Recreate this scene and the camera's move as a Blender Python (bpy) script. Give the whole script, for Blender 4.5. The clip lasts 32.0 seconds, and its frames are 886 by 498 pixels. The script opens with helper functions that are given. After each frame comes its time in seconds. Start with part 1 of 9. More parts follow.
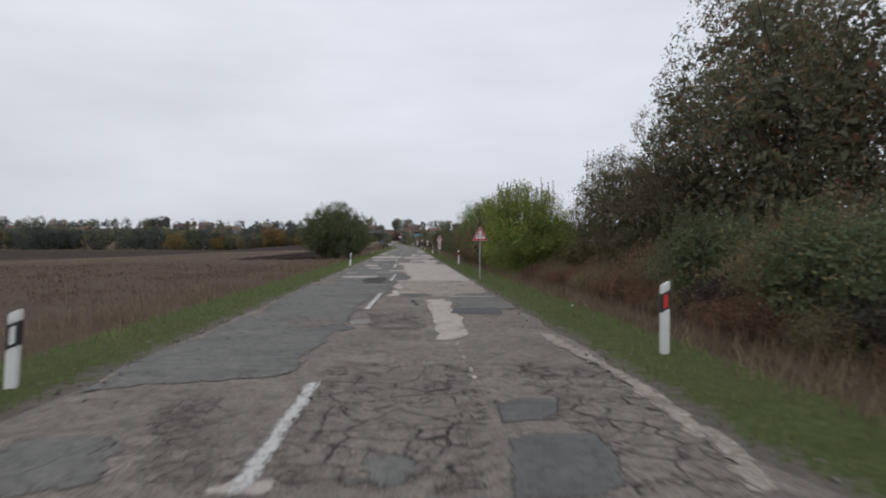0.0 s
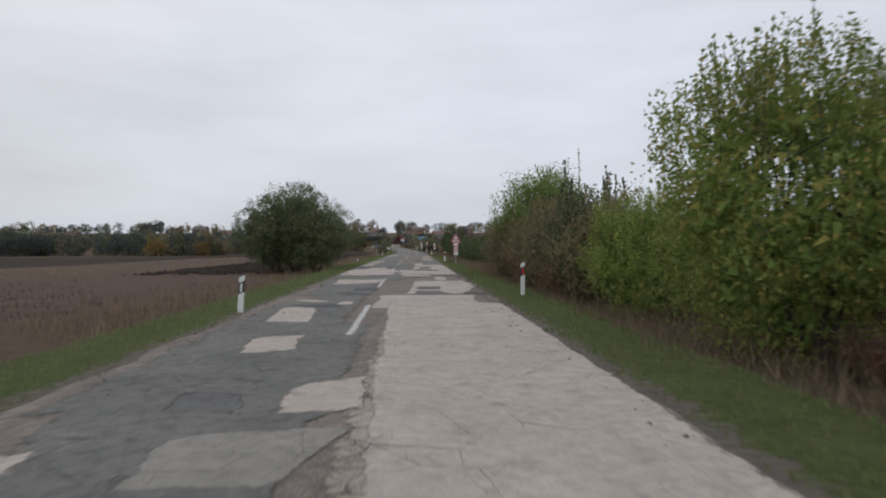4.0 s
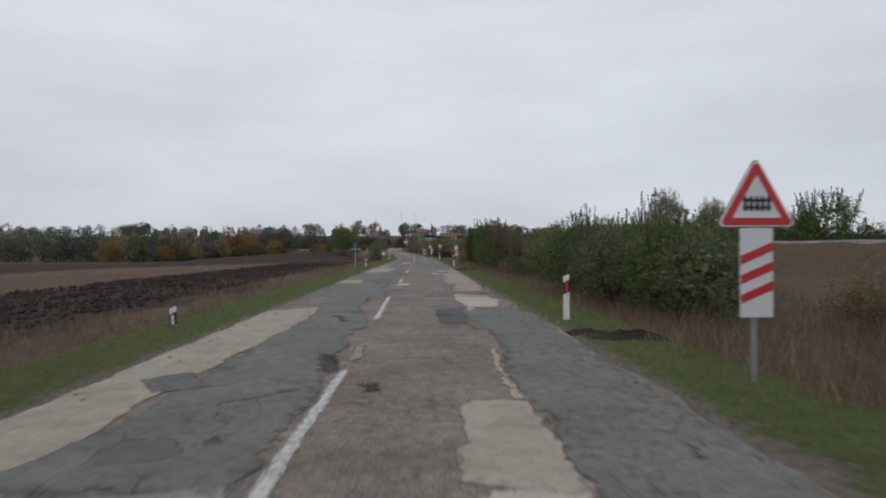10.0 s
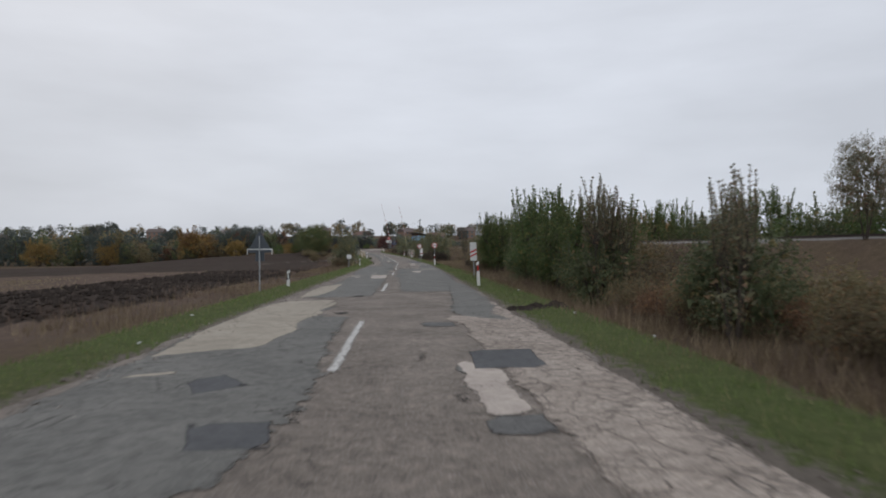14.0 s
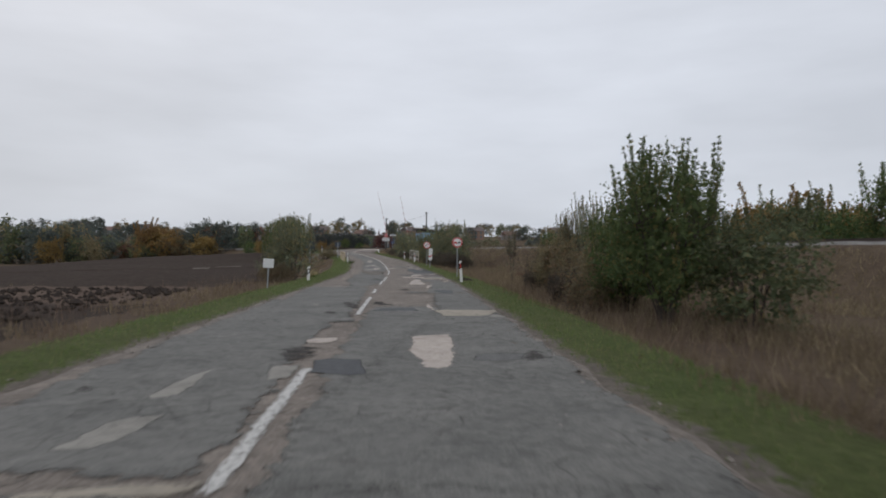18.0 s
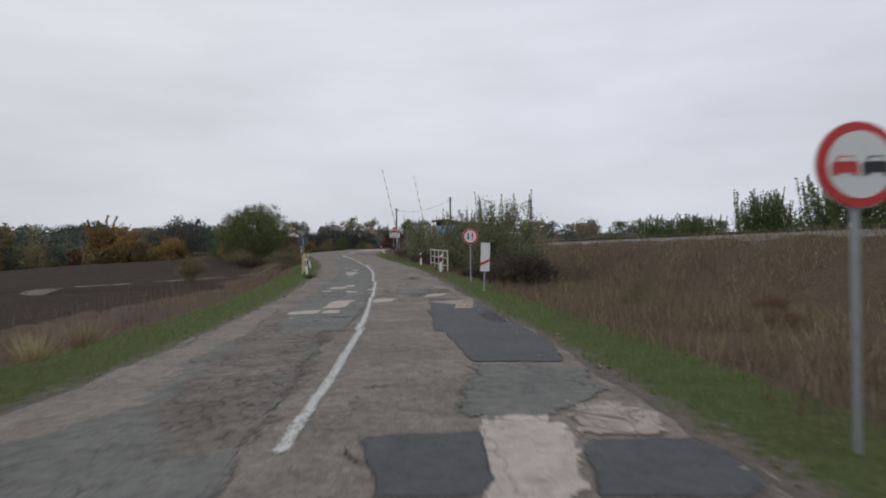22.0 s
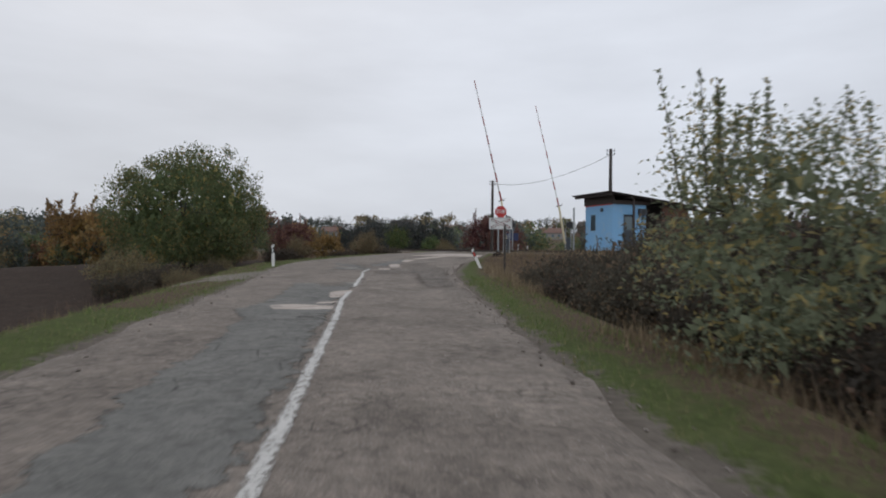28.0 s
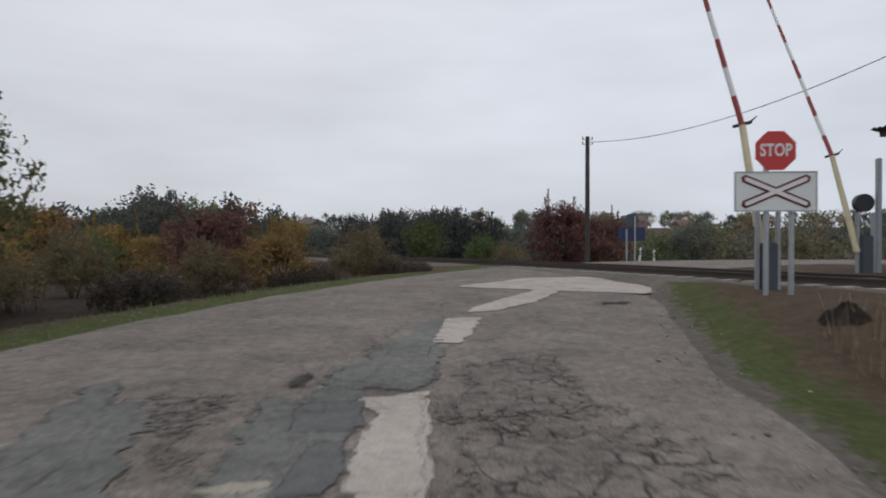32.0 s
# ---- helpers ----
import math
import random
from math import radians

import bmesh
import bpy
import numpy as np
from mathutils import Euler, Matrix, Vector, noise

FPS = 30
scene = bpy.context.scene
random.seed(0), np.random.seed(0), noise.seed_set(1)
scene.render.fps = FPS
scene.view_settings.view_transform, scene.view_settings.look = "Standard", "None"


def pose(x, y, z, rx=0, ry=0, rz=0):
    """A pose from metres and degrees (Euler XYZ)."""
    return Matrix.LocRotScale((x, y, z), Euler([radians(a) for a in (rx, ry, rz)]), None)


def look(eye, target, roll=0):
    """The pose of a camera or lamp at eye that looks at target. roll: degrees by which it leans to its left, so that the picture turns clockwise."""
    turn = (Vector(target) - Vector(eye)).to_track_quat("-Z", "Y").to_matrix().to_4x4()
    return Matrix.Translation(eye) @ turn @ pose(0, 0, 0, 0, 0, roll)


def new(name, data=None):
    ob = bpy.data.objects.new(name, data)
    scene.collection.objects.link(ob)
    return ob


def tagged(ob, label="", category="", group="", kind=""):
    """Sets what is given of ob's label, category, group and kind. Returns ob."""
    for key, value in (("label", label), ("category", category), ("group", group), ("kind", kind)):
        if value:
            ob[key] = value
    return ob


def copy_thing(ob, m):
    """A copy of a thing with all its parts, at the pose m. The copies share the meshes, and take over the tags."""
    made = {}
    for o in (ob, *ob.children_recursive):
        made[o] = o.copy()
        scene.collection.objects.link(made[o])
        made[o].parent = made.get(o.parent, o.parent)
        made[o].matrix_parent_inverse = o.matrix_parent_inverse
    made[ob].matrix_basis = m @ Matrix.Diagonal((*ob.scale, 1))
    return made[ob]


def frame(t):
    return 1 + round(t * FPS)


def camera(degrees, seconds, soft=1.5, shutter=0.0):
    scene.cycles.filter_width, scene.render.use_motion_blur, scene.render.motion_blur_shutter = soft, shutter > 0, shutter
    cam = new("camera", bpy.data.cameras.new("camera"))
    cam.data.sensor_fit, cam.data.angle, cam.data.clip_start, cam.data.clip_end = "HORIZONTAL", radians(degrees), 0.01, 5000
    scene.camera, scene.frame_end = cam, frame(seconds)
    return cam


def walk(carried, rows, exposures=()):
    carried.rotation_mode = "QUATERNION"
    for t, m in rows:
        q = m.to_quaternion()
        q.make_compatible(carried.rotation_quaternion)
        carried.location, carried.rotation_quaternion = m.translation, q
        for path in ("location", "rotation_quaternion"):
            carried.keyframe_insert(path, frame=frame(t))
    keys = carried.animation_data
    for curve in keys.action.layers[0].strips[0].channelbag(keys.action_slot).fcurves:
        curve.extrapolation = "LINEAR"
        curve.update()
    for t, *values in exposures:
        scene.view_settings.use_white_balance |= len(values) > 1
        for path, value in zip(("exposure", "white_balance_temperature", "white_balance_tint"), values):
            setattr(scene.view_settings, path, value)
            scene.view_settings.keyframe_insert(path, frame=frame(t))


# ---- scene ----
cam = camera(70.0, 32.0, 1.9, 0.32)
PATH = [
    (0.0, pose(0.001, 0.000, 1.366, 89.418, -0.168, -3.049)),
    (0.5, pose(-0.053, 3.252, 1.361, 89.431, -0.107, -2.547)),
    (1.0, pose(-0.057, 6.465, 1.353, 89.451, -0.041, -2.355)),
    (1.5, pose(0.005, 9.639, 1.350, 89.728, 0.116, -2.712)),
    (2.0, pose(0.097, 12.731, 1.348, 89.577, 0.649, -2.915)),
    (2.5, pose(0.181, 15.693, 1.336, 89.280, 1.182, -2.819)),
    (3.0, pose(0.220, 18.678, 1.335, 89.467, 1.141, -2.648)),
    (3.5, pose(0.206, 21.650, 1.341, 89.719, 0.694, -2.664)),
    (4.0, pose(0.172, 24.812, 1.348, 89.720, 0.228, -2.712)),
    (4.5, pose(0.131, 28.146, 1.349, 89.684, -0.203, -2.766)),
    (5.0, pose(0.093, 31.634, 1.347, 89.708, -0.648, -2.801)),
    (5.5, pose(0.071, 35.256, 1.345, 89.803, -1.066, -2.790)),
    (6.0, pose(0.074, 38.996, 1.354, 89.870, -1.127, -2.707)),
    (6.5, pose(0.079, 42.481, 1.360, 89.673, -1.146, -2.650)),
    (7.0, pose(0.041, 46.148, 1.369, 89.270, -0.933, -2.477)),
    (7.5, pose(0.025, 49.974, 1.355, 89.272, -0.846, -2.455)),
    (8.0, pose(0.033, 53.774, 1.336, 89.135, -0.885, -2.392)),
    (8.5, pose(0.018, 57.403, 1.316, 89.093, -0.804, -2.345)),
    (9.0, pose(-0.015, 61.334, 1.326, 89.474, -0.346, -2.391)),
    (9.5, pose(0.007, 65.015, 1.340, 89.875, -0.116, -2.300)),
    (10.0, pose(-0.027, 68.851, 1.363, 90.058, 0.253, -2.237)),
    (10.5, pose(-0.075, 72.503, 1.346, 90.059, 0.870, -2.443)),
    (11.0, pose(-0.157, 76.292, 1.344, 90.071, 0.593, -2.420)),
    (11.5, pose(-0.181, 79.907, 1.353, 90.117, 0.113, -2.538)),
    (12.0, pose(-0.165, 83.525, 1.364, 90.231, -0.022, -2.641)),
    (12.5, pose(-0.123, 87.207, 1.369, 90.332, 0.174, -2.832)),
    (13.0, pose(-0.071, 91.089, 1.381, 90.184, 0.171, -2.949)),
    (13.5, pose(0.014, 94.801, 1.370, 90.195, 0.265, -3.365)),
    (14.0, pose(0.121, 98.823, 1.347, 90.116, 0.445, -3.475)),
    (14.5, pose(0.183, 102.593, 1.338, 90.004, 0.577, -3.448)),
    (15.0, pose(0.249, 106.626, 1.340, 89.991, 0.742, -3.331)),
    (15.5, pose(0.294, 110.583, 1.344, 90.103, 0.948, -3.190)),
    (16.0, pose(0.342, 114.507, 1.349, 89.879, 0.650, -3.016)),
    (16.5, pose(0.395, 118.429, 1.350, 89.721, 0.277, -2.864)),
    (17.0, pose(0.450, 122.378, 1.348, 89.753, -0.032, -2.791)),
    (17.5, pose(0.506, 126.387, 1.342, 89.978, -0.263, -2.850)),
    (18.0, pose(0.563, 130.484, 1.336, 90.245, -0.384, -3.097)),
    (18.5, pose(0.572, 134.634, 1.329, 90.249, -0.425, -3.015)),
    (19.0, pose(0.604, 138.976, 1.336, 90.122, -0.562, -2.872)),
    (19.5, pose(0.591, 143.036, 1.346, 90.152, -0.565, -2.598)),
    (20.0, pose(0.575, 147.211, 1.364, 90.065, -0.145, -2.330)),
    (20.5, pose(0.580, 151.001, 1.373, 90.423, 0.133, -2.177)),
    (21.0, pose(0.516, 154.907, 1.358, 90.481, 0.294, -1.914)),
    (21.5, pose(0.466, 158.535, 1.335, 90.359, 0.641, -1.693)),
    (22.0, pose(0.382, 162.210, 1.316, 90.248, 0.719, -1.574)),
    (22.5, pose(0.301, 165.752, 1.289, 90.595, 0.885, -1.719)),
    (23.0, pose(0.138, 169.509, 1.278, 90.576, 0.869, -1.233)),
    (23.5, pose(-0.024, 173.201, 1.291, 90.652, 0.654, -0.765)),
    (24.0, pose(-0.223, 177.010, 1.327, 90.651, 0.523, -0.361)),
    (24.5, pose(-0.445, 180.610, 1.362, 90.919, 0.584, -0.104)),
    (25.0, pose(-0.775, 184.336, 1.432, 90.572, 0.427, 0.605)),
    (25.5, pose(-1.174, 187.844, 1.514, 90.500, 0.322, 1.198)),
    (26.0, pose(-1.623, 191.526, 1.601, 90.331, 0.053, 2.020)),
    (26.5, pose(-2.065, 194.878, 1.689, 90.681, -0.489, 2.452)),
    (27.0, pose(-2.478, 198.286, 1.785, 90.256, -0.526, 3.218)),
    (27.5, pose(-2.884, 201.699, 1.883, 89.959, -0.489, 4.191)),
    (28.0, pose(-3.301, 205.066, 1.979, 90.033, -0.577, 5.250)),
    (28.5, pose(-3.749, 208.336, 2.066, 90.365, -0.770, 6.270)),
    (29.0, pose(-4.243, 211.459, 2.141, 90.408, -0.793, 7.126)),
    (29.5, pose(-4.770, 214.512, 2.210, 90.357, -0.368, 7.748)),
    (30.0, pose(-5.304, 217.498, 2.282, 90.220, -0.143, 8.391)),
    (30.5, pose(-5.816, 220.311, 2.363, 89.999, 0.182, 8.690)),
    (31.0, pose(-6.280, 223.191, 2.436, 89.750, -0.079, 8.747)),
    (31.5, pose(-6.709, 225.938, 2.494, 89.440, -0.010, 8.445)),
    (32.0, pose(-7.100, 228.634, 2.546, 89.728, -0.028, 7.793)),
]
walk(cam, PATH, ((0.0, 0.07), (3.0, 0.06), (6.0, 0.0), (8.0, 0.07), (9.0, 0.07), (10.0, -0.04), (14.0, -0.02), (26.5, -0.01), (28.5, 0.05), (30.0, 0.01), (32.0, 0.0)))

# ---------------------------------------------------------------- light
world = bpy.data.worlds.new("overcast")
scene.world = world
world.use_nodes = True
wn, wl = world.node_tree.nodes, world.node_tree.links
wn.clear()
w_out = wn.new("ShaderNodeOutputWorld")
w_bg = wn.new("ShaderNodeBackground")
w_sky = wn.new("ShaderNodeTexSky")
w_sky.sky_type = "NISHITA"
w_sky.sun_disc = False
w_sky.sun_elevation = radians(38)
w_sky.sun_rotation = radians(-30)
w_sky.dust_density = 4.0
w_co = wn.new("ShaderNodeTexCoord")
w_sep = wn.new("ShaderNodeSeparateXYZ")
wl.new(w_co.outputs["Generated"], w_sep.inputs[0])
# cloud deck: soft streaks, stretched towards the horizon
w_map = wn.new("ShaderNodeMapping")
w_map.inputs["Scale"].default_value = (1.3, 1.3, 5.0)
wl.new(w_co.outputs["Generated"], w_map.inputs["Vector"])
w_noise = wn.new("ShaderNodeTexNoise")
w_noise.inputs["Scale"].default_value = 1.7
w_noise.inputs["Detail"].default_value = 5.0
w_noise.inputs["Roughness"].default_value = 0.5
wl.new(w_map.outputs[0], w_noise.inputs["Vector"])
w_ramp = wn.new("ShaderNodeValToRGB")
w_ramp.color_ramp.elements[0].position = 0.0
w_ramp.color_ramp.elements[0].color = (0.68, 0.722, 0.80, 1)
w_ramp.color_ramp.elements[1].position = 0.75
w_ramp.color_ramp.elements[1].color = (0.89, 0.928, 1.015, 1)
mid = w_ramp.color_ramp.elements.new(0.28)
mid.color = (0.735, 0.773, 0.853, 1)
w_abs = wn.new("ShaderNodeMath")
w_abs.operation = "ABSOLUTE"
wl.new(w_sep.outputs["Z"], w_abs.inputs[0])
wl.new(w_abs.outputs[0], w_ramp.inputs[0])
w_cr = wn.new("ShaderNodeMapRange")
w_cr.inputs["From Min"].default_value = 0.3
w_cr.inputs["From Max"].default_value = 0.7
w_cr.inputs["To Min"].default_value = 0.86
w_cr.inputs["To Max"].default_value = 1.07
wl.new(w_noise.outputs["Fac"], w_cr.inputs["Value"])
w_mul = wn.new("ShaderNodeVectorMath")
w_mul.operation = "SCALE"
wl.new(w_ramp.outputs[0], w_mul.inputs[0])
w_side = wn.new("ShaderNodeMapRange")
w_side.inputs["From Min"].default_value = -0.75
w_side.inputs["From Max"].default_value = 0.0
w_side.inputs["To Min"].default_value = 0.86
w_side.inputs["To Max"].default_value = 1.0
wl.new(w_sep.outputs["X"], w_side.inputs["Value"])
w_both = wn.new("ShaderNodeMath")
w_both.operation = "MULTIPLY"
wl.new(w_cr.outputs[0], w_both.inputs[0])
wl.new(w_side.outputs[0], w_both.inputs[1])
wl.new(w_both.outputs[0], w_mul.inputs["Scale"])
w_skys = wn.new("ShaderNodeVectorMath")
w_skys.operation = "SCALE"
w_skys.inputs["Scale"].default_value = 0.06
wl.new(w_sky.outputs[0], w_skys.inputs[0])
w_mix = wn.new("ShaderNodeMix")
w_mix.data_type = "RGBA"
w_mix.inputs["Factor"].default_value = 0.93
wl.new(w_skys.outputs[0], w_mix.inputs[6])
wl.new(w_mul.outputs[0], w_mix.inputs[7])
wl.new(w_mix.outputs[2], w_bg.inputs["Color"])
w_bg.inputs["Strength"].default_value = 0.98
wl.new(w_bg.outputs[0], w_out.inputs["Surface"])

sun_data = bpy.data.lights.new("sun", "SUN")
sun_data.energy = 0.3
sun_data.angle = radians(30)
sun_data.color = (1.0, 0.97, 0.93)
sun = new("sun", sun_data)
sun.matrix_world = look((-30, -40, 60), (0, 60, 0))


# ---------------------------------------------------------------- materials
def shader(name, rough=0.85, metal=0.0):
    m = bpy.data.materials.new(name)
    m.use_nodes = True
    b = m.node_tree.nodes["Principled BSDF"]
    b.inputs["Roughness"].default_value = rough
    b.inputs["Metallic"].default_value = metal
    return m, m.node_tree.nodes, m.node_tree.links, b


def tex_noise(n, l, scale, detail=4.0, rough=0.6, vec=None):
    t = n.new("ShaderNodeTexNoise")
    t.inputs["Scale"].default_value = scale
    t.inputs["Detail"].default_value = detail
    t.inputs["Roughness"].default_value = rough
    if vec is not None:
        l.new(vec, t.inputs["Vector"])
    return t


def ramp(n, l, fac, stops):
    r = n.new("ShaderNodeValToRGB")
    e = r.color_ramp.elements
    while len(e) < len(stops):
        e.new(0.5)
    for k, (p, c) in enumerate(stops):
        e[k].position = p
        e[k].color = (*c, 1)
    l.new(fac, r.inputs[0])
    return r


def mixed(n, l, fac, a, b, blend="MIX"):
    x = n.new("ShaderNodeMix")
    x.data_type = "RGBA"
    x.blend_type = blend
    if isinstance(fac, (int, float)):
        x.inputs["Factor"].default_value = fac
    else:
        l.new(fac, x.inputs["Factor"])
    for sock, v in ((6, a), (7, b)):
        if isinstance(v, tuple):
            x.inputs[sock].default_value = (*v, 1)
        else:
            l.new(v, x.inputs[sock])
    return x.outputs[2]


def spread(n, l, fac, a, b, c=0.0, d=1.0):
    x = n.new("ShaderNodeMapRange")
    for k, v in (("From Min", a), ("From Max", b), ("To Min", c), ("To Max", d)):
        x.inputs[k].default_value = v
    l.new(fac, x.inputs["Value"])
    return x.outputs[0]


def bumped(n, l, b, height, strength=0.4, dist=0.02):
    x = n.new("ShaderNodeBump")
    x.inputs["Strength"].default_value = strength
    x.inputs["Distance"].default_value = dist
    l.new(height, x.inputs["Height"])
    l.new(x.outputs[0], b.inputs["Normal"])


def world_co(n):
    return n.new("ShaderNodeNewGeometry").outputs["Position"]


def paving(name, dark, lite, grain=0.25, cracks=0.0, cell=2.2, rough=0.9, stain=(0.04, 0.035, 0.03), stained=0.35, everywhere=False, fine=0.07, rim=0.0, broken=0.0, wander=0.10, grit=0.0, spread_c=(0.44, 0.60), relief=0.6, stain_at=0.54):
    """Asphalt or cement: aggregate, blotches, stains, pits and crazing in real-world sizes."""
    m, n, l, b = shader(name, rough)
    b.inputs["Specular IOR Level"].default_value = 0.22
    pos = world_co(n)
    blot = tex_noise(n, l, 0.9, 6, 0.62, pos)
    col = ramp(n, l, blot.outputs["Fac"], [(0.3, dark), (0.7, lite)]).outputs[0]
    blot2 = tex_noise(n, l, 7.0, 8, 0.75, pos)
    col = mixed(n, l, 0.8 * grain + 0.1, col, ramp(n, l, blot2.outputs["Fac"], [(0.33, (0.16, 0.15, 0.14)), (0.5, (0.5, 0.5, 0.5)), (0.70, (0.86, 0.84, 0.80))]).outputs[0], "OVERLAY")
    agg = tex_noise(n, l, 60, 3, 0.85, pos)
    col = mixed(n, l, grain, col, ramp(n, l, agg.outputs["Fac"], [(0.35, (0.12, 0.12, 0.12)), (0.5, (0.5, 0.5, 0.5)), (0.66, (0.95, 0.93, 0.9))]).outputs[0], "OVERLAY")
    st = tex_noise(n, l, 2.6, 7, 0.72, pos)
    col = mixed(n, l, spread(n, l, st.outputs["Fac"], stain_at, stain_at + 0.16, 0, stained), col, stain)
    if grit:
        gn = tex_noise(n, l, 38, 2, 0.5, pos)
        col = mixed(n, l, spread(n, l, gn.outputs["Fac"], 0.64, 0.70, 0, grit), col, (0.46, 0.42, 0.38))
        gd = tex_noise(n, l, 27, 3, 0.6, pos)
        col = mixed(n, l, spread(n, l, gd.outputs["Fac"], 0.60, 0.70, 0, grit), col, (0.055, 0.046, 0.040))
    hgt = mixed(n, l, 0.5, agg.outputs["Fac"], blot2.outputs["Fac"])
    if cracks:
        warp = tex_noise(n, l, 5.0, 5, 0.7, pos)
        vm = n.new("ShaderNodeVectorMath")
        vm.operation = "MULTIPLY_ADD"
        l.new(warp.outputs["Color"], vm.inputs[0])
        vm.inputs[1].default_value = (wander, wander * 1.3, 0.0)
        l.new(pos, vm.inputs[2])
        vo = n.new("ShaderNodeTexVoronoi")
        vo.feature = "DISTANCE_TO_EDGE"
        vo.inputs["Scale"].default_value = cell
        l.new(vm.outputs[0], vo.inputs["Vector"])
        line = spread(n, l, vo.outputs["Distance"], fine * 0.2, fine, 1, 0)
        vo2 = n.new("ShaderNodeTexVoronoi")
        vo2.feature = "DISTANCE_TO_EDGE"
        vo2.inputs["Scale"].default_value = cell * 2.3
        l.new(vm.outputs[0], vo2.inputs["Vector"])
        line2 = spread(n, l, vo2.outputs["Distance"], fine * 0.2, fine * 1.3, 1, 0)
        some = spread(n, l, tex_noise(n, l, 2.3, 3, 0.6, pos).outputs["Fac"], 0.47, 0.60, 0, 0.8)
        keepl = spread(n, l, tex_noise(n, l, 3.1, 4, 0.7, pos).outputs["Fac"], 0.38, 0.55, 0.15, 1.0)
        l1 = n.new("ShaderNodeMath")
        l1.operation = "MULTIPLY"
        l.new(line, l1.inputs[0])
        l.new(keepl, l1.inputs[1])
        l2 = n.new("ShaderNodeMath")
        l2.operation = "MULTIPLY"
        l.new(line2, l2.inputs[0])
        l.new(some, l2.inputs[1])
        l3 = n.new("ShaderNodeMath")
        l3.operation = "MAXIMUM"
        l.new(l1.outputs[0], l3.inputs[0])
        l.new(l2.outputs[0], l3.inputs[1])
        line = l3.outputs[0]
        lo, hi = (0.28, 0.50) if everywhere else spread_c
        where = spread(n, l, tex_noise(n, l, 0.85, 4, 0.65, pos).outputs["Fac"], lo, hi, 0.0, 1.0)
        mu = n.new("ShaderNodeMath")
        mu.operation = "MULTIPLY"
        l.new(line, mu.inputs[0])
        l.new(where, mu.inputs[1])
        mu2 = n.new("ShaderNodeMath")
        mu2.operation = "MULTIPLY"
        mu2.inputs[1].default_value = cracks
        l.new(mu.outputs[0], mu2.inputs[0])
        col = mixed(n, l, mu2.outputs[0], col, (0.022, 0.019, 0.017))
        sb = n.new("ShaderNodeMath")
        sb.operation = "SUBTRACT"
        l.new(hgt, sb.inputs[0])
        l.new(mu2.outputs[0], sb.inputs[1])
        hgt = sb.outputs[0]
    l.new(col, b.inputs["Base Color"])
    bumped(n, l, b, hgt, relief, 0.03)
    if rim:
        ragged(n, l, b, pos, rim, broken)
    return m


def ragged(n, l, b, pos, rim, broken):
    """Lets a thin layer run out unevenly towards its rim, and break up inside."""
    at = n.new("ShaderNodeAttribute")
    at.attribute_name = "rim"
    e1 = tex_noise(n, l, 5.0, 6, 0.65, pos)
    e2 = tex_noise(n, l, 24.0, 4, 0.7, pos)
    need = n.new("ShaderNodeMath")
    need.operation = "ADD"
    l.new(spread(n, l, e1.outputs["Fac"], 0.35, 0.70, -0.02, rim), need.inputs[0])
    l.new(spread(n, l, e2.outputs["Fac"], 0.42, 0.75, 0.0, 0.6 * rim + broken), need.inputs[1])
    gap = n.new("ShaderNodeMath")
    gap.operation = "SUBTRACT"
    l.new(at.outputs["Fac"], gap.inputs[0])
    l.new(need.outputs[0], gap.inputs[1])
    l.new(spread(n, l, gap.outputs[0], -0.006, 0.022, 0, 1), b.inputs["Alpha"])


M_ROAD = paving("worn_asphalt", (0.148, 0.126, 0.108), (0.240, 0.206, 0.177), 0.50, 0.55, 4.6, stained=0.40, fine=0.060, wander=0.12, grit=0.5, spread_c=(0.47, 0.62))
M_GREY = paving("grey_asphalt", (0.104, 0.102, 0.099), (0.142, 0.139, 0.133), 0.34, 0.5, 1.6, 0.8, stained=0.3, fine=0.016, rim=0.03)
M_DUSTY = paving("dusty_asphalt", (0.185, 0.158, 0.134), (0.262, 0.226, 0.192), 0.4, 0.5, 3.0, 0.92, stained=0.35, fine=0.03, rim=0.22, broken=0.1, grit=0.3)
M_GREYL = paving("pale_grey_asphalt", (0.124, 0.122, 0.113), (0.180, 0.175, 0.161), 0.42, 0.7, 1.8, 0.85, stained=0.42, fine=0.018, rim=0.16)
M_DARK = paving("fresh_asphalt", (0.064, 0.066, 0.070), (0.092, 0.093, 0.097), 0.34, 0.0, 1, 0.75, stained=0.15, rim=0.02)
M_CREAM = paving("cement_patch", (0.368, 0.318, 0.278), (0.446, 0.391, 0.345), 0.18, 0.7, 1.7, 0.9, (0.215, 0.178, 0.150), 0.6, fine=0.012, rim=0.06, grit=0.14, relief=0.08, stain_at=0.52)
M_TAN = paving("old_cement_patch", (0.275, 0.243, 0.196), (0.360, 0.320, 0.262), 0.18, 0.6, 1.9, 0.9, (0.17, 0.145, 0.115), 0.45, fine=0.014, rim=0.05, grit=0.18, relief=0.10, stain_at=0.50)
M_ASH = paving("pale_asphalt", (0.200, 0.188, 0.166), (0.280, 0.264, 0.236), 0.26, 0.6, 2.2, 0.9, stained=0.35, fine=0.016, rim=0.05, grit=0.2, relief=0.2)
M_TORN = paving("broken_asphalt", (0.046, 0.042, 0.039), (0.092, 0.084, 0.077), 0.55, 0.7, 8.0, 0.95, stained=0.4, everywhere=True, fine=0.09, rim=0.07, broken=0.16, wander=0.08, grit=0.15)
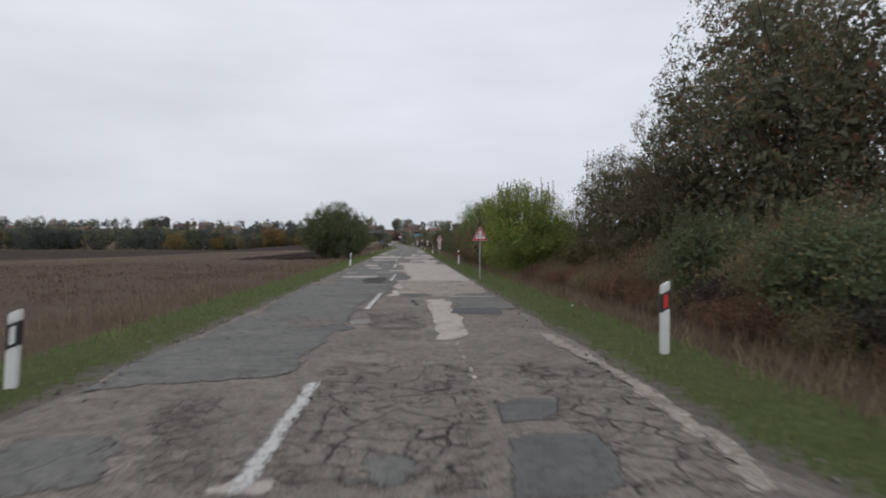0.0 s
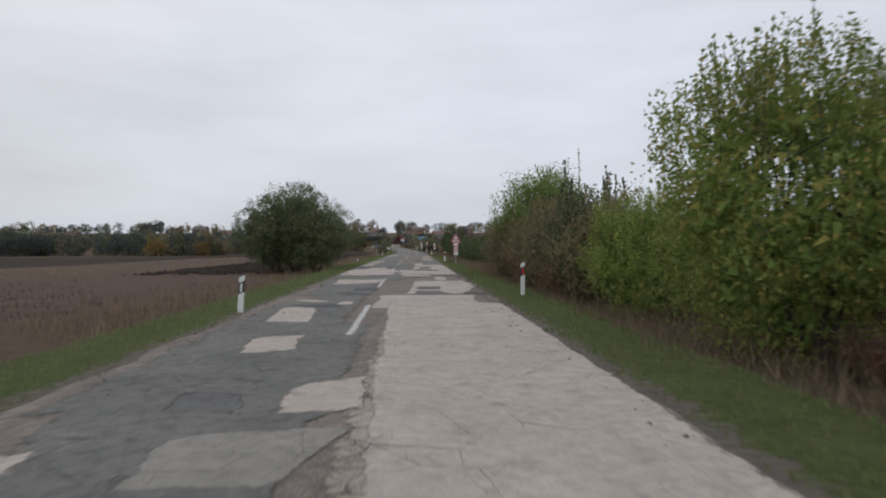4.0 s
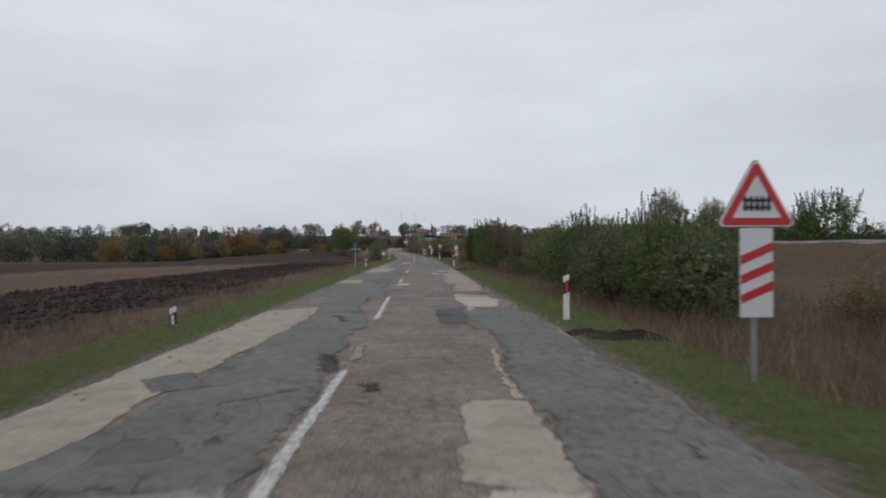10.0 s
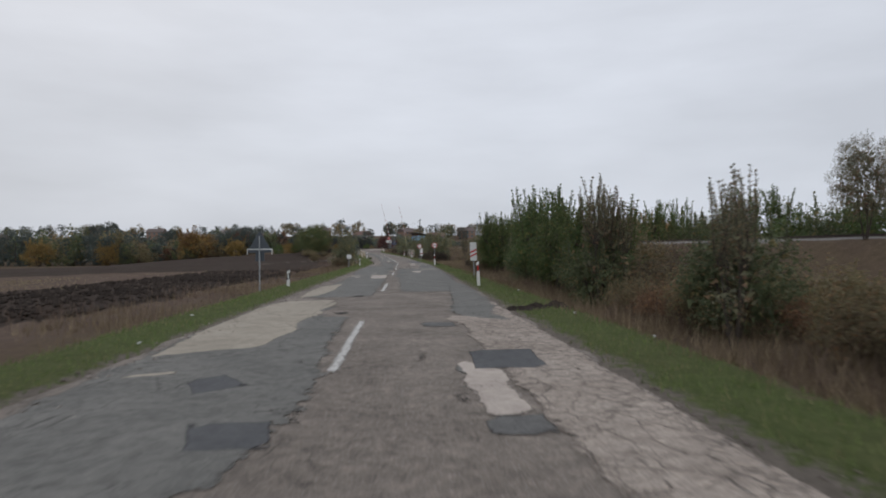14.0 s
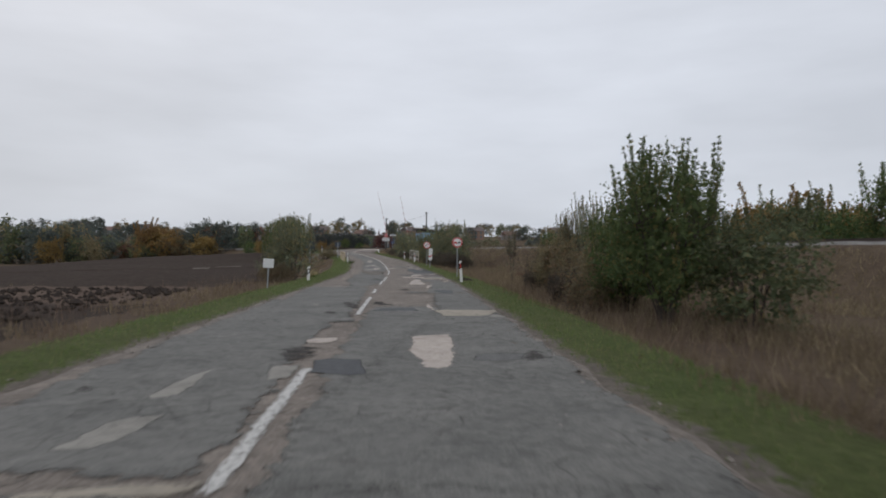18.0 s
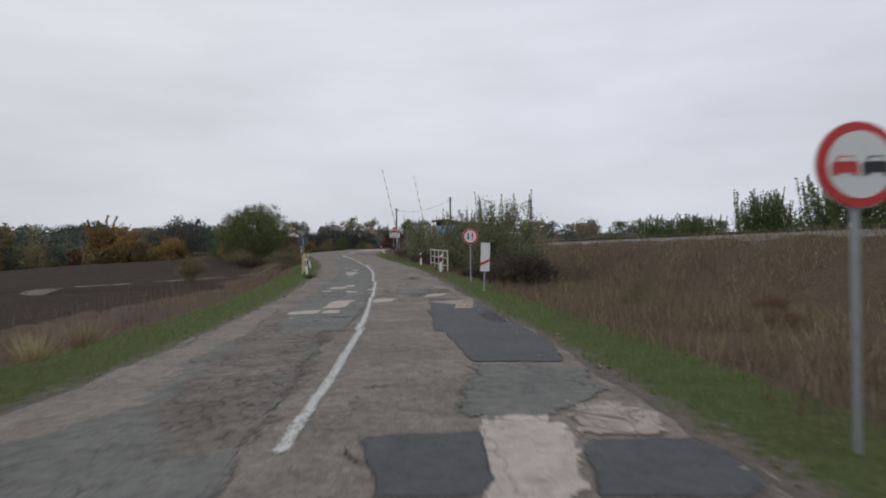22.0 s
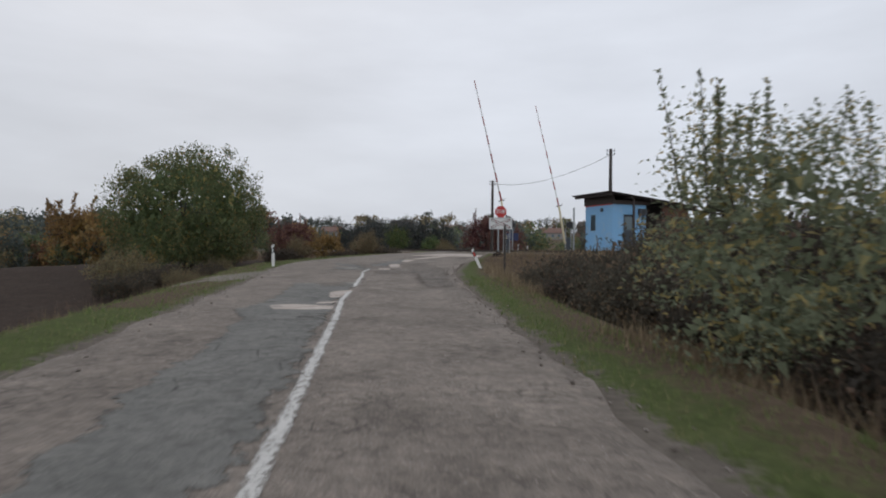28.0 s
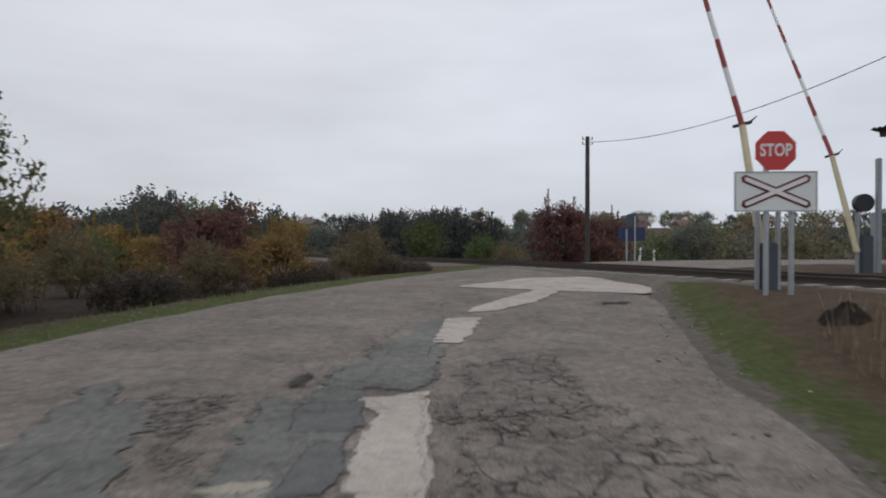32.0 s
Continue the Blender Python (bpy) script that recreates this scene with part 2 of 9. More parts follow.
M_CRACK = paving("crazed_cement", (0.275, 0.231, 0.197), (0.385, 0.331, 0.286), 0.5, 0.66, 3.5, 0.92, (0.12, 0.095, 0.078), 0.6, True, 0.050, rim=0.12, wander=0.10, grit=0.25)
M_RAVEL = paving("ravelled_asphalt", (0.046, 0.042, 0.039), (0.092, 0.084, 0.077), 0.55, 0.7, 8.0, 0.95, stained=0.4, everywhere=True, fine=0.09, rim=0.22, broken=0.20, wander=0.08, grit=0.15)
M_ALIG = paving("alligator_asphalt", (0.132, 0.115, 0.100), (0.220, 0.192, 0.167), 0.55, 0.8, 5.0, 0.92, stained=0.5, everywhere=True, fine=0.07, rim=0.30, broken=0.25, wander=0.09, grit=0.3)
M_CRAZE = paving("crazed_asphalt", (0.150, 0.128, 0.110), (0.236, 0.203, 0.175), 0.55, 0.92, 3.0, 0.92, stained=0.42, everywhere=True, fine=0.062, rim=0.40, broken=0.10, wander=0.14, grit=0.4)
M_PIT = paving("broken_pit", (0.054, 0.048, 0.044), (0.118, 0.106, 0.095), 0.6, 0.8, 11.0, 0.95, stained=0.4, everywhere=True, fine=0.10, rim=0.05, broken=0.12)


def painted(name, col, worn=(0.2, 0.19, 0.18), amount=0.3, rough=0.6, scale=9.0, metal=0.0):
    """Paint with scuffs and fine dirt."""
    m, n, l, b = shader(name, rough, metal)
    pos = world_co(n)
    w1 = tex_noise(n, l, scale, 6, 0.7, pos)
    c = mixed(n, l, spread(n, l, w1.outputs["Fac"], 0.52, 0.70, 0, amount), col, worn)
    w2 = tex_noise(n, l, scale * 0.17, 3, 0.5, pos)
    c = mixed(n, l, spread(n, l, w2.outputs["Fac"], 0.35, 0.75, 0, 0.18), c, tuple(v * 0.6 for v in col))
    l.new(c, b.inputs["Base Color"])
    bumped(n, l, b, w1.outputs["Fac"], 0.12, 0.004)
    return m


M_LINE = painted("road_paint", (0.51, 0.495, 0.465), (0.20, 0.185, 0.165), 0.9, 0.8, 14.0)
ragged(M_LINE.node_tree.nodes, M_LINE.node_tree.links, M_LINE.node_tree.nodes["Principled BSDF"], world_co(M_LINE.node_tree.nodes), 0.008, 0.09)
M_WHITE = painted("white_paint", (0.72, 0.72, 0.70), (0.42, 0.40, 0.36), 0.35)
M_CREAMP = painted("cream_rail_paint", (0.52, 0.42, 0.27), (0.24, 0.14, 0.08), 0.6, 0.6, 7.0)
M_CREAMW = painted("dirty_white_rail_paint", (0.56, 0.52, 0.45), (0.25, 0.17, 0.11), 0.55, 0.6, 6.0)
M_RED = painted("red_film", (0.50, 0.035, 0.035), (0.35, 0.08, 0.07), 0.25, 0.45)
M_ARM = painted("weathered_red_arm_paint", (0.27, 0.038, 0.036), (0.20, 0.06, 0.05), 0.45, 0.6)
M_REDG = painted("red_reflector", (0.62, 0.045, 0.03), (0.4, 0.05, 0.03), 0.2, 0.3)
M_BLACK = painted("black_film", (0.025, 0.025, 0.028), (0.06, 0.06, 0.06), 0.3, 0.5)
M_BLUEF = painted("dark_blue_film", (0.02, 0.03, 0.09), (0.05, 0.05, 0.1), 0.2, 0.5)
M_STEEL = painted("galvanised_steel", (0.36, 0.38, 0.39), (0.20, 0.19, 0.18), 0.4, 0.5, 12.0, 0.6)
M_BACK = painted("sign_back_grey", (0.062, 0.076, 0.092), (0.05, 0.055, 0.06), 0.4, 0.6, 6.0, 0.1)
M_SIGNW = painted("sign_white_film", (0.66, 0.67, 0.66), (0.45, 0.44, 0.42), 0.2, 0.45)
M_YELLOW = painted("yellow_arm_paint", (0.60, 0.52, 0.34), (0.3, 0.22, 0.13), 0.4, 0.55)
M_BLUEW = painted("blue_render", (0.235, 0.475, 0.745), (0.42, 0.50, 0.58), 0.55, 0.85, 1.6)
M_BROWNW = painted("brown_panel", (0.185, 0.086, 0.057), (0.08, 0.04, 0.03), 0.4, 0.85, 3.0)
M_RUST = painted("rusty_brown_sheet", (0.235, 0.105, 0.06), (0.12, 0.06, 0.035), 0.5, 0.85, 4.0)
M_ROOF = painted("dark_corrugated_roof", (0.075, 0.065, 0.062), (0.14, 0.11, 0.10), 0.5, 0.8, 5.0)
# dark boards and rafters; on the hut's recess walls it stands for shade
M_DARKW = painted("dark_wood_and_recess_shade", (0.055, 0.042, 0.038), (0.09, 0.07, 0.06), 0.4, 0.8)
M_POLE = painted("dark_tarred_wood", (0.05, 0.043, 0.038), (0.11, 0.09, 0.08), 0.5, 0.85, 8.0)
M_RAIL = painted("rail_steel", (0.060, 0.044, 0.036), (0.11, 0.085, 0.07), 0.5, 0.75, 5.0, 0.1)
M_SLEEP = painted("concrete_sleeper", (0.33, 0.31, 0.29), (0.18, 0.15, 0.13), 0.5, 0.9, 5.0)
M_LITTER = painted("litter_plastic", (0.7, 0.7, 0.7), (0.5, 0.5, 0.5), 0.2, 0.5)


def glass_mat():
    m, n, l, b = shader("window_glass", 0.08)
    b.inputs["Base Color"].default_value = (0.10, 0.15, 0.17, 1)
    b.inputs["Specular IOR Level"].default_value = 0.7
    return m


M_GLASS = glass_mat()


def earth(name, dark, lite, scale=3.0, bump=0.9, dist=0.12):
    m, n, l, b = shader(name, 1.0)
    b.inputs["Specular IOR Level"].default_value = 0.06
    pos = world_co(n)
    a1 = tex_noise(n, l, scale, 8, 0.68, pos)
    a2 = tex_noise(n, l, scale * 0.06, 4, 0.55, pos)
    c = ramp(n, l, a1.outputs["Fac"], [(0.3, dark), (0.7, lite)]).outputs[0]
    c = mixed(n, l, spread(n, l, a2.outputs["Fac"], 0.3, 0.7, 0, 0.45), c, tuple(0.55 * v for v in dark))
    l.new(c, b.inputs["Base Color"])
    bumped(n, l, b, a1.outputs["Fac"], bump, dist)
    return m


M_FIELD = earth("ploughed_soil", (0.032, 0.027, 0.024), (0.088, 0.069, 0.058), 1.6, 1.0, 0.25)


def ground_mat():
    """Dirt shoulder, turf, dry grass, stubble and ploughed soil, running into one another."""
    m, n, l, b = shader("open_ground", 1.0)
    b.inputs["Specular IOR Level"].default_value = 0.05
    pos = world_co(n)
    wide = tex_noise(n, l, 0.35, 5, 0.6, pos)
    mid_n = tex_noise(n, l, 2.2, 6, 0.65, pos)
    fine = tex_noise(n, l, 9.0, 7, 0.7, pos)

    def soil(dark, lite):
        c = ramp(n, l, fine.outputs["Fac"], [(0.3, dark), (0.7, lite)]).outputs[0]
        return mixed(n, l, spread(n, l, mid_n.outputs["Fac"], 0.35, 0.7, 0, 0.5), c, tuple(0.7 * v for v in dark))

    def where(name, lo, hi, wobble):
        at = n.new("ShaderNodeAttribute")
        at.attribute_name = name
        sm = n.new("ShaderNodeMath")
        sm.operation = "ADD"
        l.new(at.outputs["Fac"], sm.inputs[0])
        mx = n.new("ShaderNodeMath")
        mx.operation = "ADD"
        l.new(spread(n, l, mid_n.outputs["Fac"], 0.3, 0.7, -wobble, wobble), mx.inputs[0])
        l.new(spread(n, l, fine.outputs["Fac"], 0.3, 0.7, -0.5 * wobble, 0.5 * wobble), mx.inputs[1])
        l.new(mx.outputs[0], sm.inputs[1])
        return spread(n, l, sm.outputs[0], lo, hi, 0, 1)

    c = soil((0.082, 0.061, 0.042), (0.158, 0.119, 0.082))
    c = mixed(n, l, where("stubble", -0.3, 0.5, 0.8), c, soil((0.100, 0.072, 0.057), (0.172, 0.128, 0.100)))
    c = mixed(n, l, spread(n, l, wide.outputs["Fac"], 0.45, 0.65, 0, 0.5), c, soil((0.078, 0.054, 0.044), (0.134, 0.097, 0.077)))
    c = mixed(n, l, where("tilled", 0.35, 0.65, 0.3), c, soil((0.036, 0.029, 0.025), (0.090, 0.067, 0.054)))
    turf = mixed(n, l, spread(n, l, wide.outputs["Fac"], 0.4, 0.65, 0, 0.55), soil((0.064, 0.082, 0.030), (0.120, 0.142, 0.056)), soil((0.074, 0.076, 0.035), (0.132, 0.130, 0.064)))
    c = mixed(n, l, where("green", -0.15, 0.25, 0.35), c, turf)
    c = mixed(n, l, where("bare", -0.10, 0.10, 0.22), c, soil((0.125, 0.107, 0.090), (0.220, 0.192, 0.163)))
    l.new(c, b.inputs["Base Color"])
    bumped(n, l, b, mixed(n, l, 0.5, mid_n.outputs["Fac"], fine.outputs["Fac"]), 0.9, 0.12)
    return m


M_GROUND = ground_mat()
M_GRAVEL = earth("track_dirt", (0.130, 0.112, 0.094), (0.225, 0.198, 0.168), 14.0, 0.8, 0.03)
M_BALLAST = earth("ballast_stone", (0.148, 0.137, 0.127), (0.385, 0.370, 0.351), 11.0, 1.0, 0.06)


def leaf_mat(name, a, b_, c_, gloss=0.55, part_c=0.2, thin=0.35):
    """Leaves that differ one from another; c_ is the autumn tint that some of them have."""
    m, n, l, b = shader(name, max(gloss, 0.75))
    b.inputs["Specular IOR Level"].default_value = 0.2
    g = n.new("ShaderNodeNewGeometry")
    oi = n.new("ShaderNodeObjectInfo")
    r = ramp(n, l, g.outputs["Random Per Island"], [(0.0, a), (1.0 - part_c, b_), (min(0.99, 1.05 - part_c), c_)])
    hs = n.new("ShaderNodeHueSaturation")
    l.new(r.outputs[0], hs.inputs["Color"])
    l.new(spread(n, l, oi.outputs["Random"], 0, 1, 1.05, 1.5), hs.inputs["Value"])
    l.new(spread(n, l, oi.outputs["Random"], 0, 1, 0.485, 0.512), hs.inputs["Hue"])
    l.new(hs.outputs[0], b.inputs["Base Color"])
    # thin blades let some light through
    tr = n.new("ShaderNodeBsdfTranslucent")
    l.new(hs.outputs[0], tr.inputs["Color"])
    mx = n.new("ShaderNodeMixShader")
    mx.inputs[0].default_value = thin
    l.new(b.outputs[0], mx.inputs[1])
    l.new(tr.outputs[0], mx.inputs[2])
    l.new(mx.outputs[0], n["Material Output"].inputs["Surface"])
    return m


M_LGREEN = leaf_mat("green_leaves", (0.058, 0.085, 0.036), (0.090, 0.120, 0.045), (0.156, 0.140, 0.052), 0.6, 0.14)
M_LBRIGHT = leaf_mat("yellow_green_leaves", (0.122, 0.179, 0.049), (0.205, 0.245, 0.068), (0.310, 0.270, 0.080), 0.55, 0.2)
M_LLEAFY = leaf_mat("leafy_green_leaves", (0.092, 0.134, 0.044), (0.150, 0.186, 0.058), (0.225, 0.205, 0.068), 0.6, 0.16)
M_LDARK = leaf_mat("dark_green_leaves", (0.073, 0.091, 0.052), (0.120, 0.140, 0.072), (0.208, 0.169, 0.081), 0.65, 0.14)
M_LBROWN = leaf_mat("browning_leaves", (0.132, 0.117, 0.068), (0.186, 0.160, 0.092), (0.225, 0.148, 0.078), 0.75, 0.2)
M_LRUST = leaf_mat("rust_leaves", (0.134, 0.082, 0.055), (0.180, 0.106, 0.066), (0.24, 0.13, 0.075), 0.8, 0.2)
M_LYELLOW = leaf_mat("yellow_leaves", (0.185, 0.125, 0.052), (0.265, 0.172, 0.064), (0.14, 0.105, 0.05), 0.7, 0.25)
M_LRED = leaf_mat("dark_red_leaves", (0.080, 0.040, 0.040), (0.128, 0.060, 0.056), (0.165, 0.085, 0.060), 0.6, 0.2)
M_LSILVER = leaf_mat("silver_green_leaves", (0.109, 0.123, 0.079), (0.160, 0.175, 0.112), (0.25, 0.195, 0.085), 0.5, 0.22)
M_LMIX = leaf_mat("green_and_yellow_leaves", (0.080, 0.104, 0.052), (0.132, 0.158, 0.071), (0.270, 0.212, 0.080), 0.6, 0.12)
M_LTALL = leaf_mat("dark_green_and_rust_leaves", (0.101, 0.108, 0.073), (0.160, 0.163, 0.103), (0.230, 0.148, 0.088), 0.7, 0.22)
M_LDUSK = leaf_mat("dusky_brown_green_leaves", (0.101, 0.101, 0.070), (0.154, 0.146, 0.089), (0.200, 0.136, 0.086), 0.75, 0.25)
M_LPINE = leaf_mat("blackish_pine_needles", (0.042, 0.048, 0.046), (0.066, 0.070, 0.066), (0.085, 0.072, 0.060), 0.8, 0.12)
M_LBLACK = leaf_mat("dark_withered_leaves", (0.050, 0.045, 0.037), (0.082, 0.072, 0.055), (0.125, 0.086, 0.060), 0.8, 0.2)
# distant foliage: paler and bluer, with the aerial haze mixed into its colour
M_LFAR = leaf_mat("far_hazed_leaves", (0.074, 0.090, 0.082), (0.100, 0.115, 0.102), (0.13, 0.115, 0.08), 0.9, 0.12)
M_BARK = earth("bark", (0.055, 0.045, 0.038), (0.13, 0.11, 0.095), 12.0, 0.9, 0.03)
M_TWIG = earth("bare_twigs", (0.085, 0.064, 0.052), (0.168, 0.130, 0.106), 12.0, 0.5, 0.01)
M_BLADE = leaf_mat("grass_blades", (0.078, 0.106, 0.036), (0.140, 0.172, 0.064), (0.165, 0.155, 0.080), 0.85, 0.25)
M_STRAW = leaf_mat("dead_weeds", (0.108, 0.084, 0.052), (0.215, 0.170, 0.108), (0.290, 0.235, 0.150), 0.85, 0.2)
M_WEED = leaf_mat("dark_dead_weeds", (0.084, 0.060, 0.048), (0.150, 0.108, 0.084), (0.190, 0.138, 0.102), 0.9, 0.2)


# ---------------------------------------------------------------- builders
def part(name, bm, material, parent=None, label=""):
    me = bpy.data.meshes.new(name)
    bm.to_mesh(me)
    bm.free()
    for mm in (material if isinstance(material, (list, tuple)) else (material,)):
        me.materials.append(mm)
    ob = new(name, me)
    if parent is not None:
        ob.parent = parent
    return tagged(ob, label)


def raw(name, verts, faces, material, parent=None, smooth=False):
    me = bpy.data.meshes.new(name)
    me.from_pydata([tuple(v) for v in verts], [], [tuple(f) for f in faces])
    for mm in (material if isinstance(material, (list, tuple)) else (material,)):
        me.materials.append(mm)
    if smooth:
        me.polygons.foreach_set("use_smooth", [True] * len(me.polygons))
    ob = new(name, me)
    if parent is not None:
        ob.parent = parent
    return ob


def quads(name, corners, material, parent=None):
    """One mesh of loose four-cornered (or three-cornered) blades: corners is n x k x 3."""
    n, k = corners.shape[:2]
    me = bpy.data.meshes.new(name)
    me.vertices.add(n * k)
    me.vertices.foreach_set("co", corners.reshape(-1).astype(np.float32))
    me.loops.add(n * k)
    me.loops.foreach_set("vertex_index", np.arange(n * k, dtype=np.int32))
    me.polygons.add(n)
    me.polygons.foreach_set("loop_start", np.arange(0, n * k, k, dtype=np.int32))
    me.polygons.foreach_set("loop_total", np.full(n, k, dtype=np.int32))
    me.materials.append(material)
    me.update(calc_edges=True)
    ob = new(name, me)
    if parent is not None:
        ob.parent = parent
    return ob


def empty(name, m, label, category, group=""):
    e = new(name)
    e.empty_display_size = 0.2
    e.matrix_world = m
    return tagged(e, label, category, group)


def box(bm, x0, x1, y0, y1, z0, z1, bevel=0.0):
    r = bmesh.ops.create_cube(bm, size=1.0)
    for v in r["verts"]:
        v.co = Vector((x0 + (v.co.x + 0.5) * (x1 - x0), y0 + (v.co.y + 0.5) * (y1 - y0), z0 + (v.co.z + 0.5) * (z1 - z0)))
    if bevel:
        es = list({e for v in r["verts"] for e in v.link_edges})
        bmesh.ops.bevel(bm, geom=es, offset=bevel, segments=2, affect="EDGES")
    return r["verts"]


def tube(bm, a, b, r0, r1=None, seg=10):
    """A tapered rod from a to b."""
    a, b = Vector(a), Vector(b)
    r1 = r0 if r1 is None else r1
    q = (b - a).to_track_quat("Z", "Y")
    r = bmesh.ops.create_cone(bm, cap_ends=True, segments=seg, radius1=r0, radius2=r1, depth=(b - a).length)
    mm = Matrix.Translation((a + b) / 2) @ q.to_matrix().to_4x4()
    bmesh.ops.transform(bm, matrix=mm, verts=r["verts"])
    return r["verts"]


def slab(bm, pts, y0, y1):
    """A plate in the xz plane, from an outline, between two y."""
    vs = [bm.verts.new((x, y0, z)) for x, z in pts]
    f = bm.faces.new(vs)
    r = bmesh.ops.extrude_face_region(bm, geom=[f])
    bmesh.ops.translate(bm, vec=(0, y1 - y0, 0), verts=[g for g in r["geom"] if isinstance(g, bmesh.types.BMVert)])
    bmesh.ops.recalc_face_normals(bm, faces=bm.faces[:])


def circle(r, n=36, cx=0.0, cz=0.0, start=0.0):
    return [(cx + r * math.cos(start + 2 * math.pi * k / n), cz + r * math.sin(start + 2 * math.pi * k / n)) for k in range(n)]


# ---------------------------------------------------------------- the lie of the land
AXIS_Y = (-30, 0, 60, 110, 150, 168, 176, 183, 190, 197, 203, 209, 215, 221.5, 227, 232, 237, 242, 247, 251.5, 255, 258.5, 262, 266)
AXIS_X = (-0.45, -0.42, -0.55, -0.5, -0.3, -0.45, -0.85, -1.3, -1.9, -2.7, -3.6, -4.8, -6.0, -7.2, -8.2, -9.0, -9.4, -9.2, -7.9, -5.0, -1.0, 5.0, 14.0, 30.0)
AXIS_Z = (0, 0, 0, 0, 0, 0, 0.0, 0.06, 0.21, 0.40, 0.56, 0.72, 0.88, 1.04, 1.15, 1.24, 1.36, 1.52, 1.72, 1.86, 1.90, 1.90, 1.85, 1.75)
AXIS_H = (2.75, 2.75, 2.88, 3.0, 2.95, 2.8, 2.75, 2.75, 2.75, 2.7, 2.6, 2.65, 2.8, 3.0, 3.3, 3.8, 4.3, 4.6, 4.4, 4.1, 3.8, 3.5, 3.4, 3.4)
# how much narrower the outer side of the bend is
AXIS_L = (0,) * 16 + (0.35, 1.35, 1.9, 1.5, 0.6, 0, 0, 0)


def glide(ys, xs, steps):
    """Points along a smooth curve through the given ones (Catmull-Rom)."""
    p = np.stack([np.array(v, float) for v in xs] + [np.array(ys, float)], 1)
    out = []
    for i in range(len(p) - 1):
        p0, p1, p2, p3 = p[max(i - 1, 0)], p[i], p[i + 1], p[min(i + 2, len(p) - 1)]
        if i == 0:
            p0 = 2 * p1 - p2
        span = max(1, int(np.linalg.norm((p2 - p1)[[0, -1]]) / steps))
        for k in range(span):
            t = k / span
            out.append(0.5 * (2 * p1 + (p2 - p0) * t + (2 * p0 - 5 * p1 + 4 * p2 - p3) * t * t + (3 * p1 - p0 - 3 * p2 + p3) * t ** 3))
    out.append(p[-1])
    return np.array(out)


_ax = glide(AXIS_Y, (AXIS_X, AXIS_Z, AXIS_H, AXIS_L), 0.6)
AX, AY, AZ, AH, AL = _ax[:, 0], _ax[:, 4], _ax[:, 1], _ax[:, 2], _ax[:, 3]
_tan = np.stack([np.gradient(AX), np.gradient(AY)], 1)
_tan /= np.linalg.norm(_tan, axis=1)[:, None]
ANX, ANY = _tan[:, 1], -_tan[:, 0]

_rl = glide((-60, 40, 90, 140, 182, 205, 226, 242, 258, 290, 330), ((70, 48, 36, 25.5, 18, 13.3, 6.6, -1.2, -12, -42, -85), (2.0, 2.0, 2.0, 2.0, 2.0, 2.0, 1.95, 1.9, 1.9, 1.9, 1.9)), 1.0)
RX, RY, RZ = _rl[:, 0], _rl[:, 2], _rl[:, 1]


def nearest(x, y, px, py):
    """For arrays x, y: the index of the nearest of the points, and the distance."""
    x, y = np.atleast_1d(x).astype(float), np.atleast_1d(y).astype(float)
    idx = np.empty(len(x), int)
    dist = np.empty(len(x))
    for s in range(0, len(x), 4000):
        d2 = (x[s:s + 4000, None] - px[None]) ** 2 + (y[s:s + 4000, None] - py[None]) ** 2
        k = d2.argmin(1)
        idx[s:s + 4000] = k
        dist[s:s + 4000] = np.sqrt(d2[np.arange(len(k)), k])
    return idx, dist


def lateral(x, y):
    """Signed distance from the road's axis (right is positive), the axis height and the half width there."""
    i, _ = nearest(x, y, AX, AY)
    lat = (np.atleast_1d(x) - AX[i]) * ANX[i] + (np.atleast_1d(y) - AY[i]) * ANY[i]
    return lat, AZ[i], np.where(lat < 0, AH[i] - AL[i], AH[i])


def smoothmax(a, b, k=0.25):
    h = np.clip(0.5 + 0.5 * (a - b) / k, 0, 1)
    return b + (a - b) * h + k * h * (1 - h)


def land(x, y):
    """Height of the ground."""
    x, y = np.atleast_1d(x).astype(float), np.atleast_1d(y).astype(float)
    lat, za, hw = lateral(x, y)
    s = np.abs(lat) - hw
    skirt = za - 0.09 - np.clip(s - 1.6, 0, None) / 2.6
    left = np.clip(-(lat) - 5, 0, None)
    far = np.clip(left / 90, 0, 1)
    base = np.where(lat < 0, -0.42 - 2.0 * far * far * (3 - 2 * far), -0.55)
    base = np.where(y > 225, base + (0.9 - base) * np.clip((y - 225) / 12, 0, 1) * np.clip(1 - (left - 10) / 40, 0, 1), base)
    _, dr = nearest(x, y, RX, RY)
    bank = 1.75 - np.clip(dr - 2.4, 0, None) / 1.7
    z = smoothmax(smoothmax(skirt, base, 0.3), bank, 0.3)
    pad = 1.93 - np.clip(np.hypot(x - 4.8, y - 245.5) - 6.2, 0, None) / 2.2
    z = smoothmax(z, pad, 0.25)
    # made ground beside the crossing
    pad = np.minimum(1.80 - np.clip(np.hypot(x + 1.0, y - 241.0) - 5.0, 0, None) / 2.4, za - 0.09 + 0.32 * np.clip(s, 0, None))
    z = np.where((lat > 0) & (y > 228), np.maximum(z, pad), z)
    z = np.where(s < 0.05, za - 0.12, z)
    # the stream under the little bridge
    z = np.where((np.abs(y - 198 - 0.1 * x) < 3.0) & (s > 1.2) & (dr > 5), z - 0.8 * np.clip((s - 1.2) / 1.5, 0, 1) * np.cos((y - 198 - 0.1 * x) / 3.0 * 1.57), z)
    return z


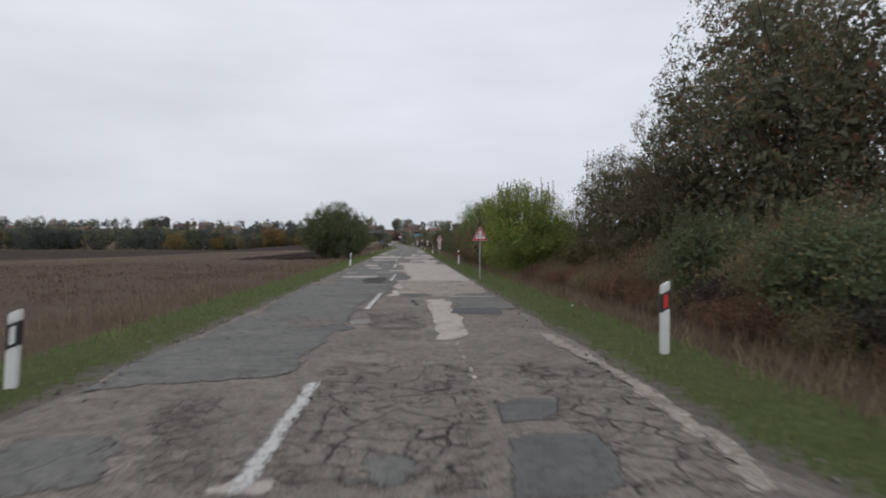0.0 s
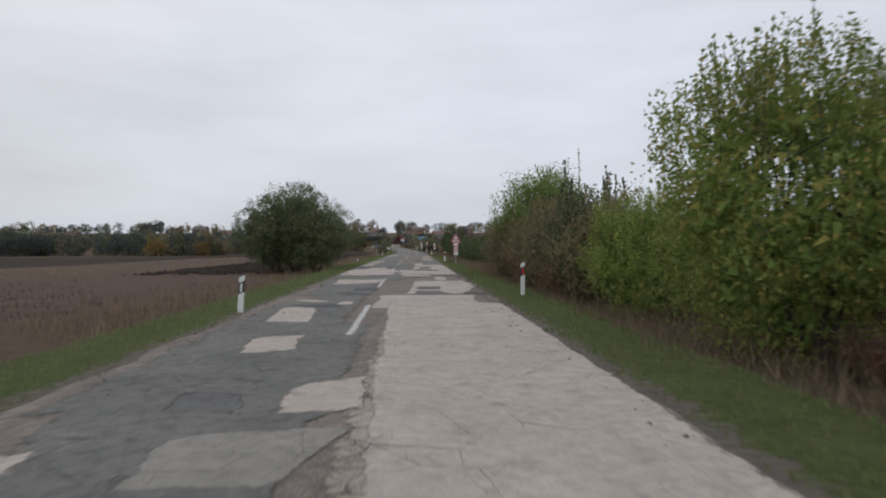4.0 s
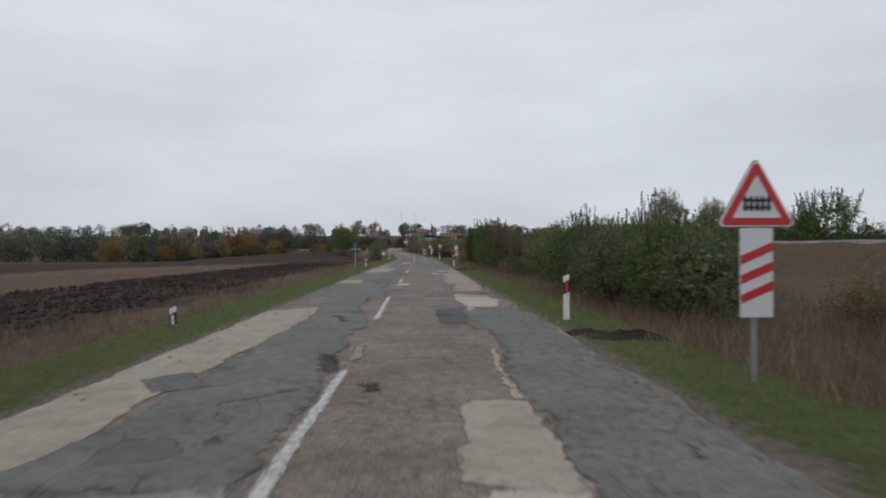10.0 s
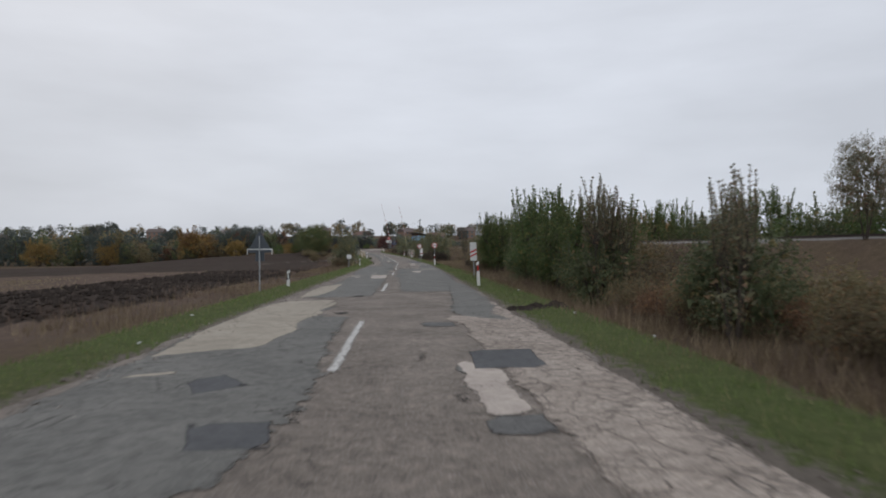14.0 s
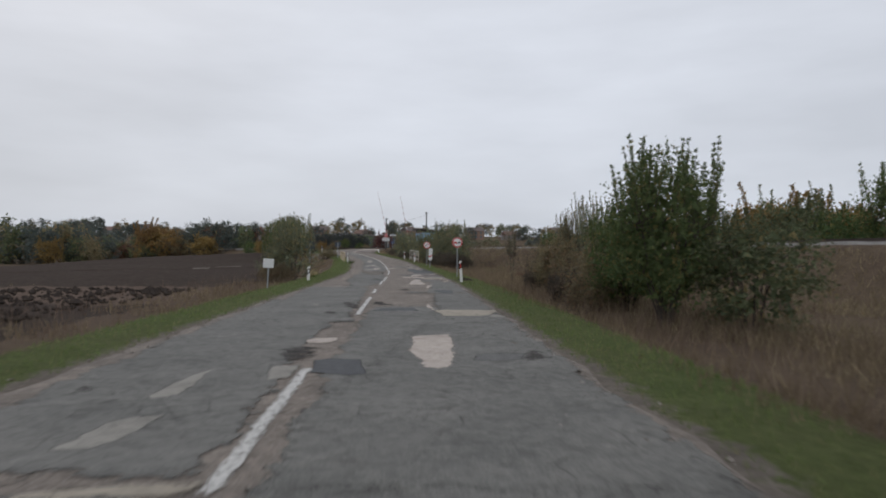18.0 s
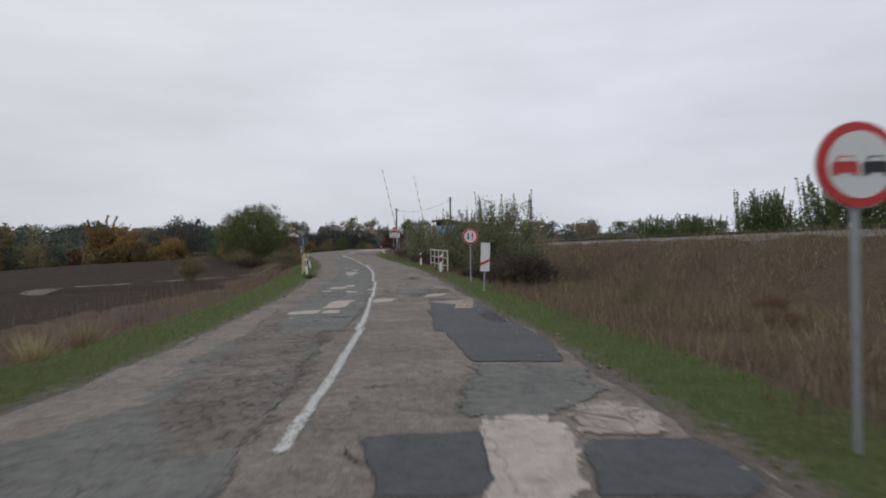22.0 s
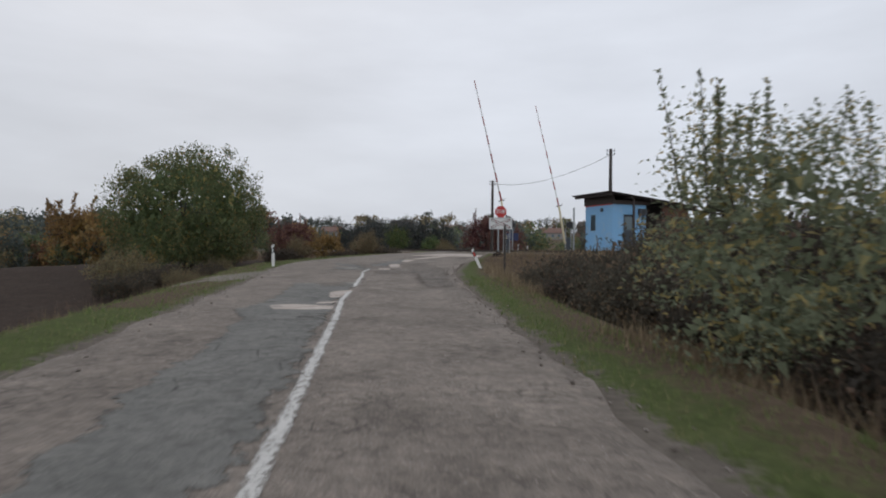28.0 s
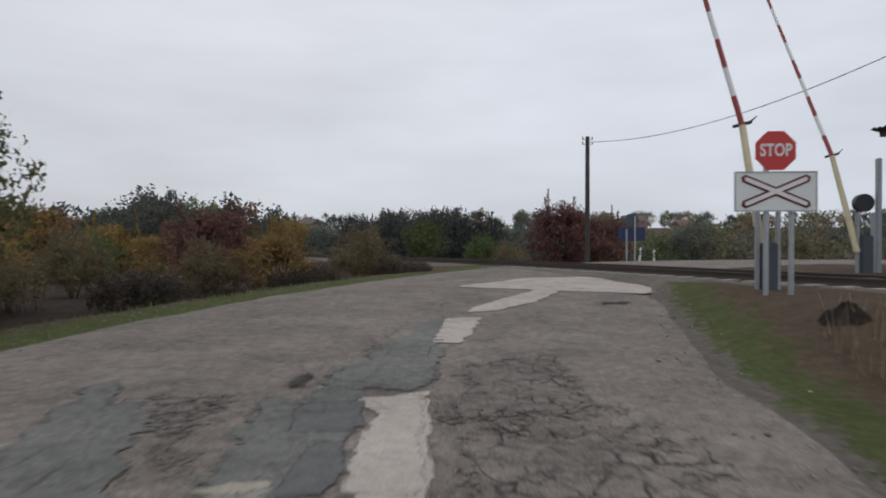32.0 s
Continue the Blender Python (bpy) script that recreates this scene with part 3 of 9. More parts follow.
def surf(x, y):
    """Height of the road surface at a point on it."""
    lat, za, hw = lateral(x, y)
    i, _ = nearest(x, y, AX, AY)
    j = np.clip(i, 1, len(AX) - 2)
    # slope between the axis samples
    along = (np.atleast_1d(x) - AX[i]) * (-ANY[i]) + (np.atleast_1d(y) - AY[i]) * ANX[i]
    ds = np.hypot(AX[j + 1] - AX[j - 1], AY[j + 1] - AY[j - 1])
    return za + along * (AZ[j + 1] - AZ[j - 1]) / ds - 0.004 * np.abs(lat)


def gz(x, y):
    return float(land(x, y)[0])


# ---------------------------------------------------------------- ground
def spaced(spans):
    out = []
    for a, b, st in spans:
        out += list(np.arange(a, b, st))
    return np.array(out + [spans[-1][1]])


def build_ground():
    gx = spaced([(-1500, -500, 125), (-500, -150, 25), (-150, -45, 5), (-45, -22, 1.5), (-22, 14, 0.45), (14, 30, 1.0), (30, 70, 4), (70, 300, 25), (300, 1500, 120)])
    gy = spaced([(-400, -40, 45), (-40, -8, 4), (-8, 275, 0.6), (275, 350, 4), (350, 600, 25), (600, 2400, 150)])
    xx, yy = np.meshgrid(gx, gy)
    x, y = xx.ravel(), yy.ravel()
    z = np.empty(len(x))
    z[:] = land(x, y)
    lat, za, hw = lateral(x, y)
    s = np.abs(lat) - hw
    # clods and tussocks
    rs = np.random.RandomState(5)
    near = (np.abs(lat) < 45) & (y > -10) & (y < 275)
    wob = np.array([noise.noise((px * 0.55, py * 0.55, 0.3)) for px, py in zip(x[near], y[near])])
    wob2 = np.array([noise.noise((px * 1.7, py * 1.7, 4.3)) for px, py in zip(x[near], y[near])])
    amp = np.clip(s[near] / 4, 0, 1) * 0.10
    field = np.clip((-lat[near] - 7.5) / 2, 0, 1)
    z[near] += np.where(s[near] > 0.2, wob * amp + wob2 * (0.02 + field * 0.09), 0)
    rise = np.clip((y - 350) / 350, 0, 1)
    z += rise * rise * (3 - 2 * rise) * 19
    nx, ny = len(gx), len(gy)
    ii = (np.arange(ny - 1)[:, None] * nx + np.arange(nx - 1)[None]).ravel()
    faces = np.stack([ii, ii + 1, ii + nx + 1, ii + nx], 1)
    ob = raw("ground", np.stack([x, y, z], 1).tolist(), faces.tolist(), M_GROUND, smooth=True)
    # land use, by the distance from the road's edge
    lim = np.where((lat > 0) & (y > 204), 1.0, np.where((lat > 0) & (y > 190), 0.8, np.where((lat < 0) & (y > 231), 1.15, np.where((lat < 0) & (y > 216), 0.55, 1.75))))
    sw = s + 0.9 * np.sin(y / 11) + 0.5 * np.sin(y / 3.7)
    xw, yw = x + 2.5 * np.sin(y / 19) + 1.2 * np.sin(y / 6.1), y + 4 * np.sin(x / 27)
    ploughed = (lat < 0) & (sw > 5.0) & ((yw > 66) & (yw < 150) & (sw < 15) | (yw > 160) | (xw < -50) & (yw > 120)) & (y < 262)
    for key, val in (("green", np.where(y > 262, -2.0, lim - s)), ("bare", np.where((lat < 0) & (y > 231), 0.12, 0.32) - s), ("stubble", np.where((lat < 0) & (y < 262), s - 3.8, -3.0)), ("tilled", ploughed.astype(float))):
        ob.data.attributes.new(key, "FLOAT", "POINT").data.foreach_set("value", np.clip(val, -5, 5).astype(np.float32))
    return tagged(ob, "ploughed field, green verge and dry grass ground beside the road", "ground", kind="structure")


build_ground()


# ---------------------------------------------------------------- road
def build_road():
    cols = np.linspace(-1, 1, 19)
    rs = np.random.RandomState(3)
    v, f = [], []
    m = len(cols)
    for i in range(len(AX)):
        el = 0.16 * noise.noise((AY[i] * 0.9, AX[i] * 0.9, 1.0)) + 0.08 * (rs.rand() - 0.5)
        er = 0.20 * noise.noise((AY[i] * 0.8, AX[i] * 0.8, 7.0)) + 0.10 * (rs.rand() - 0.5)
        for c in cols:
            w = c * (AH[i] - AL[i] if c < 0 else AH[i]) + (el * c * c if c < 0 else er * c * c)
            edge = -0.03 if abs(c) > 0.99 else 0.0
            px, py = AX[i] + ANX[i] * w, AY[i] + ANY[i] * w
            dip = 0.003 * noise.noise((px * 0.8, py * 0.8, 2.0))
            v.append((px, py, AZ[i] - 0.004 * abs(w) + edge + dip * (abs(c) < 0.9) - 0.006))
    n = len(AX)
    for i in range(n - 1):
        for k in range(m - 1):
            a = i * m + k
            f.append((a, a + 1, a + m + 1, a + m))
    top = len(v)
    for i in range(n):
        for c in (0, m - 1):
            p = v[i * m + c]
            v.append((p[0], p[1], p[2] - 0.22))
    for i in range(n - 1):
        f.append((i * m, (i + 1) * m, top + 2 * (i + 1), top + 2 * i))
        f.append((i * m + m - 1, top + 2 * i + 1, top + 2 * (i + 1) + 1, (i + 1) * m + m - 1))
    ob = raw("road", v, f, M_ROAD, smooth=False)
    return tagged(ob, "worn grey-brown asphalt country road full of repair patches", "road", kind="structure")


road = build_road()


# ---------------------------------------------------------------- patches and paint on the road
LOOKS = {"greyl": M_GREYL, "crack": M_CRACK, "alig": M_ALIG, "craze": M_CRAZE, "ash": M_ASH, "dust": M_DUSTY, "grey": M_GREY, "cream": M_CREAM, "tan": M_TAN, "dark": M_DARK, "torn": M_TORN, "pit": M_PIT, "line": M_LINE}
NAMES = {"greyl": "asphalt_patch", "crack": "crazed_patch", "alig": "cracked_patch", "craze": "crazed_stretch", "ash": "pale_patch", "dust": "dusty_patch", "grey": "grey_patch", "cream": "cement_patch", "tan": "old_cement_patch", "dark": "fresh_patch", "torn": "broken_patch", "pit": "pothole", "line": "lane_mark"}
EDGE = {"greyl": 0.09, "crack": 0.08, "alig": 0.12, "craze": 0.15, "ash": 0.04, "dust": 0.10, "grey": 0.035, "cream": 0.05, "tan": 0.055, "dark": 0.03, "torn": 0.07, "pit": 0.02, "line": 0.008}
lay_count = [0]


def lay(kind, *rows):
    """A repair laid on the road: rows from near to far, each with the x, y of its left and of its right end."""
    lay_count[0] += 1
    k = lay_count[0]
    r = np.array(rows, float)
    mids = (r[:, :2] + r[:, 2:]) / 2
    seg = np.hypot(*np.diff(mids, axis=0).T)
    widths = np.hypot(r[:, 2] - r[:, 0], r[:, 3] - r[:, 1])
    wide, total = float(widths.max()), float(seg.sum())
    fine = 0.06 if kind in ("pit", "torn", "line") else 0.16
    nw = max(3, min(16, int(wide / fine)))
    e = min(EDGE[kind], 0.22 * min(float(widths.mean()), total))
    grid, away, done = [], [], 0.0
    for i in range(len(seg)):
        ns = max(2, min(30, int(seg[i] / fine)))
        last = i == len(seg) - 1
        for u in range(ns + (1 if last else 0)):
            t = u / ns
            q = r[i] * (1 - t) + r[i + 1] * t
            w_here = widths[i] * (1 - t) + widths[i + 1] * t
            for b in range(nw + 1):
                f = b / nw
                x, y = q[0] + (q[2] - q[0]) * f, q[1] + (q[3] - q[1]) * f
                sx = e * (1.5 * noise.noise((x * 1.3, y * 1.3, k * 3.1)) + 0.9 * noise.noise((x * 4.1, y * 4.1, k * 1.7)) + 0.4 * noise.noise((x * 11, y * 11, k * 0.7)))
                sy = e * (1.5 * noise.noise((x * 1.3, y * 1.3, k * 3.1 + 50)) + 0.9 * noise.noise((x * 4.1, y * 4.1, k * 1.7 + 50)) + 0.4 * noise.noise((x * 11, y * 11, k * 0.7 + 50)))
                grid.append((x + sx, y + sy))
                s_here = done + t * seg[i]
                away.append(min(s_here, total - s_here, f * w_here, (1 - f) * w_here))
        done += seg[i]
    flat = np.array(grid)
    lat, _, hw = lateral(flat[:, 0], flat[:, 1])
    i, _ = nearest(flat[:, 0], flat[:, 1], AX, AY)
    # keep to the road
    over = np.clip(np.abs(lat) - (hw - 0.03), 0, None) * np.sign(lat)
    flat[:, 0] -= over * ANX[i]
    flat[:, 1] -= over * ANY[i]
    lift = 0.0068 if kind == "line" else 0.0008 + 0.000013 * k
    z = surf(flat[:, 0], flat[:, 1]) + lift
    v = [(x, y, h) for (x, y), h in zip(flat.tolist(), z.tolist())]
    w = nw + 1
    nr = len(v) // w
    f = [(a * w + b, a * w + b + 1, (a + 1) * w + b + 1, (a + 1) * w + b) for a in range(nr - 1) for b in range(nw)]
    rim = list(range(nw + 1)) + [a * w + nw for a in range(1, nr)] + [(nr - 1) * w + b for b in range(nw - 1, -1, -1)] + [a * w for a in range(nr - 2, 0, -1)]
    base = len(v)
    v += [(v[q][0], v[q][1], v[q][2] - 0.05) for q in rim]
    for t in range(len(rim)):
        u = (t + 1) % len(rim)
        f.append((rim[u], rim[t], base + t, base + u))
    ob = raw(NAMES[kind], v, f, M_RAVEL if kind == "torn" and float(widths.mean()) > 0.5 else LOOKS[kind], road)
    ob.data.attributes.new("rim", "FLOAT", "POINT").data.foreach_set("value", away + [-0.1] * len(rim))
    return ob


lay("greyl", (-3.05, 30.00, -0.95, 30.00), (-3.10, 40.50, -1.05, 40.50))
lay("greyl", (-2.95, 117.50, -0.75, 117.50), (-2.80, 134.20, -0.70, 134.20))
lay("greyl", (-0.10, 119.50, 2.30, 119.50), (-0.30, 134.00, 2.50, 134.00))
lay("greyl", (-4.95, 202.50, -3.55, 202.50), (-6.20, 209.00, -4.85, 209.00), (-7.50, 215.20, -6.05, 215.20))
lay("greyl", (-0.45, 131.00, 2.50, 131.00), (-0.40, 146.00, 2.60, 146.00))
lay("cream", (-2.61, 35.91, -1.66, 35.91), (-2.67, 39.11, -1.98, 39.11))
lay("cream", (-0.77, 38.64, 1.71, 38.64), (-0.71, 42.32, 1.84, 42.32))
lay("greyl", (-2.05, 38.65, -1.01, 38.65), (-3.11, 47.16, -1.07, 47.16))
lay("alig", (1.78, 38.81, 2.35, 38.81), (1.88, 42.07, 2.26, 42.07))
lay("dark", (-2.20, 38.89, -1.33, 38.89), (-2.69, 39.67, -1.68, 39.67))
lay("cream", (-1.66, 39.61, -1.24, 39.61), (-1.63, 40.44, -1.23, 40.44))
lay("cream", (-2.33, 40.41, -1.80, 40.41), (-3.04, 41.09, -2.40, 41.09))
lay("greyl", (-0.42, 129.78, 2.54, 129.78), (-0.25, 135.08, 2.71, 135.08))
lay("cream", (-1.57, 129.88, -0.79, 129.88), (-1.74, 133.96, -0.81, 133.96))
lay("cream", (-2.38, 130.98, -2.30, 130.98), (-2.58, 132.06, -2.14, 132.06))
lay("cream", (-2.73, 132.62, -2.57, 132.62), (-2.83, 133.64, -2.01, 133.64))
lay("cream", (-3.99, 207.43, -3.60, 207.43), (-4.07, 207.97, -3.67, 207.97))
lay("line", (-0.88, 34.40, -0.72, 34.40), (-0.92, 39.40, -0.76, 39.40))
lay("line", (-0.71, 119.80, -0.55, 119.80), (-0.68, 124.80, -0.52, 124.80))
lay("line", (-4.16, 205.30, -4.01, 205.30), (-4.66, 208.20, -4.51, 208.20), (-5.92, 214.60, -5.77, 214.60))

lay("craze", (-1.20, 3.46, 0.54, 3.38), (-1.14, 5.32, 0.83, 5.24), (-1.06, 7.31, 0.89, 7.25))
lay("craze", (0.88, 3.37, 2.27, 3.32), (1.12, 5.23, 2.46, 5.20), (1.15, 7.25, 2.40, 7.23))
lay("greyl", (-0.38, 3.50, 0.10, 3.48), (-0.46, 4.14, 0.08, 4.14))
lay("greyl", (-2.48, 3.50, -1.67, 3.46), (-2.90, 4.64, -2.09, 4.66))
lay("greyl", (-3.16, 5.83, -1.20, 6.69), (-3.15, 9.14, -1.05, 9.58), (-3.07, 11.89, -0.99, 13.28))
lay("alig", (-1.67, 3.46, -0.94, 3.42), (-2.34, 5.78, -1.53, 5.73))
lay("alig", (-0.67, 3.40, -0.37, 3.39), (-0.76, 4.66, -0.51, 4.64))
lay("alig", (0.08, 3.37, 0.60, 3.35), (0.09, 4.36, 0.69, 4.34))
lay("cream", (-1.14, 3.43, -0.58, 3.40), (-1.17, 3.67, -0.73, 3.70))
lay("grey", (0.57, 3.35, 1.21, 3.35), (0.65, 4.10, 1.36, 4.14), (0.72, 4.53, 1.38, 4.51))
lay("grey", (0.72, 4.78, 1.22, 4.86), (0.72, 5.47, 1.33, 5.52))
lay("cream", (0.33, 8.87, 0.59, 8.71), (0.34, 9.19, 0.90, 9.41), (0.38, 11.73, 0.96, 11.74), (0.38, 15.24, 0.90, 15.25))
lay("cream", (0.64, 5.86, 0.72, 5.85), (0.59, 8.71, 0.69, 8.71))
lay("crack", (1.85, 3.31, 2.24, 3.32), (1.99, 4.57, 2.30, 4.70), (2.07, 7.23, 2.30, 6.59), (1.94, 9.53, 2.29, 9.52))
lay("pit", (-0.58, 5.89, -0.44, 5.88), (-0.57, 6.51, -0.43, 6.50))
lay("pit", (0.28, 5.65, 0.39, 5.64), (0.36, 6.57, 0.52, 6.57))
lay("pit", (-0.55, 5.02, -0.50, 5.02), (-0.49, 5.47, -0.44, 5.46))
lay("line", (-1.01, 3.42, -0.86, 3.42), (-0.99, 6.21, -0.84, 6.21))

lay("greyl", (0.89, 13.19, 2.19, 12.88), (1.08, 15.38, 2.29, 15.37), (1.18, 16.93, 2.30, 18.15))
lay("greyl", (-2.92, 12.22, -1.02, 12.57), (-3.14, 15.07, -0.84, 15.42), (-3.22, 20.50, -0.65, 20.29))
lay("alig", (-0.77, 9.84, 0.31, 9.80), (-0.98, 12.33, 0.32, 12.29))
lay("alig", (-1.88, 9.89, -0.92, 9.85), (-2.58, 11.81, -1.26, 11.74))
lay("cream", (0.39, 9.80, 0.87, 9.79), (0.40, 10.33, 0.91, 10.32), (0.39, 10.91, 0.95, 10.89), (0.41, 11.68, 0.99, 11.82), (0.42, 12.52, 0.82, 12.51), (0.43, 14.66, 1.00, 14.74))
lay("dark", (0.82, 12.28, 1.84, 12.10), (0.92, 13.19, 1.85, 13.02))
lay("ash", (-1.04, 10.60, -0.58, 10.61), (-1.12, 11.32, -0.69, 11.34))
lay("grey", (-1.55, 9.88, -0.83, 9.84), (-1.51, 10.41, -0.89, 10.43))
lay("pit", (-0.26, 11.13, -0.05, 11.17), (-0.18, 11.44, 0.04, 11.43))
lay("pit", (0.09, 13.69, 0.25, 13.68), (-0.00, 15.14, 0.15, 15.13))
lay("pit", (1.80, 11.31, 2.04, 11.30), (1.92, 11.50, 2.14, 11.46))
lay("line", (-0.94, 12.90, -0.79, 12.90), (-0.83, 17.10, -0.68, 17.10))

lay("greyl", (1.31, 16.27, 2.30, 16.24), (1.41, 16.87, 2.30, 16.67), (1.43, 17.18, 2.30, 17.11))
lay("greyl", (-2.63, 16.33, -1.78, 16.25), (-2.16, 17.06, -0.53, 17.14), (-2.23, 18.65, -0.49, 18.45), (-2.64, 22.20, -0.46, 21.86), (-3.19, 29.08, -0.58, 28.48))
lay("alig", (-1.81, 16.25, -0.42, 16.13), (-1.89, 17.03, -0.46, 17.19))
lay("cream", (0.56, 16.06, 2.09, 15.97), (1.21, 16.26, 2.30, 16.19))
lay("crack", (-0.54, 16.90, 1.41, 16.87), (-0.48, 17.70, 2.22, 17.49), (-0.43, 18.66, 2.28, 18.44), (-0.48, 20.89, 2.30, 19.84), (-0.51, 23.48, 2.29, 22.15), (-0.39, 26.98, 2.29, 25.39), (-0.36, 35.52, 2.29, 34.91))
lay("crack", (0.45, 16.07, 1.14, 16.02), (0.51, 16.93, 1.37, 16.87))
lay("cream", (-0.57, 16.14, -0.18, 16.11), (-0.52, 16.79, -0.24, 16.87), (-0.49, 18.24, -0.29, 18.22))
lay("cream", (-0.38, 18.66, -0.11, 18.64), (-0.53, 19.46, -0.21, 19.73), (-0.43, 20.67, -0.26, 20.86))
lay("grey", (-0.10, 16.11, 0.45, 16.07), (-0.21, 16.99, 0.48, 17.00))
lay("cream", (-2.16, 18.20, -2.00, 18.18), (-2.21, 18.87, -2.06, 18.95))
lay("torn", (-1.64, 20.96, -0.57, 21.12), (-1.84, 24.99, -1.18, 24.87))
lay("torn", (-1.76, 18.59, -0.89, 18.62), (-1.77, 18.82, -1.01, 19.02))
lay("torn", (-1.21, 19.79, -0.49, 20.10), (-0.74, 20.06, -0.44, 20.35))

lay("greyl", (-2.87, 22.31, -1.61, 22.17), (-2.53, 24.52, -1.14, 24.65), (-2.56, 28.10, -0.55, 27.69), (-3.20, 36.75, -0.45, 35.80))
lay("crack", (-0.20, 22.03, 2.29, 21.81), (-0.12, 22.46, 2.29, 22.64))
lay("cream", (-0.43, 22.05, -0.20, 22.03), (-0.44, 22.80, -0.15, 22.89))
lay("cream", (-0.38, 22.79, 2.29, 22.64), (-0.11, 23.13, 2.29, 23.22), (-0.30, 23.83, 2.29, 23.90), (0.05, 24.49, 2.29, 24.45), (0.02, 25.89, 2.29, 25.73), (-0.40, 26.31, 2.29, 26.30), (-0.17, 28.19, 2.29, 27.80), (-0.44, 40.79, 2.29, 39.80))
lay("grey", (-0.57, 22.81, -0.09, 23.00), (-0.68, 24.36, 0.08, 24.48), (-0.67, 25.98, 0.02, 25.89), (-0.51, 28.25, -0.17, 28.19))
lay("torn", (-1.65, 22.18, -0.41, 22.05), (-1.88, 22.97, -0.68, 22.94), (-1.80, 24.32, -0.68, 24.36), (-1.19, 24.89, -0.75, 24.82))
lay("grey", (1.42, 21.89, 1.95, 21.88), (1.41, 22.27, 1.78, 22.32))
lay("cream", (-2.54, 24.59, -1.33, 24.79), (-2.77, 25.54, -1.22, 25.30), (-2.55, 25.90, -1.23, 26.08))
lay("ash", (-2.63, 26.44, -2.28, 26.64), (-2.72, 26.93, -2.36, 27.03))
lay("cream", (-2.84, 28.33, -2.15, 28.60), (-2.85, 29.08, -2.31, 29.16))
lay("ash", (-1.54, 28.35, -0.60, 28.39), (-1.55, 29.49, -0.22, 29.58))
lay("cream", (-0.98, 29.90, -0.24, 30.07), (-1.03, 31.00, -0.29, 31.43))
lay("cream", (-2.10, 32.86, -1.35, 33.17), (-2.21, 34.45, -1.50, 34.55))
lay("grey", (-1.91, 30.13, -1.23, 29.96), (-1.99, 30.86, -1.38, 30.70))
lay("line", (-0.73, 22.59, -0.58, 22.59), (-0.66, 27.10, -0.51, 27.10))

lay("greyl", (-2.92, 42.42, -1.04, 42.41), (-2.85, 43.67, -0.83, 43.99), (-2.99, 46.35, -0.96, 45.62), (-3.37, 51.01, -1.25, 50.65))
lay("alig", (-2.01, 43.17, -1.26, 43.17), (-2.21, 43.97, -1.44, 43.98))
lay("cream", (-0.07, 42.67, 1.56, 42.66), (0.01, 43.70, 1.86, 43.62), (0.07, 45.01, 2.18, 45.39), (0.13, 47.32, 2.29, 47.54), (0.18, 49.10, 2.13, 49.56))
lay("grey", (0.01, 42.41, 1.41, 42.43), (0.20, 42.87, 1.27, 42.70), (0.25, 43.94, 0.97, 43.86))
lay("grey", (0.39, 44.39, 0.92, 44.37), (0.25, 44.79, 1.05, 44.83), (0.31, 45.84, 1.04, 46.05))
lay("dark", (1.53, 42.43, 2.29, 42.44), (1.75, 43.23, 2.29, 43.30))
lay("cream", (-2.70, 47.38, -1.14, 48.23), (-2.81, 48.72, -1.04, 48.84), (-2.81, 50.34, -0.84, 50.69))
lay("dark", (-1.73, 42.41, -1.04, 42.41), (-2.08, 43.17, -1.24, 43.23))
lay("dark", (-1.57, 44.06, -0.85, 44.07), (-1.74, 45.32, -1.13, 45.61))
lay("torn", (-2.73, 44.40, -2.59, 44.41), (-2.60, 44.82, -2.45, 44.93))
lay("torn", (-2.42, 45.66, -1.88, 45.80), (-2.38, 45.87, -1.31, 45.91))
lay("line", (-1.04, 45.66, -0.89, 45.66), (-1.06, 51.00, -0.91, 51.00))

lay("greyl", (1.21, 49.51, 2.22, 49.52), (1.48, 50.00, 2.28, 50.08))
lay("greyl", (-2.15, 50.47, 0.00, 50.47), (-3.37, 51.90, -0.02, 51.95), (-3.38, 54.12, -0.44, 54.68))
lay("greyl", (0.98, 52.75, 1.65, 52.56), (1.18, 54.48, 2.07, 54.55))
lay("alig", (1.64, 52.64, 2.14, 52.81), (2.21, 55.15, 2.29, 54.22))
lay("cream", (-2.67, 49.52, -1.17, 49.51), (-2.91, 50.24, -1.19, 50.26), (-2.92, 50.47, -1.96, 50.44), (-2.94, 50.83, -2.45, 50.89))
lay("cream", (1.01, 49.51, 1.27, 49.68), (1.05, 50.26, 1.50, 50.05), (1.00, 51.13, 1.62, 51.07), (1.07, 51.78, 1.59, 51.70), (1.04, 52.75, 1.59, 52.56))
lay("cream", (-0.25, 52.98, 0.97, 53.11), (-0.41, 54.02, 1.03, 53.37), (-0.43, 54.92, 0.93, 54.55))
lay("grey", (-1.57, 53.09, -1.17, 53.26), (-2.03, 54.17, -1.19, 54.20))
lay("dark", (-3.37, 52.62, -3.17, 52.57), (-3.38, 53.05, -3.25, 53.15))
lay("pit", (-0.97, 51.65, -0.93, 51.65), (-0.99, 52.22, -0.95, 52.22))
lay("pit", (-1.68, 50.79, -1.64, 50.79), (-1.72, 51.46, -1.67, 51.46))
lay("torn", (-0.04, 51.64, 0.43, 51.65), (0.09, 52.43, 0.45, 52.86))
lay("torn", (-1.53, 52.26, -1.12, 52.34), (-1.42, 52.44, -1.09, 52.50))
lay("cream", (-2.06, 54.26, -0.90, 54.75), (-3.38, 54.80, -0.65, 55.01), (-3.39, 57.75, -0.84, 57.95), (-3.41, 62.37, -0.97, 62.67))
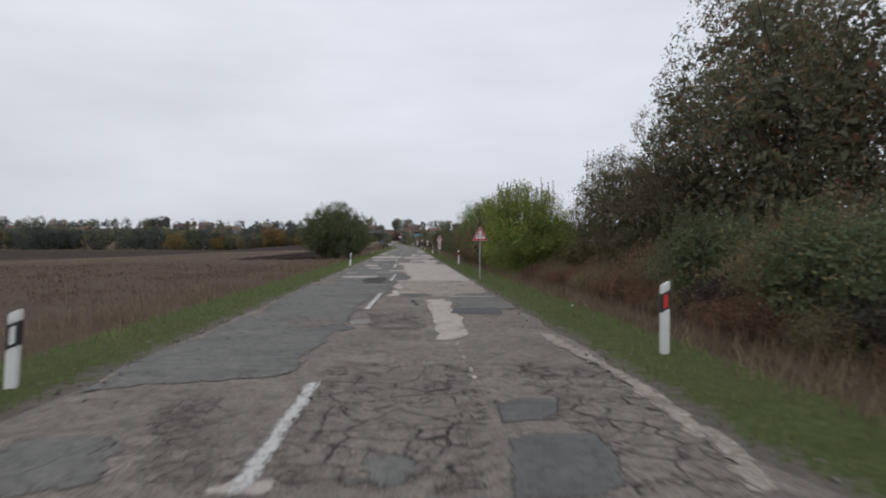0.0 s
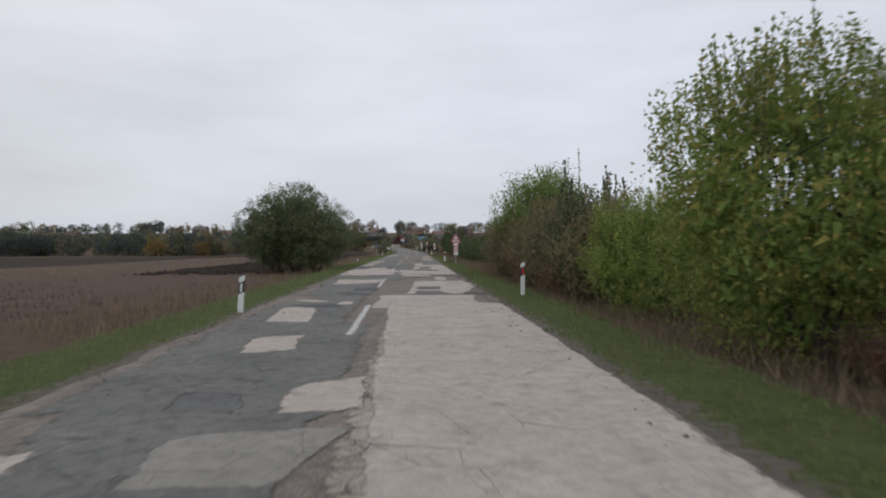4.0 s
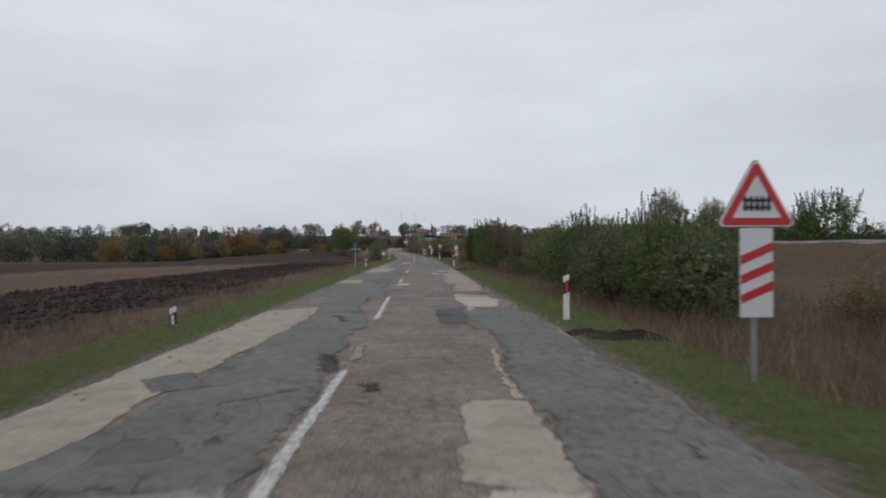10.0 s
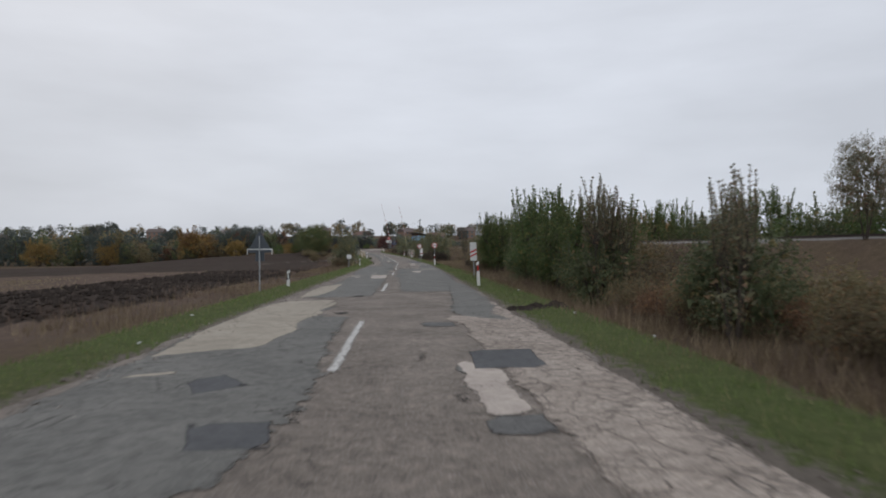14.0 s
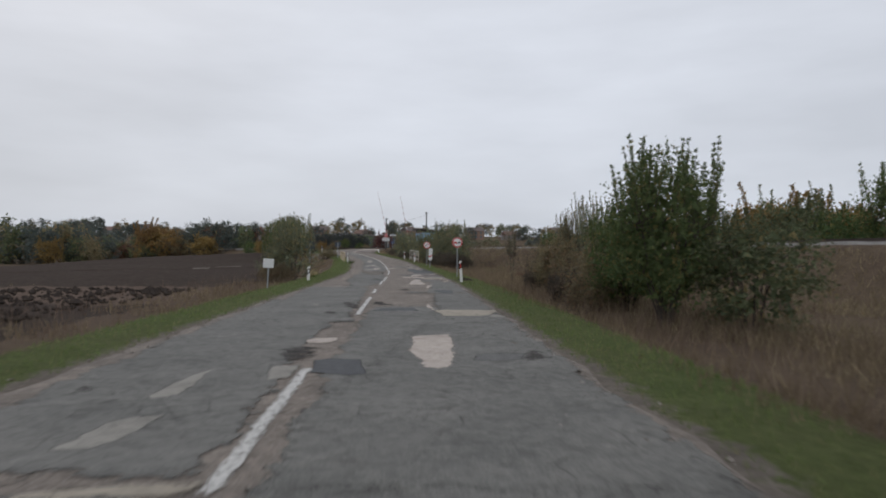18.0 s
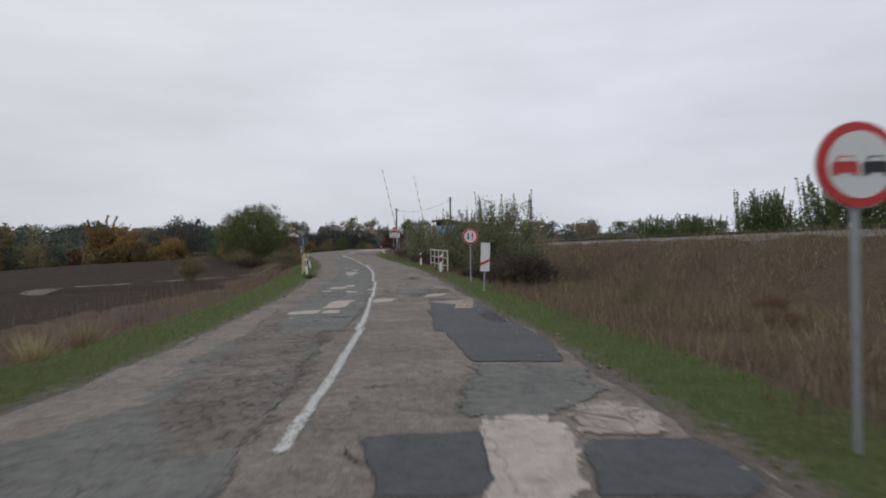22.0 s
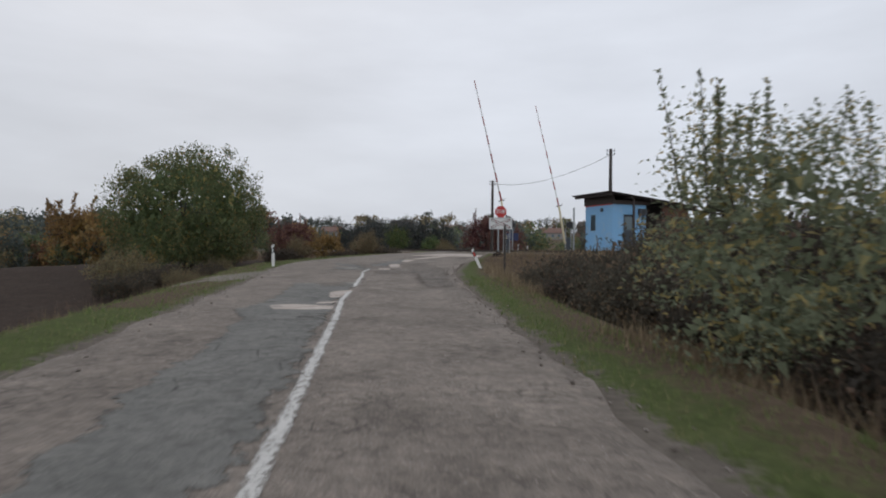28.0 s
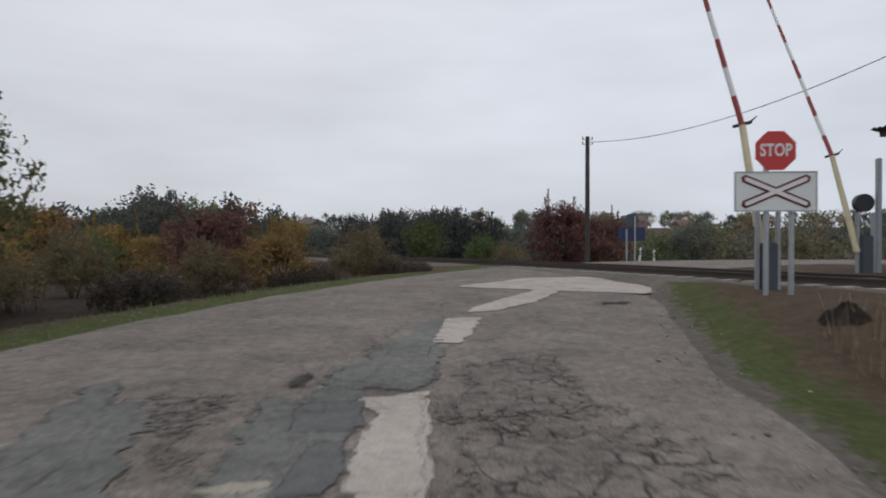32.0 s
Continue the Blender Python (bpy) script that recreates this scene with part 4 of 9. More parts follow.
lay("cream", (-0.64, 55.33, 2.29, 54.58), (-0.40, 57.54, 2.30, 56.37), (-0.63, 60.12, 2.30, 59.41), (-0.59, 66.73, 2.31, 66.18))
lay("torn", (0.20, 49.50, 0.26, 49.50), (0.29, 51.96, 0.40, 51.97))

lay("greyl", (-0.68, 60.20, 0.27, 60.24), (-0.79, 62.19, 0.26, 62.26), (-0.95, 65.00, 0.27, 65.00))
lay("greyl", (0.51, 61.83, 1.23, 62.34), (0.52, 65.85, 1.43, 66.28))
lay("greyl", (-1.28, 61.40, -0.88, 61.41), (-1.53, 63.55, -1.17, 63.76))
lay("cream", (-3.39, 57.06, -0.46, 57.02), (-3.38, 58.79, -0.60, 58.79), (-3.40, 60.29, -0.70, 60.20), (-3.41, 61.75, -1.30, 61.73), (-2.35, 62.64, -1.35, 62.68), (-2.64, 64.40, -1.44, 64.78))
lay("cream", (-0.46, 57.02, 2.30, 57.04), (-0.60, 58.79, 2.30, 58.88), (-0.69, 60.06, 2.30, 60.21))
lay("cream", (1.34, 59.43, 2.30, 59.47), (1.52, 60.93, 2.30, 60.98), (1.20, 62.10, 2.28, 62.19), (1.28, 64.88, 2.31, 65.02), (0.93, 69.44, 2.32, 69.71))
lay("cream", (0.15, 62.40, 0.37, 62.52), (0.42, 66.14, 0.78, 66.72))
lay("dark", (0.28, 59.66, 1.47, 59.61), (0.23, 60.69, 1.72, 60.78), (0.20, 61.39, 1.56, 61.29))
lay("grey", (-3.41, 61.87, -2.46, 62.23), (-3.41, 64.12, -2.74, 64.40), (-3.42, 66.33, -2.72, 67.56))
lay("dark", (-0.76, 57.02, -0.23, 57.02), (-0.72, 57.28, -0.18, 57.28))
lay("pit", (-0.62, 57.35, -0.60, 57.35), (-0.69, 58.48, -0.67, 58.48), (-0.72, 60.09, -0.70, 60.09))
lay("pit", (1.70, 57.03, 1.73, 57.03), (1.85, 57.77, 1.89, 57.77), (1.78, 58.42, 1.82, 58.42), (1.97, 59.25, 2.01, 59.25), (1.99, 60.79, 2.03, 60.79))
lay("line", (-1.00, 58.07, -0.85, 58.07), (-1.04, 63.05, -0.90, 63.05))

lay("greyl", (1.07, 65.03, 1.55, 65.12), (0.48, 65.46, 1.72, 65.44), (0.59, 65.97, 1.82, 66.04))
lay("greyl", (-3.03, 64.72, 0.27, 64.61), (-2.63, 66.06, 0.32, 65.98), (-2.80, 67.87, 0.26, 68.43), (-2.80, 71.31, -0.10, 71.60), (-2.85, 72.60, -0.90, 72.60))
lay("greyl", (0.84, 70.12, 2.32, 70.27), (0.94, 74.96, 2.34, 75.06), (1.21, 81.41, 2.36, 81.58))
lay("cream", (1.12, 64.77, 2.27, 64.67), (1.64, 65.33, 2.23, 65.32), (1.79, 65.89, 2.29, 65.89))
lay("cream", (0.32, 66.05, 2.31, 66.04), (0.28, 66.95, 2.31, 66.95), (0.25, 68.97, 2.32, 69.01), (0.21, 70.10, 2.32, 70.06))
lay("cream", (0.21, 70.10, 0.88, 70.12), (0.21, 72.45, 0.98, 72.40))
lay("cream", (0.33, 64.61, 0.49, 64.61), (0.33, 65.34, 0.51, 65.34), (0.31, 65.83, 0.51, 65.83))
lay("dark", (0.53, 64.61, 1.16, 64.60), (0.56, 65.34, 1.18, 65.39))
lay("dark", (0.01, 66.95, 0.56, 66.99), (-0.02, 67.86, 0.48, 67.95))
lay("dark", (-3.42, 65.95, -2.68, 66.36), (-3.42, 67.16, -2.27, 66.80), (-3.32, 67.89, -2.71, 67.65))
lay("grey", (-1.65, 65.51, -1.30, 65.55), (-1.76, 65.88, -1.38, 65.94))
lay("cream", (-3.42, 68.04, -2.74, 67.73), (-3.43, 68.86, -2.50, 68.65), (-3.43, 70.72, -2.55, 70.41), (-3.44, 74.35, -2.73, 73.79), (-3.45, 80.01, -2.28, 80.00))
lay("torn", (-1.42, 66.09, -1.19, 66.16), (-1.46, 66.68, -1.24, 66.77), (-1.63, 67.32, -1.25, 67.50))
lay("torn", (-1.19, 68.11, -0.76, 67.75), (-1.19, 68.44, -0.81, 67.95))
lay("torn", (-1.72, 69.00, -1.50, 69.11), (-1.77, 69.41, -1.55, 69.54))
lay("torn", (0.11, 65.19, 0.40, 65.00), (0.22, 65.35, 0.38, 65.14))
lay("pit", (1.59, 66.04, 1.69, 66.04), (1.83, 66.84, 1.88, 66.84))
lay("pit", (2.11, 65.38, 2.13, 65.02), (2.31, 65.96, 2.31, 65.82))
lay("ash", (-2.20, 71.78, -1.02, 71.98), (-2.31, 72.32, -1.13, 72.62))
lay("line", (-1.02, 70.71, -0.87, 70.71), (-0.94, 76.09, -0.80, 76.09))

lay("greyl", (1.02, 72.29, 2.32, 72.24), (1.02, 73.34, 2.33, 73.28), (0.85, 74.99, 2.34, 74.69), (1.10, 77.93, 2.35, 77.87), (1.47, 81.78, 2.35, 80.27))
lay("greyl", (-2.99, 72.50, -0.97, 72.38), (-2.47, 73.82, -0.92, 74.41), (-2.43, 76.40, -1.00, 76.65), (-2.62, 82.12, -1.20, 81.95))
lay("tan", (-3.32, 72.52, -2.57, 72.85), (-3.39, 73.46, -2.47, 73.82), (-3.44, 74.31, -2.50, 74.96), (-3.45, 76.14, -2.41, 76.77), (-3.45, 78.29, -2.31, 78.75), (-3.46, 81.21, -2.24, 82.66), (-3.46, 83.23, -2.39, 84.31))
lay("grey", (-2.61, 75.04, -2.08, 75.30), (-2.99, 75.73, -2.61, 76.17))
lay("tan", (0.21, 72.50, 1.04, 72.29), (0.21, 73.12, 0.99, 73.09), (0.28, 73.98, 1.00, 73.95), (0.35, 74.59, 0.99, 74.57))
lay("tan", (0.81, 74.58, 0.99, 74.57), (0.83, 75.53, 0.95, 75.53), (0.94, 77.52, 1.07, 77.66))
lay("grey", (-2.19, 72.97, -1.54, 73.04), (-2.28, 73.52, -1.77, 73.55))
lay("torn", (-1.20, 75.95, -0.88, 75.93), (-1.39, 77.32, -0.99, 77.15))
lay("torn", (-0.67, 74.82, -0.42, 75.04), (-0.71, 75.46, -0.45, 75.44))
lay("torn", (-1.93, 74.44, -1.73, 74.51), (-1.36, 75.11, -1.05, 75.24))
lay("pit", (-0.60, 73.41, -0.57, 73.40), (-0.56, 74.48, -0.51, 74.48))
lay("torn", (-1.62, 73.32, -1.38, 73.35), (-1.54, 73.61, -1.36, 73.70))
lay("torn", (1.76, 72.89, 1.89, 72.74), (1.84, 73.44, 1.93, 73.17))
lay("ash", (-0.93, 76.64, -0.73, 76.71), (-0.96, 77.93, -0.80, 77.91))

lay("greyl", (-2.32, 79.89, -0.84, 79.77), (-2.29, 81.09, -0.90, 80.96), (-2.43, 83.48, -1.39, 84.08), (-2.96, 89.63, -1.29, 89.33), (-3.35, 96.58, -0.99, 96.00))
lay("greyl", (0.78, 79.67, 2.32, 79.58), (0.91, 80.70, 2.32, 80.74), (0.92, 82.57, 2.31, 82.47), (0.94, 83.86, 2.22, 83.57))
lay("tan", (-2.80, 79.93, -2.47, 80.09), (-3.46, 80.81, -2.23, 80.69), (-3.46, 81.71, -2.35, 81.75), (-3.46, 82.77, -2.37, 82.62), (-3.46, 83.35, -2.56, 83.92))
lay("dark", (0.41, 80.48, 0.85, 80.45), (0.34, 81.33, 0.95, 81.30), (0.40, 83.53, 0.97, 83.66))
lay("torn", (0.83, 79.94, 0.94, 79.93), (0.84, 80.84, 0.95, 80.83))
lay("cream", (1.08, 83.92, 1.91, 83.90), (0.96, 85.79, 2.22, 85.99), (1.02, 88.22, 1.92, 87.76))
lay("cream", (1.00, 82.85, 1.11, 82.84), (1.08, 83.92, 1.34, 83.82))
lay("torn", (-1.53, 80.88, -1.28, 80.99), (-1.95, 82.22, -1.58, 82.29))
lay("torn", (-1.45, 82.39, -1.27, 82.45), (-1.53, 82.93, -1.37, 82.99))
lay("torn", (-1.84, 80.80, -1.70, 80.84), (-1.89, 80.99, -1.75, 81.01))
lay("torn", (0.22, 81.87, 0.68, 81.92), (0.33, 82.24, 0.71, 82.28))
lay("ash", (-0.83, 80.29, -0.73, 80.33), (-0.89, 80.51, -0.75, 80.46))
lay("torn", (-1.56, 79.84, -1.40, 79.87), (-1.54, 79.94, -1.43, 79.95))
lay("line", (-0.94, 81.24, -0.79, 81.24), (-0.95, 87.22, -0.81, 87.22))

lay("greyl", (-3.41, 87.21, -0.89, 87.07), (-3.47, 89.32, -0.96, 88.76), (-3.48, 92.54, -1.16, 91.45), (-3.48, 98.42, -1.37, 98.24))
lay("greyl", (0.92, 90.99, 1.19, 90.98), (0.93, 93.11, 1.41, 93.10))
lay("greyl", (1.20, 87.86, 2.05, 87.80), (1.46, 89.38, 2.09, 89.48))
lay("greyl", (0.36, 87.02, 0.93, 87.00), (0.52, 88.08, 0.99, 88.14))
lay("crack", (1.09, 89.51, 1.85, 89.49), (1.16, 90.98, 2.19, 90.61), (1.32, 93.41, 2.40, 93.08), (1.02, 95.81, 2.41, 95.32), (1.26, 101.65, 2.43, 99.74), (1.39, 109.29, 2.47, 109.35))
lay("tan", (0.99, 87.00, 2.00, 86.96), (0.98, 87.28, 2.07, 87.24), (1.06, 87.81, 2.00, 87.78))
lay("dark", (1.87, 88.41, 2.16, 88.36), (1.93, 88.81, 2.17, 88.84))
lay("torn", (-1.17, 89.79, -0.99, 89.83), (-1.21, 90.22, -1.07, 90.24))
lay("torn", (-0.89, 89.69, -0.59, 89.73), (-0.91, 90.17, -0.62, 90.21))
lay("torn", (0.17, 88.31, 0.71, 88.34), (0.16, 88.55, 0.70, 88.67))
lay("torn", (-0.76, 87.14, -0.30, 87.17), (-0.74, 87.29, -0.31, 87.34))
lay("torn", (0.11, 87.19, 0.39, 87.20), (0.21, 87.83, 0.41, 87.89))
lay("pit", (0.92, 88.03, 1.05, 88.03), (0.96, 88.15, 1.08, 88.15))
lay("cream", (-0.94, 93.04, -0.40, 93.13), (-0.88, 94.61, -0.29, 94.66))
lay("ash", (-1.00, 91.56, -0.54, 91.61), (-1.06, 92.14, -0.57, 92.21))

lay("greyl", (-2.71, 94.81, -1.43, 94.72), (-2.33, 96.02, -1.61, 96.45), (-2.72, 98.19, -1.15, 98.37), (-3.20, 101.37, -1.02, 101.15), (-3.46, 109.72, -0.99, 109.36))
lay("alig", (-1.91, 94.76, -0.85, 94.68), (-2.33, 96.02, -1.07, 96.07))
lay("tan", (-3.20, 95.04, -2.46, 95.23), (-3.42, 96.10, -2.37, 96.02), (-3.48, 97.21, -2.51, 97.35), (-3.48, 97.77, -2.52, 97.82))
lay("grey", (-1.87, 96.27, -1.25, 96.51), (-2.37, 96.51, -1.23, 96.64), (-2.50, 97.60, -1.63, 97.28), (-2.44, 97.92, -2.20, 98.08))
lay("torn", (-1.95, 95.19, -1.58, 95.44), (-2.08, 95.72, -1.73, 95.86))
lay("crack", (1.00, 94.59, 2.31, 94.52), (0.99, 95.41, 2.41, 95.33), (1.00, 96.67, 2.42, 96.60), (1.13, 98.59, 2.42, 98.17), (1.34, 101.02, 2.43, 100.65), (1.29, 103.41, 2.45, 104.43), (1.12, 109.23, 2.46, 108.17), (1.62, 116.77, 2.50, 116.72))
lay("torn", (0.49, 96.66, 0.94, 96.64), (0.51, 96.82, 0.93, 96.87))
lay("torn", (0.95, 95.51, 1.07, 95.50), (1.00, 95.71, 1.11, 95.73))
lay("pit", (-0.20, 94.95, -0.10, 94.95), (-0.20, 95.04, -0.10, 95.04))
lay("torn", (1.00, 98.18, 1.17, 98.17), (1.05, 98.52, 1.21, 98.55))
lay("torn", (0.39, 95.91, 0.55, 95.94), (0.42, 96.07, 0.55, 96.08))
lay("line", (-0.89, 94.68, -0.74, 94.68), (-0.85, 98.51, -0.71, 98.51))

lay("greyl", (0.68, 104.93, 0.89, 104.86), (0.69, 106.49, 0.92, 106.10))
lay("greyl", (-2.77, 102.53, -0.87, 102.36), (-3.21, 105.09, -0.69, 105.04), (-2.92, 108.33, -0.86, 107.52), (-2.44, 112.25, -1.01, 112.00))
lay("tan", (-3.20, 107.27, -1.93, 107.92), (-3.40, 110.45, -1.75, 110.19), (-3.39, 114.40, -1.62, 115.72))
lay("tan", (-3.00, 105.86, -2.42, 105.98), (-2.99, 106.11, -2.48, 106.25))
lay("dark", (-1.92, 105.01, -1.43, 105.31), (-2.17, 105.62, -1.86, 105.94))
lay("dark", (-1.40, 103.21, -0.80, 103.21), (-1.59, 103.90, -0.95, 103.94))
lay("torn", (-1.22, 104.15, -0.87, 104.24), (-1.21, 104.27, -0.92, 104.36))
lay("pit", (-0.79, 103.81, -0.68, 103.80), (-0.84, 104.35, -0.76, 104.42))
lay("crack", (1.26, 102.20, 2.29, 102.13), (1.21, 103.12, 2.29, 103.04), (1.22, 103.85, 2.43, 103.76), (1.22, 104.89, 2.45, 104.79), (1.24, 106.07, 2.46, 105.97), (1.69, 108.38, 2.46, 108.00), (1.15, 111.21, 2.47, 110.58))
lay("cream", (0.73, 103.98, 1.19, 103.94), (0.77, 104.80, 1.22, 104.89), (0.70, 106.69, 1.19, 105.91))
lay("dark", (0.89, 106.00, 1.73, 106.03), (0.96, 107.34, 1.84, 107.42))
lay("grey", (0.70, 103.42, 1.21, 103.36), (0.72, 103.94, 1.24, 103.94))
lay("torn", (0.53, 104.36, 0.71, 104.42), (0.56, 104.75, 0.72, 104.78))
lay("torn", (-1.27, 106.50, -1.08, 106.51), (-1.30, 106.81, -1.13, 106.83))
lay("pit", (-0.32, 105.21, -0.18, 105.23), (-0.32, 105.38, -0.20, 105.40))
lay("pit", (0.24, 106.53, 0.38, 106.60), (0.28, 107.40, 0.39, 107.39))
lay("line", (-0.77, 105.85, -0.62, 105.85), (-0.78, 111.11, -0.64, 111.11))

lay("greyl", (1.41, 111.25, 2.27, 110.90), (1.04, 112.61, 2.13, 112.27), (1.33, 116.00, 2.49, 115.85), (1.94, 125.52, 2.53, 124.23))
lay("greyl", (-1.88, 110.25, -1.34, 110.19), (-2.10, 111.07, -1.55, 111.40), (-1.76, 112.07, -1.45, 112.65))
lay("greyl", (-1.84, 112.82, -1.60, 113.60), (-1.86, 114.14, -1.48, 114.45))
lay("alig", (0.99, 110.60, 1.27, 110.57), (0.91, 111.97, 1.42, 111.65))
lay("tan", (-2.98, 110.36, -1.88, 110.25), (-3.14, 111.19, -2.10, 111.07), (-3.37, 112.47, -1.77, 111.98), (-3.27, 113.40, -1.86, 112.95), (-3.42, 114.75, -1.83, 114.50), (-3.08, 116.38, -1.75, 116.45))
lay("crack", (1.08, 109.98, 1.98, 109.91), (1.00, 110.65, 2.27, 110.65), (0.91, 111.30, 2.03, 111.20), (0.92, 112.07, 1.34, 111.75))
lay("grey", (0.45, 110.03, 1.08, 109.98), (0.38, 110.76, 1.03, 110.65))
lay("torn", (-1.38, 112.38, -1.00, 112.48), (-1.45, 112.84, -1.04, 112.96))
lay("torn", (-0.78, 111.63, -0.60, 111.64), (-0.79, 111.74, -0.63, 111.74))
lay("torn", (-1.41, 117.33, -1.01, 117.55), (-1.48, 118.13, -1.15, 118.32))
lay("torn", (-1.47, 110.98, -1.28, 110.98), (-1.49, 111.12, -1.34, 111.16))
lay("tan", (-2.96, 117.55, -2.51, 118.25), (-3.17, 120.04, -2.32, 119.85), (-3.03, 123.54, -2.40, 125.37))

lay("greyl", (-0.41, 133.96, 2.49, 133.88), (-0.34, 135.60, 2.59, 135.23), (0.03, 137.83, 2.60, 137.49), (1.12, 143.62, 2.62, 143.73))
lay("greyl", (-2.77, 134.34, -0.65, 134.24), (-3.02, 135.89, -0.60, 135.98), (-3.01, 139.18, -0.82, 139.10), (-3.23, 148.22, -0.74, 148.18))
lay("tan", (-1.62, 134.01, -0.62, 133.97), (-1.52, 134.15, -0.55, 134.22))
lay("ash", (-1.84, 136.28, -1.54, 136.33), (-1.82, 136.96, -1.54, 136.94), (-1.73, 137.54, -1.61, 137.81))
lay("ash", (-1.83, 134.81, -1.44, 134.92), (-1.78, 135.66, -1.36, 135.73))
lay("dark", (-0.53, 137.50, 0.13, 137.27), (-0.57, 138.41, -0.01, 138.32))
lay("torn", (-1.09, 138.23, -0.54, 138.21), (-1.28, 139.52, -0.57, 139.50))
lay("cream", (-0.95, 139.68, -0.44, 139.77), (-1.00, 140.21, -0.51, 140.38))
lay("ash", (-0.89, 137.03, -0.63, 137.19), (-1.05, 137.93, -0.71, 138.02))
lay("cream", (0.73, 137.73, 1.12, 137.73), (0.58, 139.09, 1.18, 138.86), (0.60, 140.53, 1.27, 140.76))
lay("torn", (1.96, 138.14, 2.47, 138.39), (2.21, 139.12, 2.43, 139.22))
lay("grey", (1.31, 138.22, 1.94, 138.22), (1.44, 138.82, 2.12, 138.83))
lay("torn", (-2.56, 136.49, -2.42, 136.72), (-2.67, 136.91, -2.55, 136.99))
lay("torn", (-0.32, 133.95, -0.23, 133.95), (-0.41, 134.32, -0.37, 134.34))
lay("line", (-0.60, 133.97, -0.45, 133.97), (-0.66, 137.75, -0.51, 137.75))

lay("greyl", (1.45, 142.39, 2.62, 142.37), (1.24, 143.57, 2.47, 143.29), (1.11, 146.61, 2.62, 146.28), (1.48, 154.52, 2.60, 153.94))
lay("greyl", (-2.46, 142.49, -0.37, 142.41), (-2.60, 144.09, -0.62, 144.04), (-2.92, 147.45, -0.64, 147.42), (-3.12, 154.28, -0.85, 154.32))
lay("tan", (1.22, 143.67, 2.15, 143.64), (1.21, 144.40, 2.37, 144.03), (1.13, 144.82, 2.56, 144.72), (1.18, 145.11, 2.56, 145.08))
lay("ash", (2.16, 143.56, 2.62, 143.23), (2.35, 144.12, 2.62, 143.87))
lay("cream", (1.08, 144.94, 1.19, 144.94), (0.96, 146.06, 1.12, 146.24), (1.01, 146.68, 1.12, 146.77))
lay("dark", (-0.24, 144.74, 0.84, 144.78), (-0.10, 145.30, 0.66, 145.53))
lay("torn", (-0.79, 145.05, -0.43, 145.30), (-1.32, 147.20, -0.71, 147.43))
lay("torn", (-1.19, 143.97, -0.91, 144.13), (-1.33, 144.72, -1.07, 144.83))
lay("torn", (-1.51, 142.96, -1.01, 142.89), (-1.54, 143.14, -1.04, 143.04))
lay("torn", (-0.90, 142.43, -0.42, 142.43), (-0.92, 142.59, -0.48, 142.68))
lay("torn", (-0.29, 146.38, 0.22, 146.05), (-0.40, 147.33, -0.12, 147.43))
lay("torn", (-0.67, 143.45, -0.47, 143.58), (-0.74, 143.70, -0.52, 143.79))
lay("torn", (0.86, 142.81, 0.96, 142.76), (0.91, 143.18, 0.96, 143.18))
lay("pit", (1.97, 144.12, 2.06, 144.25), (2.02, 143.90, 2.08, 144.00))
lay("ash", (-1.73, 145.90, -1.56, 146.03), (-1.87, 146.48, -1.72, 146.59))
lay("ash", (-1.71, 143.94, -1.63, 144.00), (-1.78, 144.10, -1.70, 144.15))
lay("line", (-0.58, 143.80, -0.43, 143.80), (-0.61, 149.06, -0.47, 149.06))

lay("greyl", (1.05, 150.69, 2.62, 150.64), (1.13, 151.88, 2.61, 152.00), (1.31, 154.58, 2.60, 154.57), (1.65, 160.24, 2.54, 159.23))
lay("greyl", (0.43, 150.70, 1.08, 150.68), (0.39, 151.69, 1.15, 151.74))
lay("greyl", (-1.74, 153.23, -0.92, 154.99), (-1.86, 155.91, -0.61, 156.93), (-2.74, 162.98, -0.51, 162.85))
lay("alig", (1.96, 150.66, 2.62, 150.83), (2.14, 152.00, 2.61, 151.45))
lay("cream", (0.57, 155.93, 1.32, 156.23), (0.59, 157.94, 1.19, 158.33), (0.78, 160.79, 1.15, 161.05))
lay("cream", (1.22, 153.65, 1.38, 153.65), (1.23, 155.59, 1.51, 155.73))
lay("dark", (1.68, 150.67, 1.96, 150.66), (1.48, 151.73, 2.10, 151.86), (1.41, 152.62, 1.97, 152.71))
lay("torn", (0.17, 152.45, 0.67, 152.11), (0.33, 152.89, 0.59, 153.15))
lay("torn", (-2.00, 154.97, -1.38, 155.17), (-2.18, 155.82, -1.54, 155.99))
lay("torn", (-1.63, 153.23, -1.05, 153.39), (-1.61, 153.47, -1.00, 153.64))
lay("ash", (-0.78, 154.87, -0.65, 154.90), (-0.80, 155.06, -0.66, 155.06))
lay("line", (-2.39, 154.32, -2.17, 154.34), (-2.43, 154.45, -2.21, 154.47))
lay("line", (-2.42, 154.59, -2.24, 154.61), (-2.45, 154.69, -2.27, 154.72))
lay("line", (-2.56, 154.84, -2.29, 154.87), (-2.59, 154.96, -2.32, 154.98))
lay("line", (-2.10, 154.37, -1.91, 154.40), (-2.14, 154.51, -1.95, 154.53))
lay("line", (-2.20, 154.86, -2.00, 154.89), (-2.23, 154.98, -2.03, 155.01))
lay("line", (-2.11, 154.37, -2.07, 154.37), (-2.25, 154.94, -2.19, 154.94))
lay("line", (-1.92, 154.40, -1.87, 154.39), (-2.04, 154.93, -2.00, 154.93))
lay("line", (-1.84, 154.42, -1.78, 154.42), (-1.93, 154.96, -1.88, 154.96))
lay("line", (-1.73, 154.49, -1.68, 154.48), (-1.85, 155.12, -1.79, 155.11))
